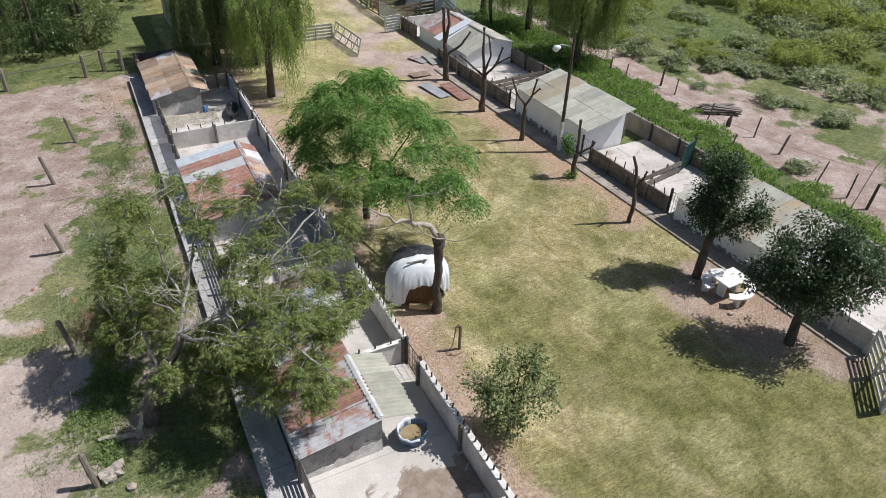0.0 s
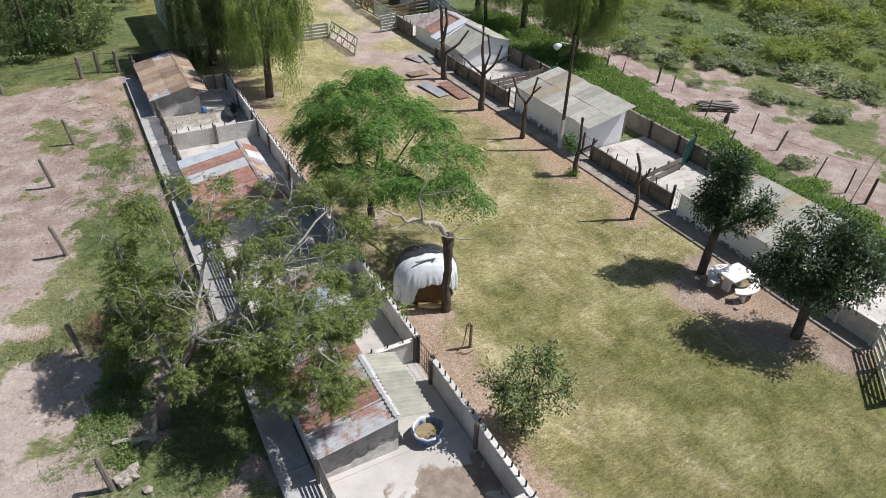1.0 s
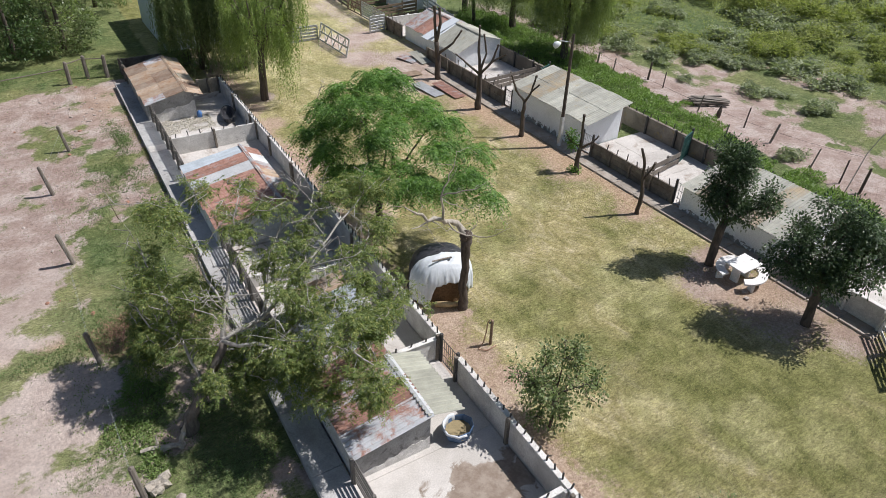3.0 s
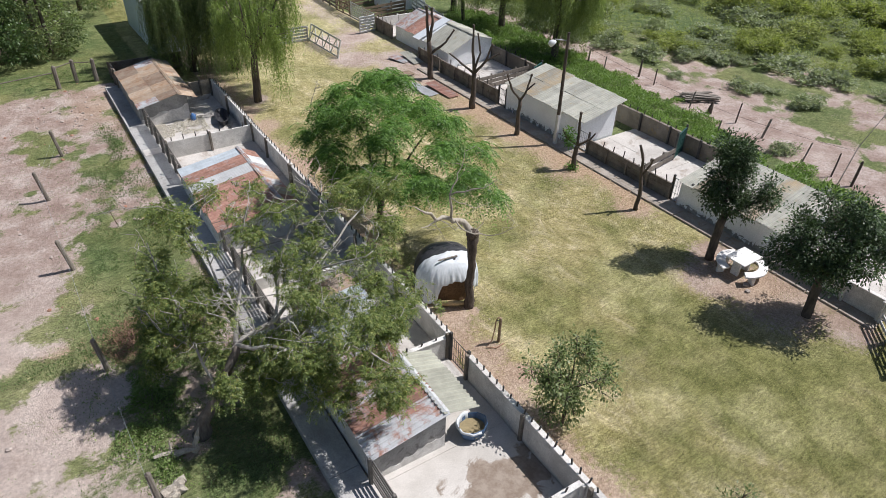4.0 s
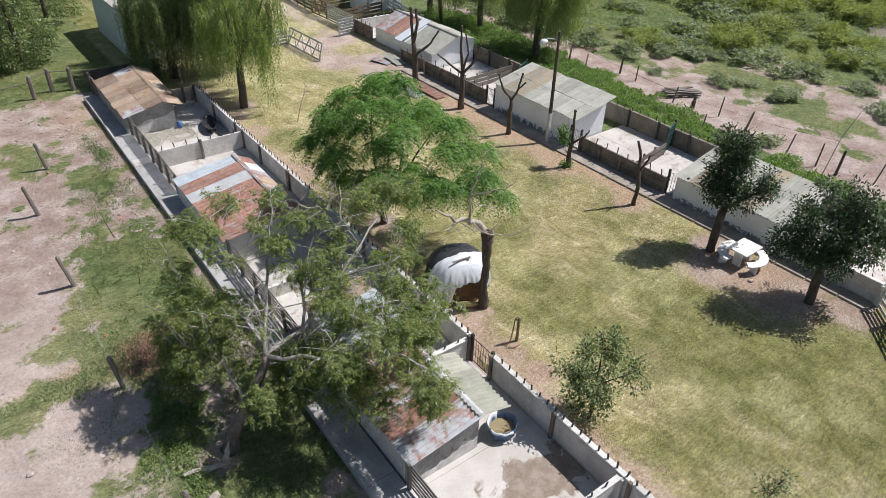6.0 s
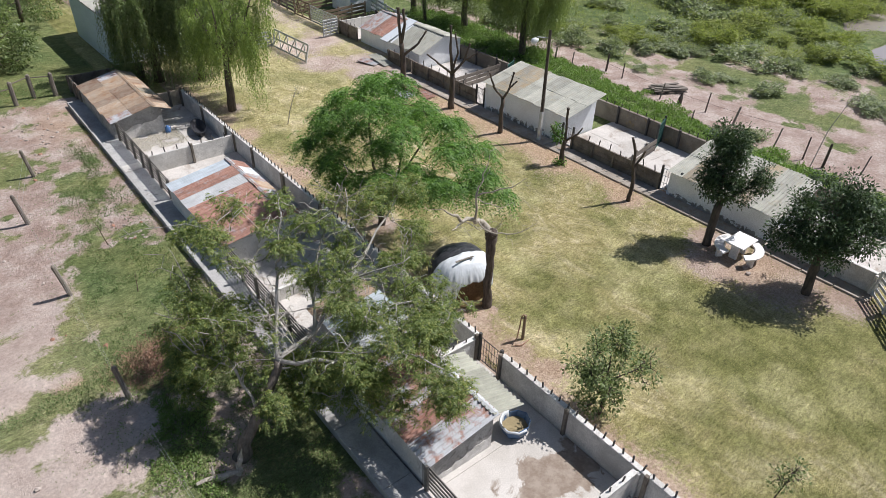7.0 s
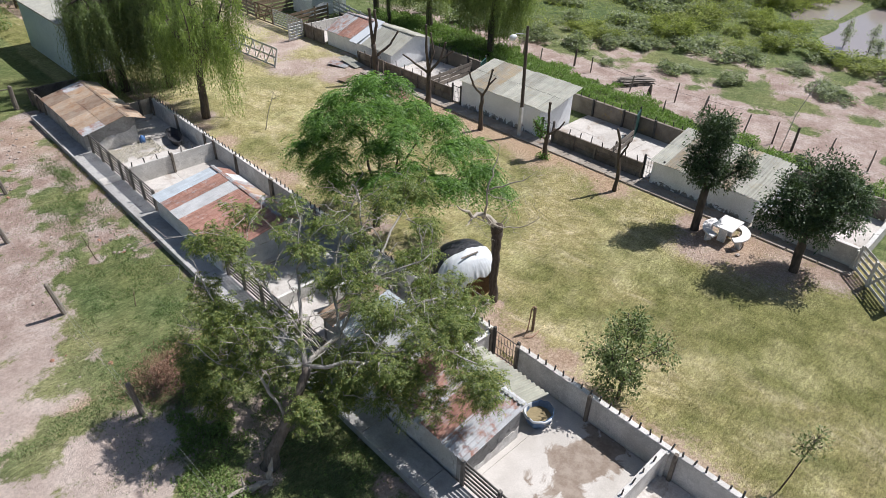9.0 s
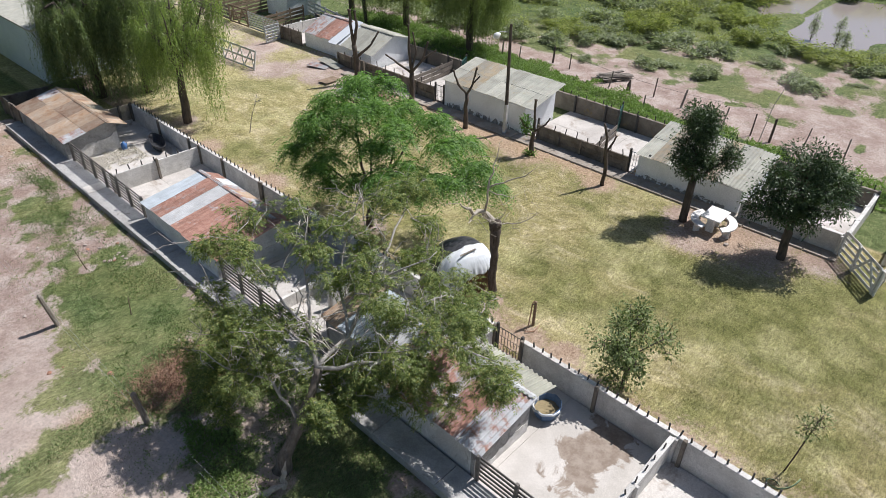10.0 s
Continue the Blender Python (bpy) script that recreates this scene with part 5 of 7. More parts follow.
tree("feathery_lawn_tree", "bright green feathery tree with layered fanning boughs", (6.3, 22.6, 0),
     [(0, 0, -0.1, 0.17), (0.05, -0.05, 0.8, 0.13), (0.0, -0.2, 1.5, 0.12)],
     [[(0, -0.2, 1.5, 0.08), (-0.5, -0.3, 3.2, 0.06), (-0.5, -0.1, 4.8, 0.04), (-0.2, 0.1, 6.2, 0.015)],
      [(0, -0.2, 1.5, 0.07), (0.1, -1.2, 3.0, 0.05), (-0.2, -1.9, 4.4, 0.035), (-0.6, -2.2, 5.3, 0.015)],
      [(0, -0.2, 1.5, 0.07), (0.8, -2.0, 2.5, 0.05), (1.5, -3.6, 3.2, 0.03), (2.2, -4.5, 2.9, 0.015)],
      [(0, -0.2, 1.5, 0.06), (-1.0, 0.0, 2.6, 0.045), (-1.9, 0.8, 3.8, 0.018)],
      [(0, -0.2, 1.5, 0.06), (0.9, -0.8, 3.0, 0.045), (1.7, -1.4, 4.7, 0.018)],
      [(0, -0.2, 1.5, 0.05), (0.8, 0.6, 3.2, 0.04), (1.4, 1.4, 5.3, 0.018)],
      [(0, -0.2, 1.5, 0.05), (-0.6, -2.0, 2.8, 0.04), (-0.8, -3.6, 3.8, 0.018)]],
     [(x, y, z - 0.08, 0.48, 0.48, 0.10) for x, y, z in FANS],
     "fans", M_LEAF_FRESH, M_BARK, 102, 39 * 62, 0.06, (0.17, 0.044), 1, 0.80, 0.52, 10, 9, 0.05)

tree("shade_tree", "dark glossy broadleaf tree beside the picnic table", (16.5, 12.95, 0),
     [(0, 0, -0.1, 0.20), (0.05, 0.05, 0.9, 0.17), (0.25, 0.1, 1.9, 0.15)],
     [[(0.25, 0.1, 1.9, 0.10), (0.3, 0.3, 3.0, 0.07), (0.2, 0.5, 4.2, 0.03)], [(0.25, 0.1, 1.9, 0.08), (0.9, -0.5, 2.6, 0.05), (1.3, -0.9, 3.0, 0.02)]],
     tufts([(0.3, 0.4, 4.4, 0.75, 0.75, 0.7), (0.35, 0.3, 3.6, 0.9, 0.9, 0.7), (1.1, -0.5, 3.2, 0.7, 0.7, 0.55), (-0.1, 0.45, 2.8, 0.75, 0.75, 0.55), (0.5, 0.0, 2.5, 0.8, 0.8, 0.5), (0.25, 0.45, 4.7, 0.6, 0.6, 0.5)], 13, 0.36, 0.75, 3),
     "broad", M_LEAF_DARK, M_BARK, 103, 1050, 0.15, (0.12, 0.062), 12, 0.11, hollow=0.4, group="shade trees by the table")
tree("shade_tree", "spreading dark glossy broadleaf tree on the lawn", (16.58, 8.66, 0),
     [(0, 0, -0.1, 0.20), (0.0, 0.05, 0.9, 0.17), (0.05, 0.1, 1.7, 0.15)],
     [[(0.05, 0.1, 1.7, 0.10), (0.2, 0.2, 2.9, 0.07), (0.3, 0.2, 4.1, 0.03)], [(0.05, 0.1, 1.7, 0.08), (1.0, -0.5, 2.4, 0.05), (1.7, -0.9, 2.9, 0.02)], [(0.05, 0.1, 1.7, 0.08), (-0.8, 0.5, 2.4, 0.05), (-1.4, 0.9, 2.8, 0.02)]],
     tufts([(0.01, 0.28, 4.32, 0.84, 0.84, 0.65), (0.73, -0.28, 3.72, 0.88, 0.88, 0.70), (-0.79, 0.60, 3.52, 0.88, 0.88, 0.70), (1.13, -0.60, 2.82, 0.84, 0.84, 0.70), (0.01, -0.52, 3.22, 0.97, 0.97, 0.80), (-1.11, 0.84, 2.52, 0.75, 0.75, 0.60), (0.01, 0.84, 3.12, 0.97, 0.97, 0.80), (-0.55, -0.12, 2.32, 0.88, 0.88, 0.60), (0.57, 0.28, 2.22, 0.97, 0.97, 0.60), (1.61, -0.36, 3.32, 0.53, 0.53, 0.50)], 12, 0.38, 0.75, 4),
     "broad", M_LEAF_DARK, M_BARK, 104, 1600, 0.15, (0.12, 0.062), 12, 0.11, hollow=0.4, group="shade trees by the table")
tree("young_tree", "bushy young broadleaf tree beside the concrete wall", (5.42, 9.75, 0),
     [(0, 0, -0.05, 0.06), (0.05, 0.0, 0.7, 0.05), (0.05, 0.05, 1.3, 0.04)],
     [[(0.05, 0.05, 1.3, 0.03), (0.4, 0.3, 2.0, 0.02), (0.7, 0.6, 2.7, 0.008)], [(0.05, 0.05, 1.3, 0.03), (-0.3, 0.2, 2.0, 0.02), (-0.7, 0.5, 2.4, 0.008)], [(0.05, 0.05, 1.3, 0.03), (0.1, -0.3, 1.8, 0.02), (0.5, -0.7, 2.2, 0.008)]],
     tufts([(0.1, 0.2, 2.6, 0.65, 0.65, 0.4), (0.7, 0.5, 2.4, 0.5, 0.5, 0.4), (-0.75, 0.6, 2.2, 0.55, 0.55, 0.35), (0.65, -0.6, 2.1, 0.6, 0.6, 0.4), (0.9, -0.1, 1.9, 0.5, 0.5, 0.4), (-0.1, -0.1, 1.8, 0.7, 0.7, 0.5), (0.3, 0.3, 1.3, 0.6, 0.6, 0.45), (0.0, -0.2, 0.8, 0.45, 0.45, 0.4), (-0.3, 0.2, 0.6, 0.5, 0.5, 0.35), (-0.8, 0.1, 1.9, 0.35, 0.35, 0.3)], 8, 0.23, 0.8, 6),
     "broad", M_LEAF_BUSH, M_BARK, 105, 430, 0.5, (0.11, 0.06), 9, 0.10, hollow=0.2)
tree("sapling_tree", "thin leaning sapling with sparse leaves", (5.82, 4.8, 0),
     [(0, 0, -0.05, 0.025), (0.15, -0.1, 0.9, 0.02), (0.35, -0.2, 1.9, 0.010)], [],
     [(0.35, -0.2, 2.0, 0.3, 0.3, 0.25), (0.15, -0.05, 1.7, 0.3, 0.3, 0.25), (0.55, -0.35, 1.6, 0.25, 0.25, 0.2)],
     "broad", M_LEAF_BUSH, M_BARK, 106, 50, 0.9, (0.09, 0.04), 7, 0.07)


# willows and woodland
def willow(label, base, r, h, mat, seed, tips, lean=(0, 0), hang=(2.0, 5.0), clump=9, trunk_r=0.25):
    rng = random.Random(seed)
    cl = [(lean[0] + r * 0.62 * math.cos(a) * rng.uniform(0.7, 1.15), lean[1] + r * 0.62 * math.sin(a) * rng.uniform(0.7, 1.15), h * rng.uniform(0.55, 0.85), r * 0.45, r * 0.45, h * 0.10) for a in (2 * math.pi * (k + rng.uniform(-0.3, 0.3)) / clump for k in range(clump))]
    cl += [(lean[0], lean[1], h * 0.9, r * 0.6, r * 0.6, h * 0.10)]
    bunches = tufts(cl, 9, r * 0.10, 0.8, seed)
    limbs = [[(lean[0] * 0.4, lean[1] * 0.4, h * 0.4, trunk_r * 0.5), (c[0] * 0.6, c[1] * 0.6, h * 0.6, trunk_r * 0.3), (c[0], c[1], c[2], 0.03)] for c in cl]
    return tree("willow_tree", label, base, [(0, 0, -0.1, trunk_r), (lean[0] * 0.15, lean[1] * 0.15, h * 0.2, trunk_r * 0.85), (lean[0] * 0.4, lean[1] * 0.4, h * 0.4, trunk_r * 0.7)], limbs, bunches,
                "willow", mat, M_BARK, seed, tips, 0.05, (0.18, 0.042), hang=hang, gap=0.125, hollow=0.2, group="weeping willows")


willow("weeping willow with yellow-green hanging shoots beside the lawn", (6.55, 38.0, 0), 2.7, 7.6, M_LEAF_WILLOW_BRIGHT, 201, 1900, (0.5, 0.3), (1.2, 4.2), 11, 0.25)
willow("tall dark weeping willow behind the old shed", (4.9, 45.0, 0), 2.9, 9.5, M_LEAF_WILLOW_DARK, 202, 2500, (0, 0.0), (2.5, 7.5), 12, 0.3)
willow("tall dark weeping willow behind the old shed", (6.0, 48.2, 0), 2.4, 9.5, M_LEAF_WILLOW_DARK, 203, 1100, (0.0, 0), (2.0, 7.0), 9, 0.26)
willow("weeping willow with hanging shoots by the building", (7.2, 43.8, 0), 3.0, 9.0, M_LEAF_WILLOW_DARK, 204, 2100, (0, 0), (2.5, 7.0), 10, 0.26)
willow("weeping willow beyond the pens by the track", (27.4, 34.9, 0), 3.5, 8.0, M_LEAF_WILLOW, 205, 2700, (0.9, 0.6), (2.4, 5.6), 13, 0.3)
willow("weeping willow beyond the pens by the track", (28.6, 42.6, 0), 3.4, 8.6, M_LEAF_WILLOW, 206, 1900, (0, 0.3), (1.8, 5.6), 11, 0.28)
willow("weeping willow at the yard's far edge", (28.0, 48.5, 0), 2.8, 9.0, M_LEAF_WILLOW, 207, 800, (0, 0), (1.6, 5.6), 8, 0.28)
willow("drooping grey-green tree at the woodland edge", (-9.2, 51.3, 0), 3.0, 9.0, M_LEAF_WILLOW_DARK, 208, 1600, (0, 0), (2.5, 7.0), 10, 0.28)


def wood_tree(label, base, r, h, mat, seed, tips):
    """A tree or tall thicket with foliage down to the ground."""
    rng = random.Random(seed)
    cl = []
    for level, n, out in ((0.12, 8, 0.75), (0.32, 8, 0.8), (0.55, 7, 0.65), (0.78, 5, 0.4)):
        for k in range(n):
            a = 2 * math.pi * (k + rng.uniform(-0.35, 0.35)) / n
            cl.append((r * out * math.cos(a), r * out * math.sin(a), h * (level + rng.uniform(-0.05, 0.05)), r * rng.uniform(0.26, 0.4), r * rng.uniform(0.26, 0.4), h * rng.uniform(0.06, 0.10)))
    cl.append((0, 0, h * 0.93, r * 0.35, r * 0.35, h * 0.07))
    return tree("woodland_tree", label, base, [(0, 0, -0.1, 0.18), (0.1, 0, h * 0.3, 0.14), (0, 0.1, h * 0.75, 0.05)], [], tufts(cl, 3, r * 0.17, 0.7, seed), "broad", mat, M_BARK, seed, tips, 0.05, (0.20, 0.10), 8, 0.15, hollow=0.3, group="woodland edge")


for i, (x, y, r, h) in enumerate(((-5.6, 52.2, 2.6, 7.0), (-2.6, 53.0, 2.2, 6.0), (-12.6, 50.5, 2.8, 7.5), (-7.3, 56.5, 3.2, 8.5), (-3.0, 58.0, 3.0, 8.0), (-12.5, 57.0, 3.4, 9.0), (-17.0, 52.0, 3.2, 8.0), (1.0, 63.5, 3.2, 8.0), (-5, 64, 3.6, 9), (6, 69, 3.2, 8), (-11, 65, 4, 9), (-20, 60, 4, 9), (11, 72, 3.4, 8))):
    wood_tree("leafy green tree at the woodland edge", (x, y, 0), r, h, (M_LEAF_WOOD, M_LEAF_BUSH, M_LEAF_WILLOW_DARK, M_LEAF_WOOD, M_LEAF_WILLOW)[i % 5], 300 + i, 720)


# pruned bare trees along the eastern pens
def pruned(base, stems, seed, sprouts=0, label="bare pruned tree with cut-back dark limbs"):
    # each cut limb ends in a knuckle
    stems = [stems[0]] + [l[:-1] + [tuple(0.85 * a + 0.15 * b for a, b in zip(l[-1], l[-2])), (*l[-1][:3], l[-1][3] * 1.45)] for l in stems[1:]]
    root = tree("pruned_tree", label, (*base, 0), stems[0], stems[1:], [], "none", M_LEAF_FRESH, M_BARK, seed, group="pruned trees along the pens")
    if sprouts:
        rng = np.random.RandomState(seed)
        cl = [(*stems[0][0][:2], 0.12, 0.3, 0.3, 0.18)] if sprouts == 1 else [(-0.3, 0.3, 1.9, 0.3, 0.3, 0.25), (-0.25, 0.25, 1.5, 0.25, 0.25, 0.2), (0.0, 0.0, 0.15, 0.35, 0.35, 0.2)]
        for c in cl:
            tip, _, out = tips_in([c], 24, rng, 0.2)
            B, W = sprays(tip, out, rng, 8, 0.07)
            part("sprouts", leaves_mesh("sprouts", B, W, 0.13, 0.06, M_LEAF_FRESH, rng), M_LEAF_FRESH, root, "fresh green sprouts")["kind"] = "stuff"
    return root


pruned((16.8, 17.3), [[(0, 0, -0.1, 0.11), (0.05, 0.0, 0.9, 0.09), (0.0, 0.1, 1.7, 0.08), (-0.05, 0.15, 2.5, 0.07), (-0.25, 0.3, 3.2, 0.05)], [(0, 0.1, 1.7, 0.06), (0.25, -0.1, 2.3, 0.045), (0.2, -0.2, 2.6, 0.04)]], 401)
pruned((17.05, 21.75), [[(0, 0, -0.1, 0.15), (0.0, 0.05, 0.7, 0.12), (0.05, 0.0, 1.3, 0.10)], [(0.05, 0, 1.3, 0.08), (0.1, 0.1, 2.2, 0.07), (0.05, 0.1, 3.0, 0.06)], [(0.05, 0, 1.3, 0.06), (-0.4, 0.4, 1.7, 0.05), (-0.6, 0.5, 2.1, 0.03)], [(0.05, 0, 1.3, 0.06), (0.45, -0.4, 1.7, 0.045), (0.65, -0.5, 2.0, 0.03)]], 402, 2)
pruned((17.15, 26.45), [[(0, 0, -0.1, 0.14), (0.0, 0.0, 1.0, 0.11), (0.02, 0.0, 2.0, 0.10)], [(0.02, 0, 2.0, 0.07), (-0.35, 0.35, 2.6, 0.06), (-0.6, 0.5, 3.4, 0.04)], [(0.02, 0, 2.0, 0.07), (0.25, -0.2, 2.6, 0.06), (0.35, -0.35, 3.5, 0.05)], [(0.25, -0.2, 2.6, 0.05), (0.55, -0.45, 3.0, 0.04)]], 403)
pruned((17.2, 30.75), [[(0, 0, -0.1, 0.20), (0.0, 0.0, 1.2, 0.16), (0.0, 0.0, 2.1, 0.14)], [(0, 0, 2.1, 0.09), (-0.1, 0.1, 3.4, 0.08), (-0.1, 0.15, 4.9, 0.05)], [(0, 0, 2.1, 0.08), (-0.6, 0.6, 2.7, 0.06), (-1.1, 1.0, 3.2, 0.04)], [(0, 0, 2.1, 0.08), (0.5, -0.4, 2.9, 0.07), (0.75, -0.6, 3.9, 0.05)], [(0.5, -0.4, 2.9, 0.06), (1.1, -0.9, 3.4, 0.04)], [(0, 0, 2.1, 0.08), (0.3, -0.1, 3.3, 0.06), (0.2, 0.1, 4.4, 0.04)]], 404)
pruned((17.7, 36.15), [[(0, 0, -0.1, 0.21), (0.0, 0.05, 1.3, 0.17), (-0.1, 0.15, 2.4, 0.15)], [(-0.1, 0.15, 2.4, 0.11), (-0.15, 0.25, 3.4, 0.10), (-0.2, 0.3, 4.6, 0.08)], [(-0.1, 0.15, 2.4, 0.10), (0.1, 0.0, 3.6, 0.09), (0.05, 0.1, 4.5, 0.07)], [(0, 0.05, 1.6, 0.10), (0.8, -0.5, 2.4, 0.07), (1.2, -0.8, 3.2, 0.05)]], 405)
pruned((27.0, 45.6), [[(0, 0, -0.1, 0.16), (-0.2, 0.0, 2.0, 0.14), (-0.5, 0.2, 4.5, 0.12)], [(-0.2, 0, 2.0, 0.07), (0.4, 0, 3.4, 0.05)]], 406, 0, "bare dark leaning trunk behind the pens")

# the cut trunk by the hay
cut = tree("cut_tree", "broken-off dark tree trunk with dead side branches", (6.2, 15.72, 0),
           [(0, 0, -0.1, 0.22), (0.03, 0.0, 0.4, 0.165), (-0.02, 0.04, 1.1, 0.15), (0.05, 0.03, 1.8, 0.15), (0.04, 0.08, 2.7, 0.175), (0.08, 0.1, 3.05, 0.21), (0.08, 0.12, 3.2, 0.19)], [], [], "none", M_LEAF_OLIVE, M_BARK_CUT, 410)
dead = bmesh.new()
rng_s, rng_d = random.Random(5), np.random.RandomState(9)
for i in range(26):
    a, q = rng_s.uniform(0, 6.28), rng_s.uniform(0.03, 0.2)
    tube(dead, [(0.08 + q * math.cos(a), 0.1 + q * math.sin(a), 3.13), (0.05 + q * math.cos(a) * 1.1, 0.12 + q * math.sin(a) * 1.1, 3.20 + rng_s.uniform(0, 0.13))], [0.045, 0.012], 4)
for pts, rad in ((((0.05, 0.1, 3.15), (-0.15, 0.38, 3.55), (-0.6, 0.1, 3.9), (-1.21, -0.33, 4.4), (-1.76, -0.33, 4.5), (-2.2, -0.4, 4.95), (-2.69, -0.52, 5.4)), (0.15, 0.11, 0.085, 0.075, 0.055, 0.04, 0.012)),
                 (((-1.76, -0.33, 4.5), (-2.2, -0.6, 4.6), (-2.65, -0.85, 4.82)), (0.045, 0.03, 0.008)),
                 (((-1.21, -0.35, 4.4), (-1.3, -0.5, 4.9), (-1.48, -0.62, 5.48), (-1.2, -0.58, 5.9), (-0.97, -0.5, 6.3), (-0.9, -0.5, 6.8)), (0.06, 0.05, 0.045, 0.03, 0.02, 0.005)),
                 (((-1.48, -0.62, 5.48), (-1.2, -1.0, 5.7), (-0.86, -1.5, 5.98), (-0.6, -1.8, 6.35)), (0.035, 0.028, 0.02, 0.005)),
                 (((-1.45, -0.6, 5.4), (-1.1, -0.9, 5.2), (-0.8, -1.1, 5.05), (-0.4, -1.3, 5.25)), (0.02, 0.016, 0.012, 0.004)),
                 (((-0.9, -0.1, 4.15), (-0.75, -0.35, 3.85), (-0.3, -0.45, 3.55), (0.1, -0.6, 3.45), (0.5, -0.9, 3.55), (0.9, -1.2, 3.9)), (0.04, 0.035, 0.03, 0.025, 0.016, 0.005)),
                 (((-1.6, -0.3, 4.45), (-1.2, -0.6, 4.1), (-0.75, -0.4, 3.85)), (0.022, 0.016, 0.014)),
                 (((0.12, 0.1, 3.2), (0.35, 0.0, 3.45), (0.42, -0.05, 3.8)), (0.025, 0.014, 0.004))):
    fine = [np.array(pts[0], float)]
    for a, b in zip(pts, pts[1:]):
        fine += bend(a, b, rng_d, 0, 2, 0.16)[1:]
    thick = list(np.interp(np.linspace(0, 1, len(fine)), np.linspace(0, 1, len(rad)), np.array(rad) * (1.0 if rad[0] > 0.1 else 0.75)))
    tube(dead, fine, thick, 6, 0.15, rng_s)
    for k in range(2, len(fine), 2):
        way = rng_d.normal(size=3) * (0.35, 0.35, 0.25) + (0, 0, 0.08)
        if thick[k] < 0.06:
            tube(dead, bend(fine[k], fine[k] + way, rng_d, 0.03, 3, 0.25), [min(thick[k] * 0.5, 0.012), 0.008, 0.006, 0.003], 4)
part("dead_crown", dead, M_DEAD, cut, "bleached splintered top and branches", smooth=True)


# ---- picnic set ----
table = thing("picnic_table", pose(16.76, 11.7, 0), "whitewashed concrete picnic table in the shade", "table")
part("tabletop", boxed(-0.6, 0.6, -0.43, 0.43, 0.70, 0.765, 0.012), M_TABLE, table)
for x in (-0.33, 0.33):
    part("pedestal", boxed(x - 0.06, x + 0.06, -0.17, 0.17, 0, 0.70, 0.015), M_TABLE, table)


def arc_bench(turn):
    root = thing("curved_bench", pose(16.76, 11.7, 0, 0, 0, turn), "curved whitewashed concrete bench by the table", "bench", "benches round the table")
    bm = bmesh.new()
    rings = []
    for i in range(15):
        a = radians(-58 + 116 * i / 14)
        rings.append([bm.verts.new((r * math.cos(a), r * math.sin(a), z)) for r, z in ((0.64, 0.36), (0.96, 0.36), (0.98, 0.38), (0.98, 0.44), (0.63, 0.44))])
    for a, b in zip(rings, rings[1:]):
        for k in range(5):
            bm.faces.new((a[k], a[(k + 1) % 5], b[(k + 1) % 5], b[k]))
    bm.faces.new(rings[0]), bm.faces.new(rings[-1][::-1])
    part("seat", bm, M_TABLE, root)
    for s in (-34, 34):
        a = radians(s)
        part("leg", boxed(-0.14, 0.14, -0.06, 0.06, 0, 0.36, 0.015), M_TABLE, root, m=pose(0.8 * math.cos(a), 0.8 * math.sin(a), 0, 0, 0, s))


for turn in (112, 282):
    arc_bench(turn)


# ---- hay under plastic ----
def heap_point(a, t):
    """A place on the squarish heap: bearing a, t from 0 at the top to 1 at its girth and beyond."""
    ang = np.clip(t, 0, 1) * math.pi / 2
    over = np.maximum(t - 1, 0)
    R, h = np.sin(ang) ** 0.72, np.cos(ang) ** 0.62
    R = (R + 0.22 * over) * (np.abs(np.cos(a)) ** 3 + np.abs(np.sin(a)) ** 3) ** (-1 / 4.5)
    return 1.12 * R * np.cos(a), 1.06 * R * np.sin(a), 0.22 + 1.48 * h - over * 0.9


def cover(name, mat, root, first, last, upper, hem, lift, seed, label, fold=0.05):
    """A creased sheet over the heap between two bearings, from its upper edge to its hem, both given along the bearing."""
    nu, nv = 110, 44
    A, W = np.meshgrid(np.linspace(radians(first), radians(last), nu + 1), np.linspace(0, 1, nv + 1))
    deg = np.degrees(A)
    t0 = np.interp(deg, *zip(*upper))
    t1 = np.interp(deg, *zip(*hem)) + 0.10 * (fbm(A * 4 + seed, A * 0 + 1, 1.0) - 0.5)
    t = t0 + (t1 - t0) * W
    x, y, z = heap_point(A, t)
    # hanging folds run down the sides, slack creases lie across the top
    hang = np.abs(fbm(A * 3.2 + seed, t * 0.5, 0.55, 3) - 0.5) * 2
    slack = np.abs(fbm(x + 0.5 * y + seed, 2.6 * y - x, 0.8, 3) - 0.5) * 2
    side = step(0.35, 0.9, t)
    out = 1 + lift + fold * 1.6 * side * (0.5 - hang)
    z = np.maximum(z + lift * 0.9 + fold * (1 - 0.6 * side) * (0.5 - slack), 0.015 + 0.3 * lift)
    idx = np.arange((nu + 1) * (nv + 1)).reshape(nv + 1, nu + 1)
    q = np.stack([idx[:-1, :-1], idx[1:, :-1], idx[1:, 1:], idx[:-1, 1:]], -1).reshape(-1, 4)
    me = array_mesh(name, np.stack([x * out, y * out, z], -1).reshape(-1, 3), q, mat)
    me.shade_smooth()
    ob = part(name, me, mat, root, label)
    ob.modifiers.new("thickness", "SOLIDIFY").thickness = 0.01
    return ob


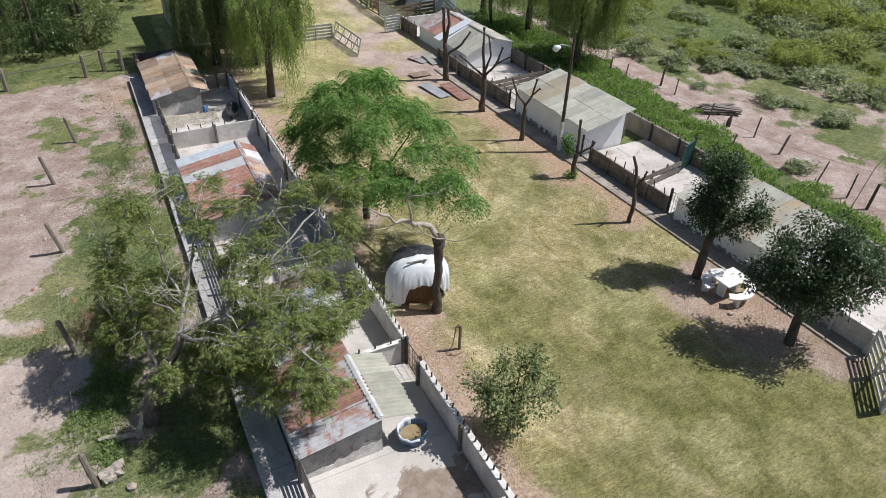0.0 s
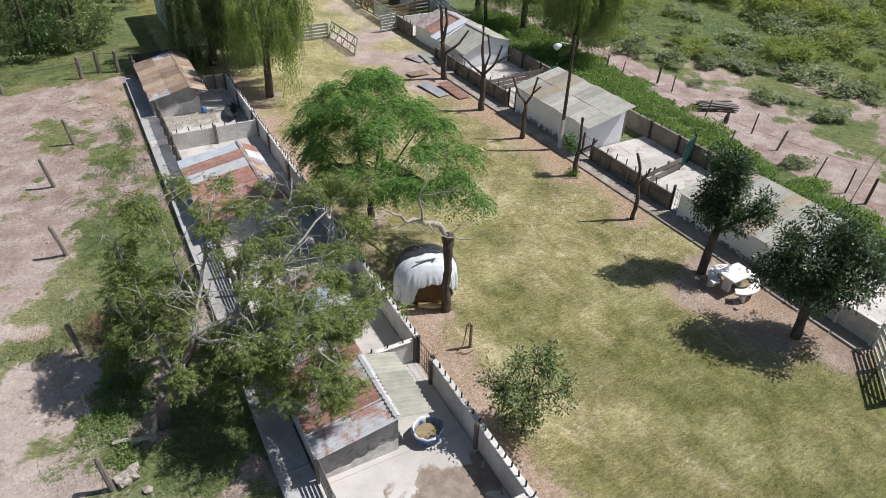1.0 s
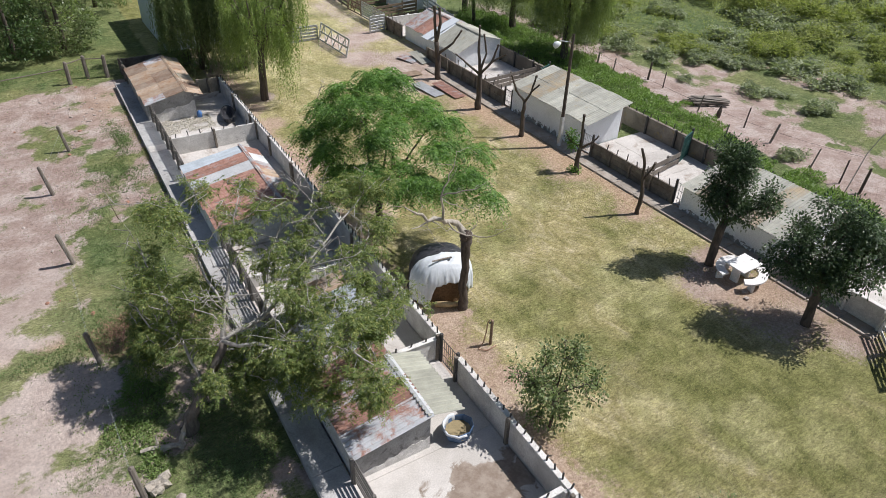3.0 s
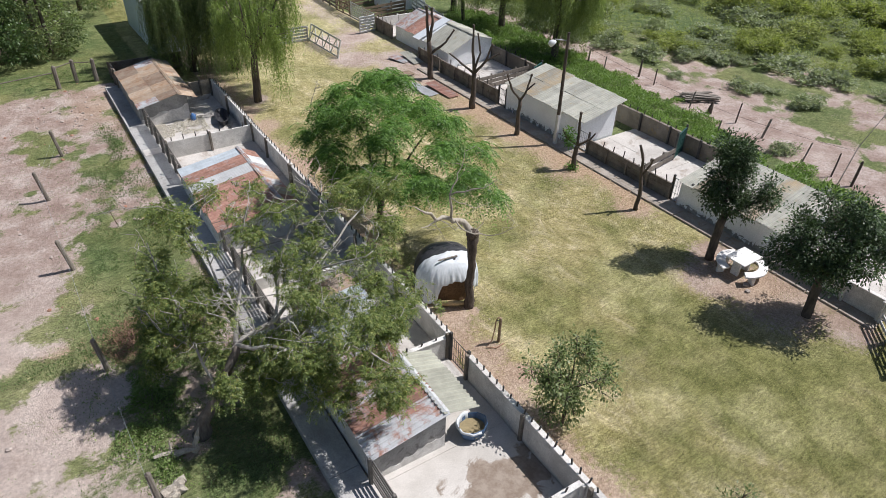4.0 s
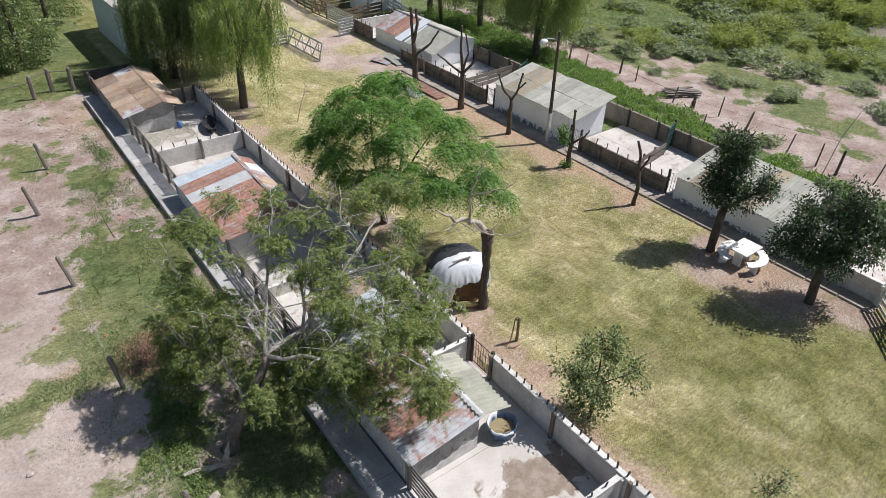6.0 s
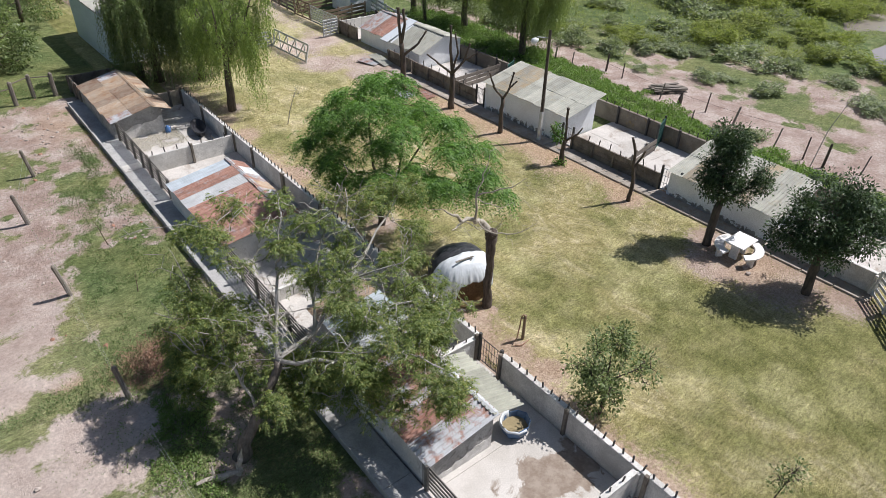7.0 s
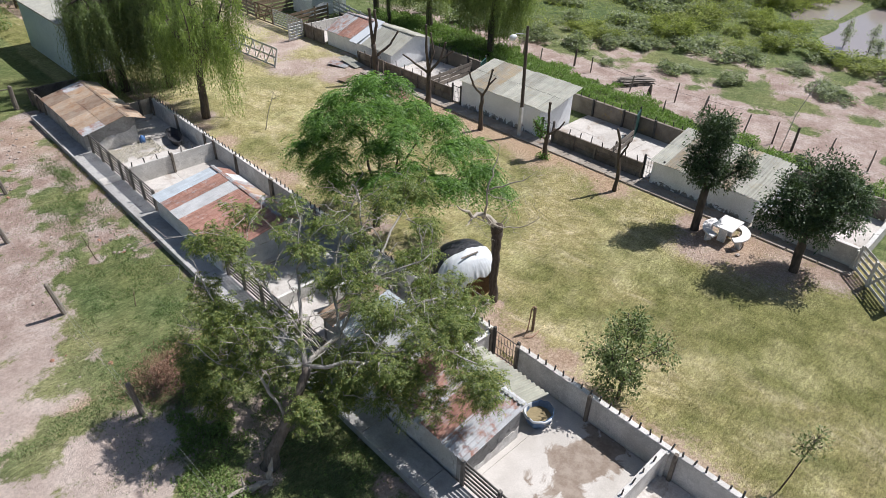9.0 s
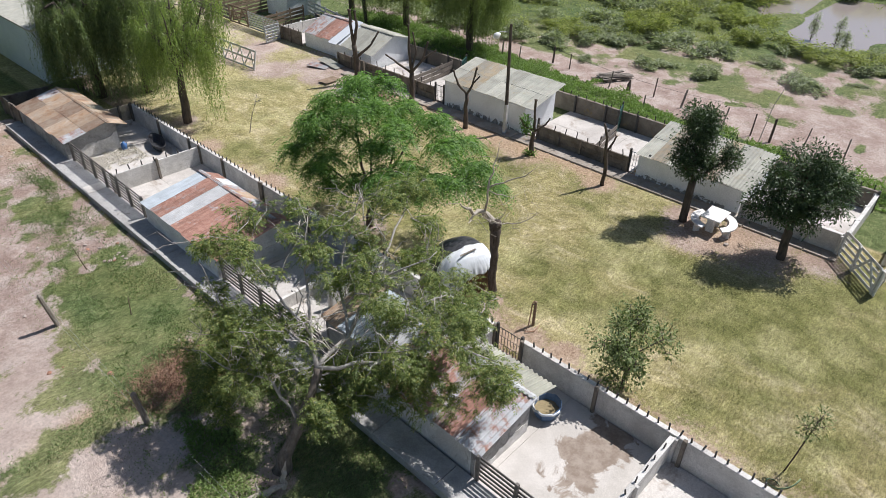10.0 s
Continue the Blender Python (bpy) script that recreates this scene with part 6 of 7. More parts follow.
hay = thing("hay_stack", pose(6.12, 17.2, 0, 0, 0, -22), "round hay bale covered with black and white plastic sheets", "hay bale")
bale = bmesh.new()
hay_rng = random.Random(3)
rings = []
for k in range(15):
    ring = []
    for i in range(40):
        a = 2 * math.pi * i / 40
        x, y, z = heap_point(np.array(a), np.array(1.24 * k / 14 + 0.02))
        w = (0.95 + hay_rng.uniform(-0.02, 0.02)) * (1 - 0.10 * max(0, 0.45 - z))
        ring.append(bale.verts.new((x * w, y * w, max(z - 0.06, 0.0))))
    rings.append(ring)
for a, b in zip(rings, rings[1:]):
    for i in range(40):
        bale.faces.new((a[i], b[i], b[(i + 1) % 40], a[(i + 1) % 40]))
bale.faces.new(rings[0]), bale.faces.new(rings[-1][::-1])
part("bale", bale, M_STRAW, hay, "brown weathered hay", smooth=True)
cover("black_cover", M_BLACK, hay, 0, 360, [(0, 0.0), (360, 0.0)], [(0, 0.85), (60, 1.0), (120, 1.1), (180, 1.25), (228, 1.24), (242, 0.66), (320, 0.62), (360, 0.85)], 0.02, 3, "black plastic sheet", 0.05)
cover("white_cover", M_TARP, hay, 195, 368, [(195, 0.72), (200, 0.42), (212, 0.22), (230, 0.13), (270, 0.06), (315, 0.09), (340, 0.22), (368, 0.55)],
      [(195, 0.9), (201, 1.2), (210, 1.25), (238, 1.2), (247, 0.98), (254, 0.84), (300, 0.80), (318, 0.98), (345, 1.06), (368, 0.9)], 0.05, 8, "white tarpaulin", 0.075)
part("batten", boxed(-0.38, 0.38, -0.03, 0.03, 0, 0.025), M_POST, hay, m=pose(-0.05, -0.6, 1.72, 9, 0, 14))
solid("split_log", tube(bmesh.new(), [(0, 0, 0.12), (0.4, -0.25, 0.14), (0.85, -0.45, 0.10)], [0.10, 0.14, 0.05], 7, 0.2, random.Random(4)), M_DRYWOOD, pose(5.35, 16.25, 0), "splintered pale log on the ground by the hay", "log", smooth=True)

# ---- water post with hose ----
pump = thing("standpipe", pose(5.98, 13.62, 0), "rusty water standpipe with looped hose on the lawn", "standpipe")
part("pipe", rod((0, 0, -0.05), (0, 0, 1.05), 0.055, 8), M_BOARD, pump)
part("tap", rod((0, 0, 0.95), (-0.12, 0.02, 0.98), 0.025), M_STEEL, pump)
part("hose", tube(bmesh.new(), [(-0.02, 0.0, 1.05), (-0.08, 0.02, 1.12), (-0.16, 0.03, 1.02), (-0.2, 0.03, 0.6), (-0.3, 0.0, 0.2), (-0.55, -0.05, 0.04), (-0.3, -0.25, 0.03), (0.1, -0.2, 0.03)], 0.022, 6), M_BRUSH, pump, smooth=True)
hose = solid("garden_hose", tube(bmesh.new(), [(math.cos(a) * 0.45 + 0.25 * a, math.sin(a) * 0.35, 0.025) for a in [i * 0.35 for i in range(14)]], 0.018, 6), M_HOSE, pose(4.75, 4.7, 0.0), "green garden hose lying coiled on the grass", "hose", smooth=True)

# ---- feed tub ----
tub = thing("feed_tub", pose(2.88, 10.9, 0.06), "cut-down blue plastic drum with wet feed", "tub")
bm = bmesh.new()
rings = []
for r, z in ((0.38, 0.0), (0.45, 0.14), (0.48, 0.34), (0.46, 0.39), (0.445, 0.36), (0.41, 0.10), (0.0, 0.09)):
    rings.append([bm.verts.new((r * math.cos(2 * math.pi * k / 9) * (1 + 0.06 * math.sin(3 * k)), r * math.sin(2 * math.pi * k / 9) * 0.92, z + (0.07 * math.cos(k * 0.7 + 1) if z > 0.2 else 0))) for k in range(9)])
for a, b in zip(rings, rings[1:]):
    for k in range(9):
        bm.faces.new((a[k], a[(k + 1) % 9], b[(k + 1) % 9], b[k]))
part("drum", bm, M_NAVY, tub)
lin = bmesh.new()
tube(lin, [(0, 0, 0.11), (0, 0, 0.16)], [0.38, 0.41], 12)
part("feed", lin, M_FEED, tub, "wet brown feed")
torn, lip = bmesh.new(), []
for r, z in ((0.395, 0.12), (0.43, 0.36), (0.475, 0.43), (0.515, 0.36)):
    lip.append([torn.verts.new((r * math.cos(radians(75 + 15 * k)), r * 0.93 * math.sin(radians(75 + 15 * k)), z + 0.03 * math.sin(2.3 * k + 9 * r))) for k in range(14)])
for a, b in zip(lip, lip[1:]):
    for k in range(13):
        torn.faces.new((a[k], a[k + 1], b[k + 1], b[k]))
part("lining", torn, M_TUBIN, tub, "white torn lining", smooth=True).modifiers.new("thickness", "SOLIDIFY").thickness = 0.008
trough = thing("water_trough", west(3.3, 36.19, 0.06, 78), "black oval plastic trough by the wall", "trough")
bm = bmesh.new()
rings = []
for r, z in ((0.55, 0.0), (0.62, 0.03), (0.80, 0.34), (0.86, 0.36), (0.86, 0.39), (0.78, 0.38), (0.58, 0.08), (0.02, 0.07)):
    rings.append([bm.verts.new((r * math.cos(2 * math.pi * k / 18) * 1.2, r * math.sin(2 * math.pi * k / 18) * 0.44, z)) for k in range(18)])
for a, b in zip(rings, rings[1:]):
    for k in range(18):
        bm.faces.new((a[k], a[(k + 1) % 18], b[(k + 1) % 18], b[k]))
bm.faces.new(rings[0][::-1]), bm.faces.new(rings[-1])
part("basin", bm, M_BLACK, trough)

jug = thing("water_jug", west(1.95, 37.1, 0.06), "small blue plastic jug by the old shed", "jug")
part("body", tube(bmesh.new(), [(0, 0, 0), (0, 0, 0.02), (0, 0, 0.3), (0, 0, 0.38), (0, 0, 0.42)], [0.12, 0.14, 0.14, 0.07, 0.05], 12), M_JUG, jug, smooth=True)
part("handle", tube(bmesh.new(), [(0.05, 0, 0.38), (0.15, 0, 0.38), (0.16, 0, 0.25), (0.12, 0, 0.2)], 0.015, 6), M_JUG, jug, smooth=True)

# ---- utility pole ----
pole = thing("street_lamp", pose(18.2, 24.45, 0), "tall timber pole with white lamp and concrete foot", "lamp post")
part("foot", boxed(-0.095, 0.095, -0.095, 0.095, 0, 1.7, 0.02), M_SHEDWALL, pole, "whitewashed concrete foot")
part("pole", rod((0.0, 0.0, 1.65), (0.25, 0.3, 5.9), 0.10, 8, 0.075), M_BARK, pole, "dark timber pole")
part("arm", rod((0.23, 0.28, 5.5), (-0.45, 0.5, 5.62), 0.025), M_LIGHTSTEEL, pole)
lampb = bmesh.new()
tube(lampb, [(-0.4, 0.48, 5.5), (-0.5, 0.5, 5.48), (-0.62, 0.55, 5.42), (-0.72, 0.58, 5.34)], [0.06, 0.13, 0.17, 0.12], 10)
part("lamp_head", lampb, M_LAMP, pole, "white lamp head", smooth=True)
wire = solid("cable", tube(bmesh.new(), [(0.25 + 9.5 * t, 0.3 - 11 * t, 5.7 - 4.0 * t - 2.4 * t * (1 - t)) for t in [i / 12 for i in range(13)]], 0.006, 4), M_RUBBER, pose(18.2, 24.45, 0), "thin slack black cable from the pole", "cable")


# ---- loose posts, wires, logs ----
def fence_post(x, y, h, r, tx, ty, mat, group, label="weathered timber fence post with split top", seed=1):
    rng = random.Random(seed)
    bm = tube(bmesh.new(), [(0, 0, -0.15), (0, 0, h * 0.5), (0.01, 0.01, h - 0.05), (0.03, 0.0, h)], [r * 1.1, r, r * 0.95, r * 0.5], 8, 0.12, rng)
    return solid("fence_post", bm, mat, pose(x, y, 0, tx, ty), label, "post", group)


WESTERN = ((-5.55, 19.22, 1.45, 2, -6), (-5.55, 25.6, 1.5, 3, -9), (-5.6, 31.7, 1.5, 0, -8), (-4.4, 36.1, 1.45, 2, -7), (-5.41, 13.37, 1.35, 0, -3), (-5.2, 8.5, 1.4, 2, -6))
for i, (x, y, h, tx, ty) in enumerate(WESTERN):
    fence_post(x, y, h, 0.085, tx, ty, M_POST, "posts west of the walkway", seed=i)
for (x0, y0, *_), (x1, y1, *_) in zip(sorted(WESTERN, key=lambda p: p[1]), sorted(WESTERN, key=lambda p: p[1])[1:]):
    for z in (0.6, 1.1):
        solid("fence_wire", rod((x0 - 0.12, y0, z), (x1 - 0.12, y1, z), 0.003, 4), M_LIGHTSTEEL, Matrix(), "thin wire strung between weathered posts", "wire", "wires west of the walkway")
EASTERN = ((30.2, 29.4, 1.3, 0, 4), (29.9, 27.8, 1.2, 0, 2), (29.4, 21.1, 1.35, 0, 6), (28.9, 19.0, 1.3, 3, 16), (28.0, 16.0, 1.3, 3, 14), (27.9, 14.3, 1.45, 0, 5), (27.8, 13.2, 1.5, 0, 8), (28.6, 11.6, 1.2, 3, 18), (29.0, 31.5, 1.1, 0, 5), (28.9, 33.0, 1.1, 2, 3), (28.8, 24.0, 1.2, 3, 10), (28.4, 9.5, 1.3, 0, 5), (28.3, 7.0, 1.3, 2, 6), (27.0, 20.6, 1.0, 0, 8))
for i, (x, y, h, tx, ty) in enumerate(EASTERN):
    fence_post(x, y, h * 0.9, 0.04 if i % 3 else 0.065, tx, ty, M_BARK if i in (0, 1, 2, 5, 6) else M_POST, "posts along the sandy track", "dark leaning fence post along the sandy track", 20 + i)
for i, (x, y) in enumerate(((-3.1, 45.9), (-2.0, 46.6), (-0.9, 46.2), (-7.5, 45.2), (-12, 44.8))):
    fence_post(x, y, 1.4, 0.12, 0, 0, M_POST, "posts at the woodland edge", "thick grey timber fence post at the woodland edge", 50 + i)
for i, ((x0, y0), (x1, y1), z) in enumerate((((-12, 44.8), (-7.5, 45.2), 1.0), ((-7.5, 45.2), (-3.1, 45.9), 1.0), ((-3.1, 45.9), (-2.0, 46.6), 1.25), ((-2.0, 46.6), (-0.9, 46.2), 1.2))):
    solid("fence_rail", rod((x0, y0, z), (x1, y1, z), 0.032, 6), M_POST, Matrix(), "grey timber rail between thick posts", "rail", "rails at the woodland edge")
for z in (0.55, 1.0):
    for (x0, y0, *_), (x1, y1, *_) in zip(sorted(EASTERN[:12], key=lambda p: p[1]), sorted(EASTERN[:12], key=lambda p: p[1])[1:]):
        solid("fence_wire", rod((x0, y0, z), (x1, y1, z), 0.0016, 4), M_POST, Matrix(), "thin wire strung between leaning posts", "wire", "wires along the track")
for i, (x, y, h, lx, ly) in enumerate(((-3.55, 24.3, 0.8, 0.05, 0.05), (-3.45, 28.1, 1.3, -0.12, 0.05))):
    tree("bare_sapling_tree", "thin bare sapling in a patch of dust", (x, y, 0), [(0, 0, -0.02, 0.02), (lx, ly, h * 0.5, 0.014), (lx * 2, ly, h, 0.006)], [[(lx, ly, h * 0.5, 0.008), (lx + 0.15, ly + 0.1, h * 0.8, 0.003)]], [], "none", M_LEAF_BUSH, M_BOARD, 500 + i)
for i, (x, y, h) in enumerate(((9.2, 30.5, 2.2), (8.2, 34.4, 2.0), (27.2, 13.6, 4.2))):
    tree("bare_sapling_tree", "thin leaning sapling with few leaves", (x, y, 0), [(0, 0, -0.02, 0.028), (0.15 + 0.1 * i, -0.1, h * 0.5, 0.018), (0.5 * i + 0.1, -0.25 * i, h, 0.006)], [], [(0.5 * i + 0.1, -0.25 * i, h * 0.9, 0.35, 0.35, 0.4)], "broad", M_LEAF_BUSH, M_BARK_PALE, 510 + i, 14, 0.9, (0.07, 0.03), 4, 0.06)

logs = random.Random(8)
for i, (pts, rad) in enumerate(((((-5.2, 14.88, 0.10), (-4.6, 14.72, 0.14), (-4.1, 14.45, 0.2)), (0.04, 0.075, 0.09, 0.03)), (((-4.2, 14.55, 0.08), (-3.95, 14.5, 0.5), (-3.9, 14.65, 0.8)), (0.10, 0.085, 0.06, 0.015)), (((-4.75, 14.85, 0.1), (-4.7, 14.95, 0.45)), (0.05, 0.035, 0.012)), (((-5.32, 13.52, 0.12), (-4.66, 13.74, 0.13)), (0.11, 0.13)), (((-5.22, 13.3, 0.12), (-4.75, 13.5, 0.14)), (0.10, 0.12)))):
    solid("dead_log", tube(bmesh.new(), bend(pts[0], pts[-1], np.random.RandomState(i), 0.0, 6, 0.05), list(np.interp(np.linspace(0, 1, 7), np.linspace(0, 1, len(rad)), rad)), 7, 0.38, logs), M_DEAD, Matrix(), "bleached dead log lying under the tree", "log", "logs under the tree")
for i in range(12):
    a = logs.uniform(-7, 7)
    solid("old_plank", boxed(-1.1, 1.1, -0.09, 0.09, -0.02, 0.02), M_POST, pose(30.3 + logs.uniform(-0.25, 0.25), 24.6 + (i % 4) * 0.24 - 0.4, 0.14 + 0.10 * (i // 4), logs.uniform(-5, 5), logs.uniform(-4, 4), -32 + a * 2), "grey weathered plank in a loose stack", "plank", "stacked old planks by the track")
for i in range(3):
    solid("stack_bearer", boxed(-0.06, 0.06, -0.5, 0.5, 0, 0.12), M_POST, pose(29.7 + 0.55 * i, 24.95 - 0.35 * i, 0, 0, 0, -32), "short timber under the plank stack", "timber", "bearers under the planks")
solid("stump", tube(bmesh.new(), [(0, 0, -0.05), (0, 0, 0.4), (0.1, 0, 0.7)], [0.14, 0.11, 0.05], 8, 0.2, logs), M_BARK, pose(29.2, 22.8, 0), "dark broken stump beside the track", "stump")

# roofing sheets dropped by the yard
for mat, x, y, turn, ln, tilt, label in ((M_RUST, 16.8, 32.6, 4, 2.6, 3, "rusty corrugated sheet lying on the ground"), (M_GALV, 15.8, 33.4, 8, 2.4, 2, "grey corrugated sheet lying on the ground"), (M_FIBRE, 18.1, 38.9, 0, 2.0, 7, "grey sheet leaning on rubble"), (M_RUSTY, 17.6, 39.4, 20, 1.5, 3, "rusty sheet lying on the ground"), (M_BOARD, 17.2, 37.2, 95, 1.4, 3, "weathered board lying on the ground")):
    ob = new("loose_sheet", sheet_mesh(0.8, ln, mat, 0.11))
    ob.matrix_basis = pose(x, y, 0.05, tilt, 0, turn)
    tagged(ob, label, "metal sheet", "sheets by the yard")


# ---- stones ----
def stone_mesh(seed, material):
    rng = random.Random(seed)
    bm = bmesh.new()
    bmesh.ops.create_icosphere(bm, subdivisions=1, radius=1)
    for v in bm.verts:
        v.co *= rng.uniform(0.7, 1.15)
        v.co.z *= 0.6
    return mesh_of("stone", bm, material)


ST = [stone_mesh(i, m) for i, m in enumerate((M_STONE, M_STONE, M_BRICK, M_STONE))]
rs = random.Random(12)
for i in range(150):
    k = rs.random()
    if k < 0.45:
        x, y = rs.gauss(-2.6, 1.3), rs.gauss(40.6, 2.2)
    elif k < 0.6:
        x, y = rs.uniform(-3.0, -1.7), rs.uniform(27.5, 30.5)
    else:
        x, y = rs.uniform(-12, -4), rs.uniform(12, 44)
    if x > -1.6:
        continue
    ob = new("stone", ST[rs.randrange(4)])
    s = rs.uniform(0.03, 0.10)
    ob.matrix_basis = pose(x, y, s * 0.15, rs.uniform(-20, 20), rs.uniform(-20, 20), rs.uniform(0, 360)) @ Matrix.Diagonal((s * rs.uniform(0.9, 1.5), s, s, 1))
    tagged(ob, "rough pale stone or brick lump on bare dust", "stone", "stones on the dust")
for i in range(22):
    ob = new("stone", ST[rs.randrange(4)])
    s = rs.uniform(0.08, 0.22)
    ob.matrix_basis = west(rs.uniform(2.0, 3.9), rs.uniform(18.2, 19.2), 0.08, rs.uniform(0, 360)) @ Matrix.Diagonal((s, s, s, 1))
    tagged(ob, "broken pale rubble heaped on the pen floor", "rubble", "rubble in the pen")
for x, y, s in ((16.2, 11.0, 0.16), (15.9, 10.7, 0.12), (-4.6, 12.9, 0.15)):
    ob = new("stone", ST[0])
    ob.matrix_basis = pose(x, y, 0.03) @ Matrix.Diagonal((s, s, s, 1))
    tagged(ob, "rounded pale stone on the ground", "stone")


# ---- scrub, weeds and grass ----
def shrub_mesh(seed, r, h, n, mat, size, upright=0.4, lobes=9):
    """A mounded bush of several lobes, each a skin of small leaves over a dark inside."""
    rng = np.random.RandomState(seed)
    cl = []
    for _ in range(lobes):
        a, q = rng.uniform(0, 2 * math.pi), rng.uniform(0.0, 0.75) ** 0.7
        s = rng.uniform(0.28, 0.46)
        cl.append((q * r * math.cos(a), q * r * math.sin(a), h * (0.62 - 0.35 * q) * rng.uniform(0.7, 1.25), r * s, r * s, h * s * 0.85))
    tip, _, out = tips_in(tufts(cl, 7, 0.17, 0.8, seed), n, rng, 0.45)
    tip[:, 2] = np.maximum(tip[:, 2], 0.03)
    B, W = sprays(tip, out, rng, 6, 0.06)
    W[:, 2] += upright
    return leaves_mesh("shrub", B, W, size[0] * rng.uniform(0.6, 1.2, len(B)), size[1], mat, rng)


GREYS = [shrub_mesh(600 + i, 1.0, 0.8, 230, M_SCRUB_GREY, (0.13, 0.085)) for i in range(5)]
GREENS = [shrub_mesh(610 + i, 1.0, 1.4, 285, M_SCRUB_GREEN, (0.17, 0.042), 0.35) for i in range(5)]


def shrub_place(rb):
    """A free place in the scrub, thicker away from the track, and what grows there."""
    while True:
        x, y = rb.uniform(32, 84), rb.uniform(8, 64)
        deep = x + 0.5 * y - 50.5 + rb.gauss(0, 1.2)
        if x < 32 or deep < -5 or (deep < 0 and rb.random() > 0.10) or any(((x - cx) / (rx * 1.15)) ** 2 + ((y - cy) / (ry * 1.15)) ** 2 < 1 for cx, cy, rx, ry, _ in POND):
            continue
        thick = float(fbm(np.array([x + 13.0]), np.array([y + 4.0]), 5.0, 3)[0])
        if rb.random() > min(1, 0.3 + 3.4 * max(0, thick - 0.36)) * (1.0 if deep < 8 else 0.4):
            continue
        green = rb.random() < min(0.62, 0.12 + deep / 20 + 1.5 * (thick - 0.5))
        s = rb.uniform(0.45, 1.5) * (1.0 + max(0, deep) / 45)
        m = pose(x, y, 0, 0, 0, rb.uniform(0, 360)) @ Matrix.Diagonal((s * rb.uniform(1.1, 1.9), s * rb.uniform(1.0, 1.3), s * rb.uniform(0.5, 1.0), 1))
        return green, m, deep


rb = random.Random(31)
for _ in range(255):
    green, m, deep = shrub_place(rb)
    ob = new("shrub", rb.choice(GREENS if green else GREYS))
    ob.matrix_basis = m
    tagged(ob, "tall yellow-green scrub bush" if green else "low grey-green scrub bush", "shrub", "scrub beyond the track")
for x, y, s, k in ((34.2, 24.6, 1.0, 0), (35.3, 20.6, 1.1, 1), (28.2, 17.4, 0.8, 2), (41, 21.5, 1.2, 0), (45, 17.3, 1.1, 1), (46.5, 15.5, 0.9, 2), (34, 32.2, 1.4, 0), (36, 30.5, 1.3, 1), (33.6, 35.2, 1.5, 2)):
    ob = new("shrub", GREYS[k])
    ob.matrix_basis = pose(x, y, 0, 0, 0, x * 50) @ Matrix.Diagonal((s * 1.3, s, s * 0.9, 1))
    tagged(ob, "low grey-green scrub bush", "shrub", "scrub beyond the track")
# upright feathery bushes on the pond's rim
for x, y, h in ((51.0, 18.2, 1.9), (49.4, 16.0, 2.2), (48.6, 15.2, 1.5)):
    tree("pond_shrub", "upright pale feathery bush at the pond's edge", (x, y, -0.05), [(0, 0, -0.3, 0.04), (0.05, 0, h * 0.5, 0.025), (0, 0.05, h * 0.9, 0.01)], [],
         tufts([(0, 0, h * 0.25, 0.55, 0.55, 0.25), (0.1, 0, h * 0.5, 0.5, 0.5, 0.25), (-0.05, 0.05, h * 0.75, 0.35, 0.35, 0.22), (0, 0, h * 0.95, 0.15, 0.15, 0.15)], 5, 0.16, 0.8, int(x)), "broad", M_SCRUB_GREY, M_BARK, int(x * 7), 110, 0.2, (0.15, 0.05), 6, 0.09, group="bushes by the pond")


def thicket():
    """The scrub that nobody could count, far behind: many small bushes in one mesh."""
    rb, rng = random.Random(77), np.random.RandomState(77)
    cl = []
    for _ in range(400):
        green, m, deep = shrub_place(rb)
        if deep < 6:
            continue
        p, k = m.translation, m.to_scale()
        for _ in range(4):
            cl.append((p.x + rng.normal() * 0.5 * k.x, p.y + rng.normal() * 0.5 * k.x, rng.uniform(0.3, 0.9) * k.z, 0.42 * k.x, 0.42 * k.x, 0.4 * k.z))
    tip, _, out = tips_in(cl, 13000, rng, 0.6)
    tip[:, 2] = np.maximum(tip[:, 2], 0.05)
    B, W = sprays(tip, out, rng, 5, 0.09)
    W[:, 2] += 0.6
    me = leaves_mesh("thicket", B, W, 0.20 * rng.uniform(0.6, 1.2, len(B)), 0.062, M_SCRUB_GREEN, rng)
    tagged(new("thicket", me), "dense yellow-green scrub thicket beyond the track", "scrub", kind="stuff")


thicket()


def blades(name, label, count, where, size, mat, seed, up=0.9):
    """Tufts of blades scattered where the rule allows."""
    rng = np.random.RandomState(seed)
    P = where(rng, count)
    W = rng.normal(size=(len(P), 3)) * 0.5
    W[:, 2] = np.abs(W[:, 2]) + up
    me = leaves_mesh(name, P, W, size[0] * rng.uniform(0.5, 1.3, len(P)), size[1] * rng.uniform(0.7, 1.3, len(P)), mat, rng)
    return tagged(new(name, me), label, "plants", kind="stuff")


def verge(rng, n):
    x, y = rng.uniform(23.75, 30.5, n), rng.uniform(4, 48, n)
    vx = x - np.clip(y - 12, -8, 26) * 0.125
    h = (1.1 * np.clip(fbm(x, y, 0.7, 4) - 0.3, 0, 1) + 2.6 * np.clip(fbm(x + 5, y + 2, 1.7, 3) - 0.56, 0, 1)) * np.clip((27.0 - vx + 3.4 * (fbm(x, y, 1.4) - 0.5)) / 1.0, 0, 1)
    keep = h > 0.06
    z = rng.uniform(0.0, 1.0, n) * h * np.clip((x - 23.6) / 0.8, 0.3, 1)
    return np.stack([x, y, z], -1)[keep]


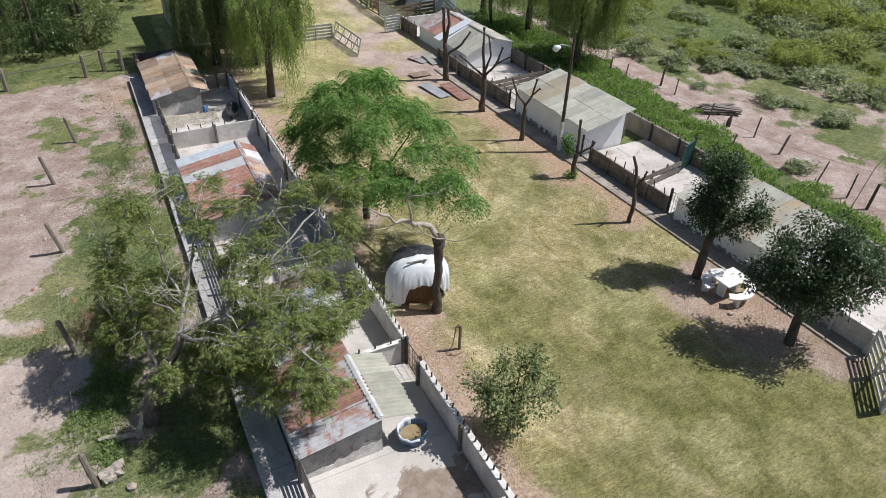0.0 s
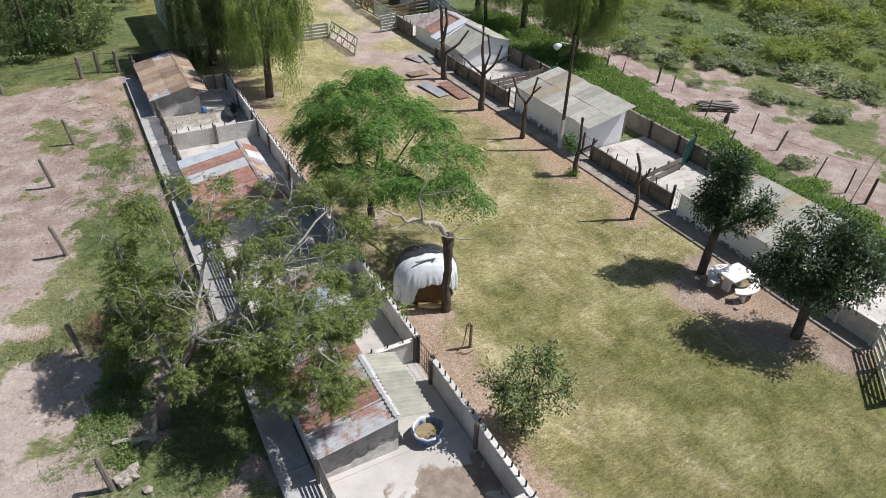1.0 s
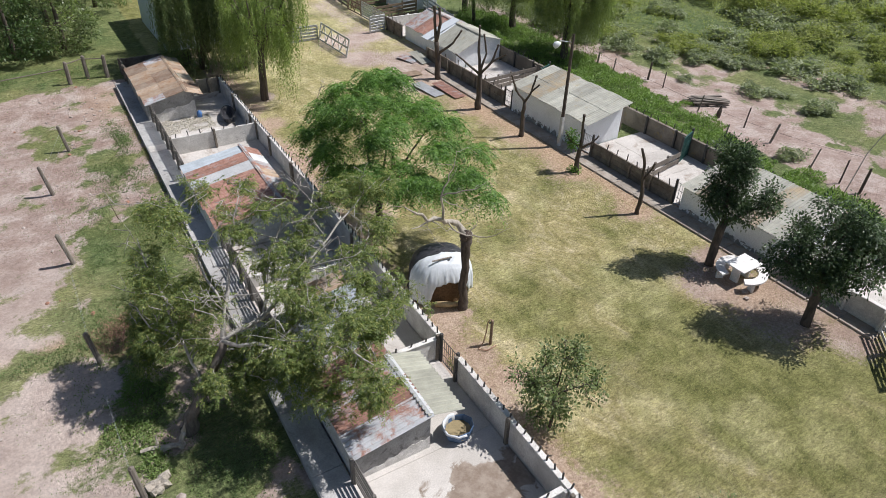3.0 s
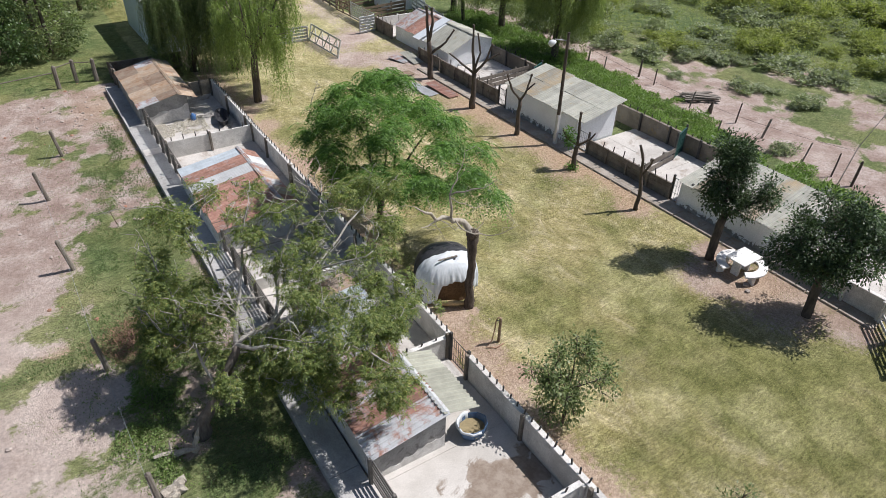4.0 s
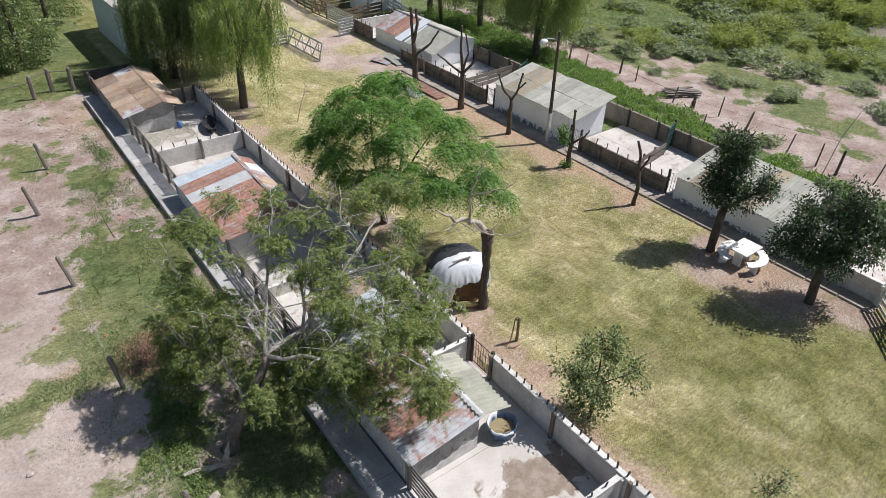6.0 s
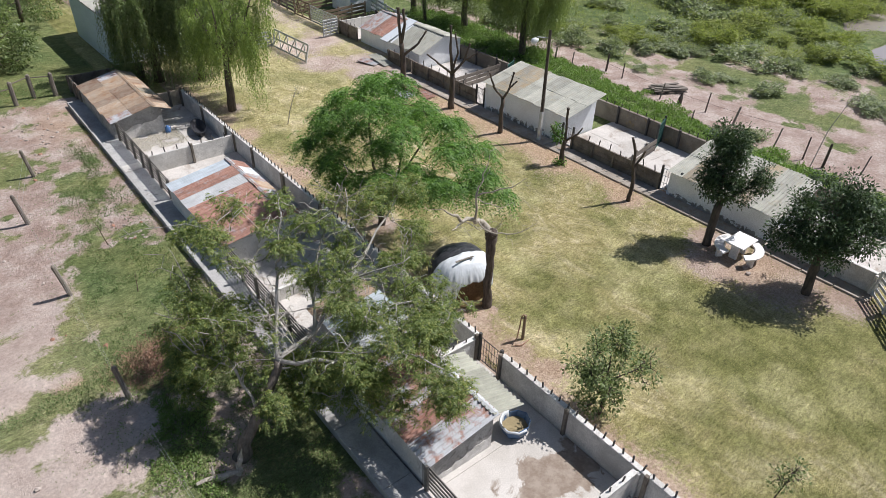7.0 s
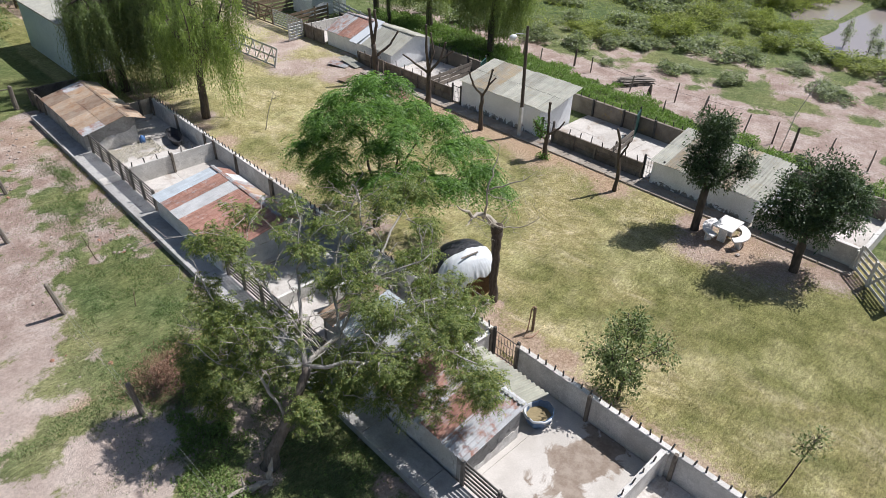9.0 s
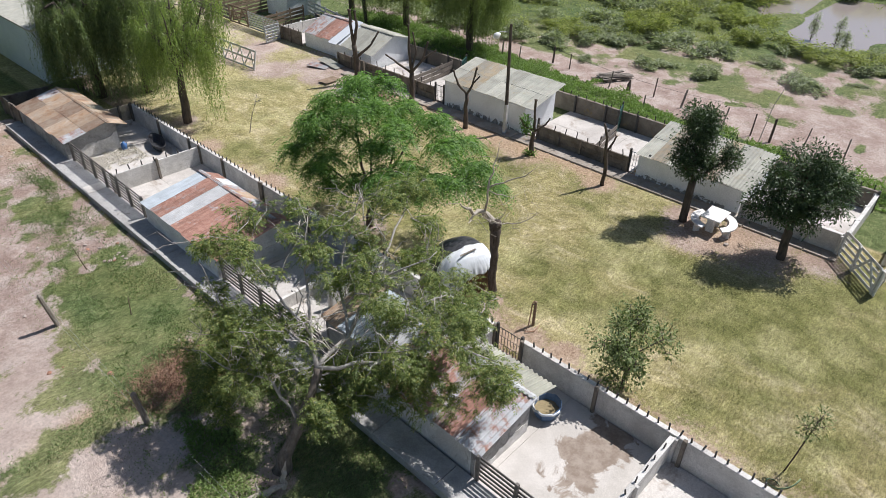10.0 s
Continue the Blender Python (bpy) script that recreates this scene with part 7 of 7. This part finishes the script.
def west_tufts(rng, n):
    c = np.array([(-3.2, 24.6, 1.2, 3.2), (-2.6, 32.5, 0.9, 1.3), (-2.0, 36.5, 0.35, 1.3), (-3.3, 15.5, 1.8, 2.2), (-2.3, 10.5, 1.2, 2.5), (-6.5, 20.3, 1.8, 0.35), (-4.5, 47.5, 4.0, 1.2), (-9, 36, 2, 3), (-4.2, 21, 1.0, 2.0)])
    k = rng.choice(len(c), n, p=np.array([6, 2, 1.2, 5, 2.5, 1, 5, 1, 2]) / 25.7)
    p = c[k, :2] + rng.normal(size=(n, 2)) * c[k, 2:]
    keep = (fbm(p[:, 0], p[:, 1], 0.9) > 0.45) & (p[:, 0] - 0.02 * (p[:, 1] - 12) < -1.6)
    return np.concatenate([p, rng.uniform(0, 0.05, (n, 1))], 1)[keep]


def wall_tufts(rng, n):
    v = rng.uniform(2, 40, n)
    u = np.where(rng.rand(n) < 0.75, 4.15 + rng.exponential(0.12, n), -1.5 - rng.exponential(0.12, n))
    keep = fbm(v, u, 1.3) > 0.5
    return np.stack([u + 0.02 * (v - 12), v, rng.uniform(0, 0.03, n)], -1)[keep]


def lawn_tufts(rng, n):
    x, y = rng.uniform(4.6, 17.8, n), 3 + 42 * rng.rand(n) ** 1.3
    keep = fbm(x, y, 1.4) > 0.47
    return np.stack([x, y, np.zeros(n)], -1)[keep]


def scrub_floor(rng, n):
    x, y = rng.uniform(32.5, 80, n), rng.uniform(4, 66, n)
    f = fbm(x + 3, y, 1.7, 4) + 0.10 * step(20, 40, y + 0.5 * (x - 33)) - 0.12 * (1 - step(0, 7, x - 33 - np.clip(30 - y, 0, 30) * 0.5))
    wet = np.max([blob(x, y, cx, cy, rx, ry, tn) for cx, cy, rx, ry, tn in POND], 0) > 0
    keep = (f > 0.55) & ~wet & (rng.rand(n) < 0.25 + 0.75 * step(38, 46, x + 0.45 * (y - 22)))
    z = rng.uniform(0, 0.35, n) * np.clip((f - 0.5) * 6, 0.1, 1.5)
    return np.stack([x, y, z], -1)[keep]


blades("scrub", "low olive-green ground cover beyond the track", 90000, scrub_floor, (0.13, 0.045), M_SCRUB_GREEN, 700, 0.3)
blades("weeds", "rank green weeds behind the back wall", 100000, verge, (0.17, 0.055), M_WEED, 701, 0.12)
blades("grass", "short green grass west of the walkway", 60000, west_tufts, (0.07, 0.024), M_TURF, 702)
blades("grass", "grass tufts along the foot of the walls", 14000, wall_tufts, (0.13, 0.02), M_GRASS, 703)
blades("grass", "short dry lawn grass", 70000, lawn_tufts, (0.05, 0.014), M_GRASS, 704)


def undergrowth(rng, n):
    c = np.array([(-4.6, 18.7, 0.6, 0.7), (-5.3, 15.8, 0.5, 0.7), (-4.4, 17.2, 0.7, 0.6), (-5.4, 17.6, 0.4, 0.7), (-3.2, 17.8, 0.7, 0.8), (-2.2, 16.6, 0.5, 0.9), (-4.9, 14.4, 0.4, 0.4), (-3.0, 13.3, 0.8, 0.5)])
    k = rng.choice(len(c), n, p=np.array([4, 3, 4, 3, 3, 2, 1.5, 1.5]) / 22)
    p = c[k, :2] + rng.normal(size=(n, 2)) * c[k, 2:]
    h = np.clip(fbm(p[:, 0], p[:, 1], 0.7, 3) - 0.3, 0, 1) * 0.42
    keep = (p[:, 0] < -1.7) & (h > 0.07)
    return np.concatenate([p, (rng.uniform(0, 1, n) * h)[:, None]], 1)[keep]


def dry_brush(rng, n):
    p = np.array([-3.9, 20.2]) + rng.normal(size=(n, 2)) * np.array([0.75, 0.6])
    return np.concatenate([p, rng.uniform(0, 0.12, (n, 1))], 1)


blades("cut_brush", "heap of dry reddish cut brush", 5000, dry_brush, (0.26, 0.016), M_BRUSH, 707, 0.1)


def pen_litter(rng, n):
    u, v = rng.uniform(-0.4, 2.4, n), 37.3 - 1.9 * rng.rand(n) ** 1.2
    keep = fbm(u, v, 0.8) > 0.38
    return np.stack([u + 0.02 * (v - 12) + 0.05, v, 0.062 + rng.uniform(0, 0.012, n)], -1)[keep]


blades("litter", "trampled grey straw litter on the pen floor", 6000, pen_litter, (0.11, 0.02), M_LITTER, 708, 0.0)


blades("undergrowth", "dense dark green weeds round the leaning tree", 12500, undergrowth, (0.085, 0.045), M_UNDER, 705, 0.2)
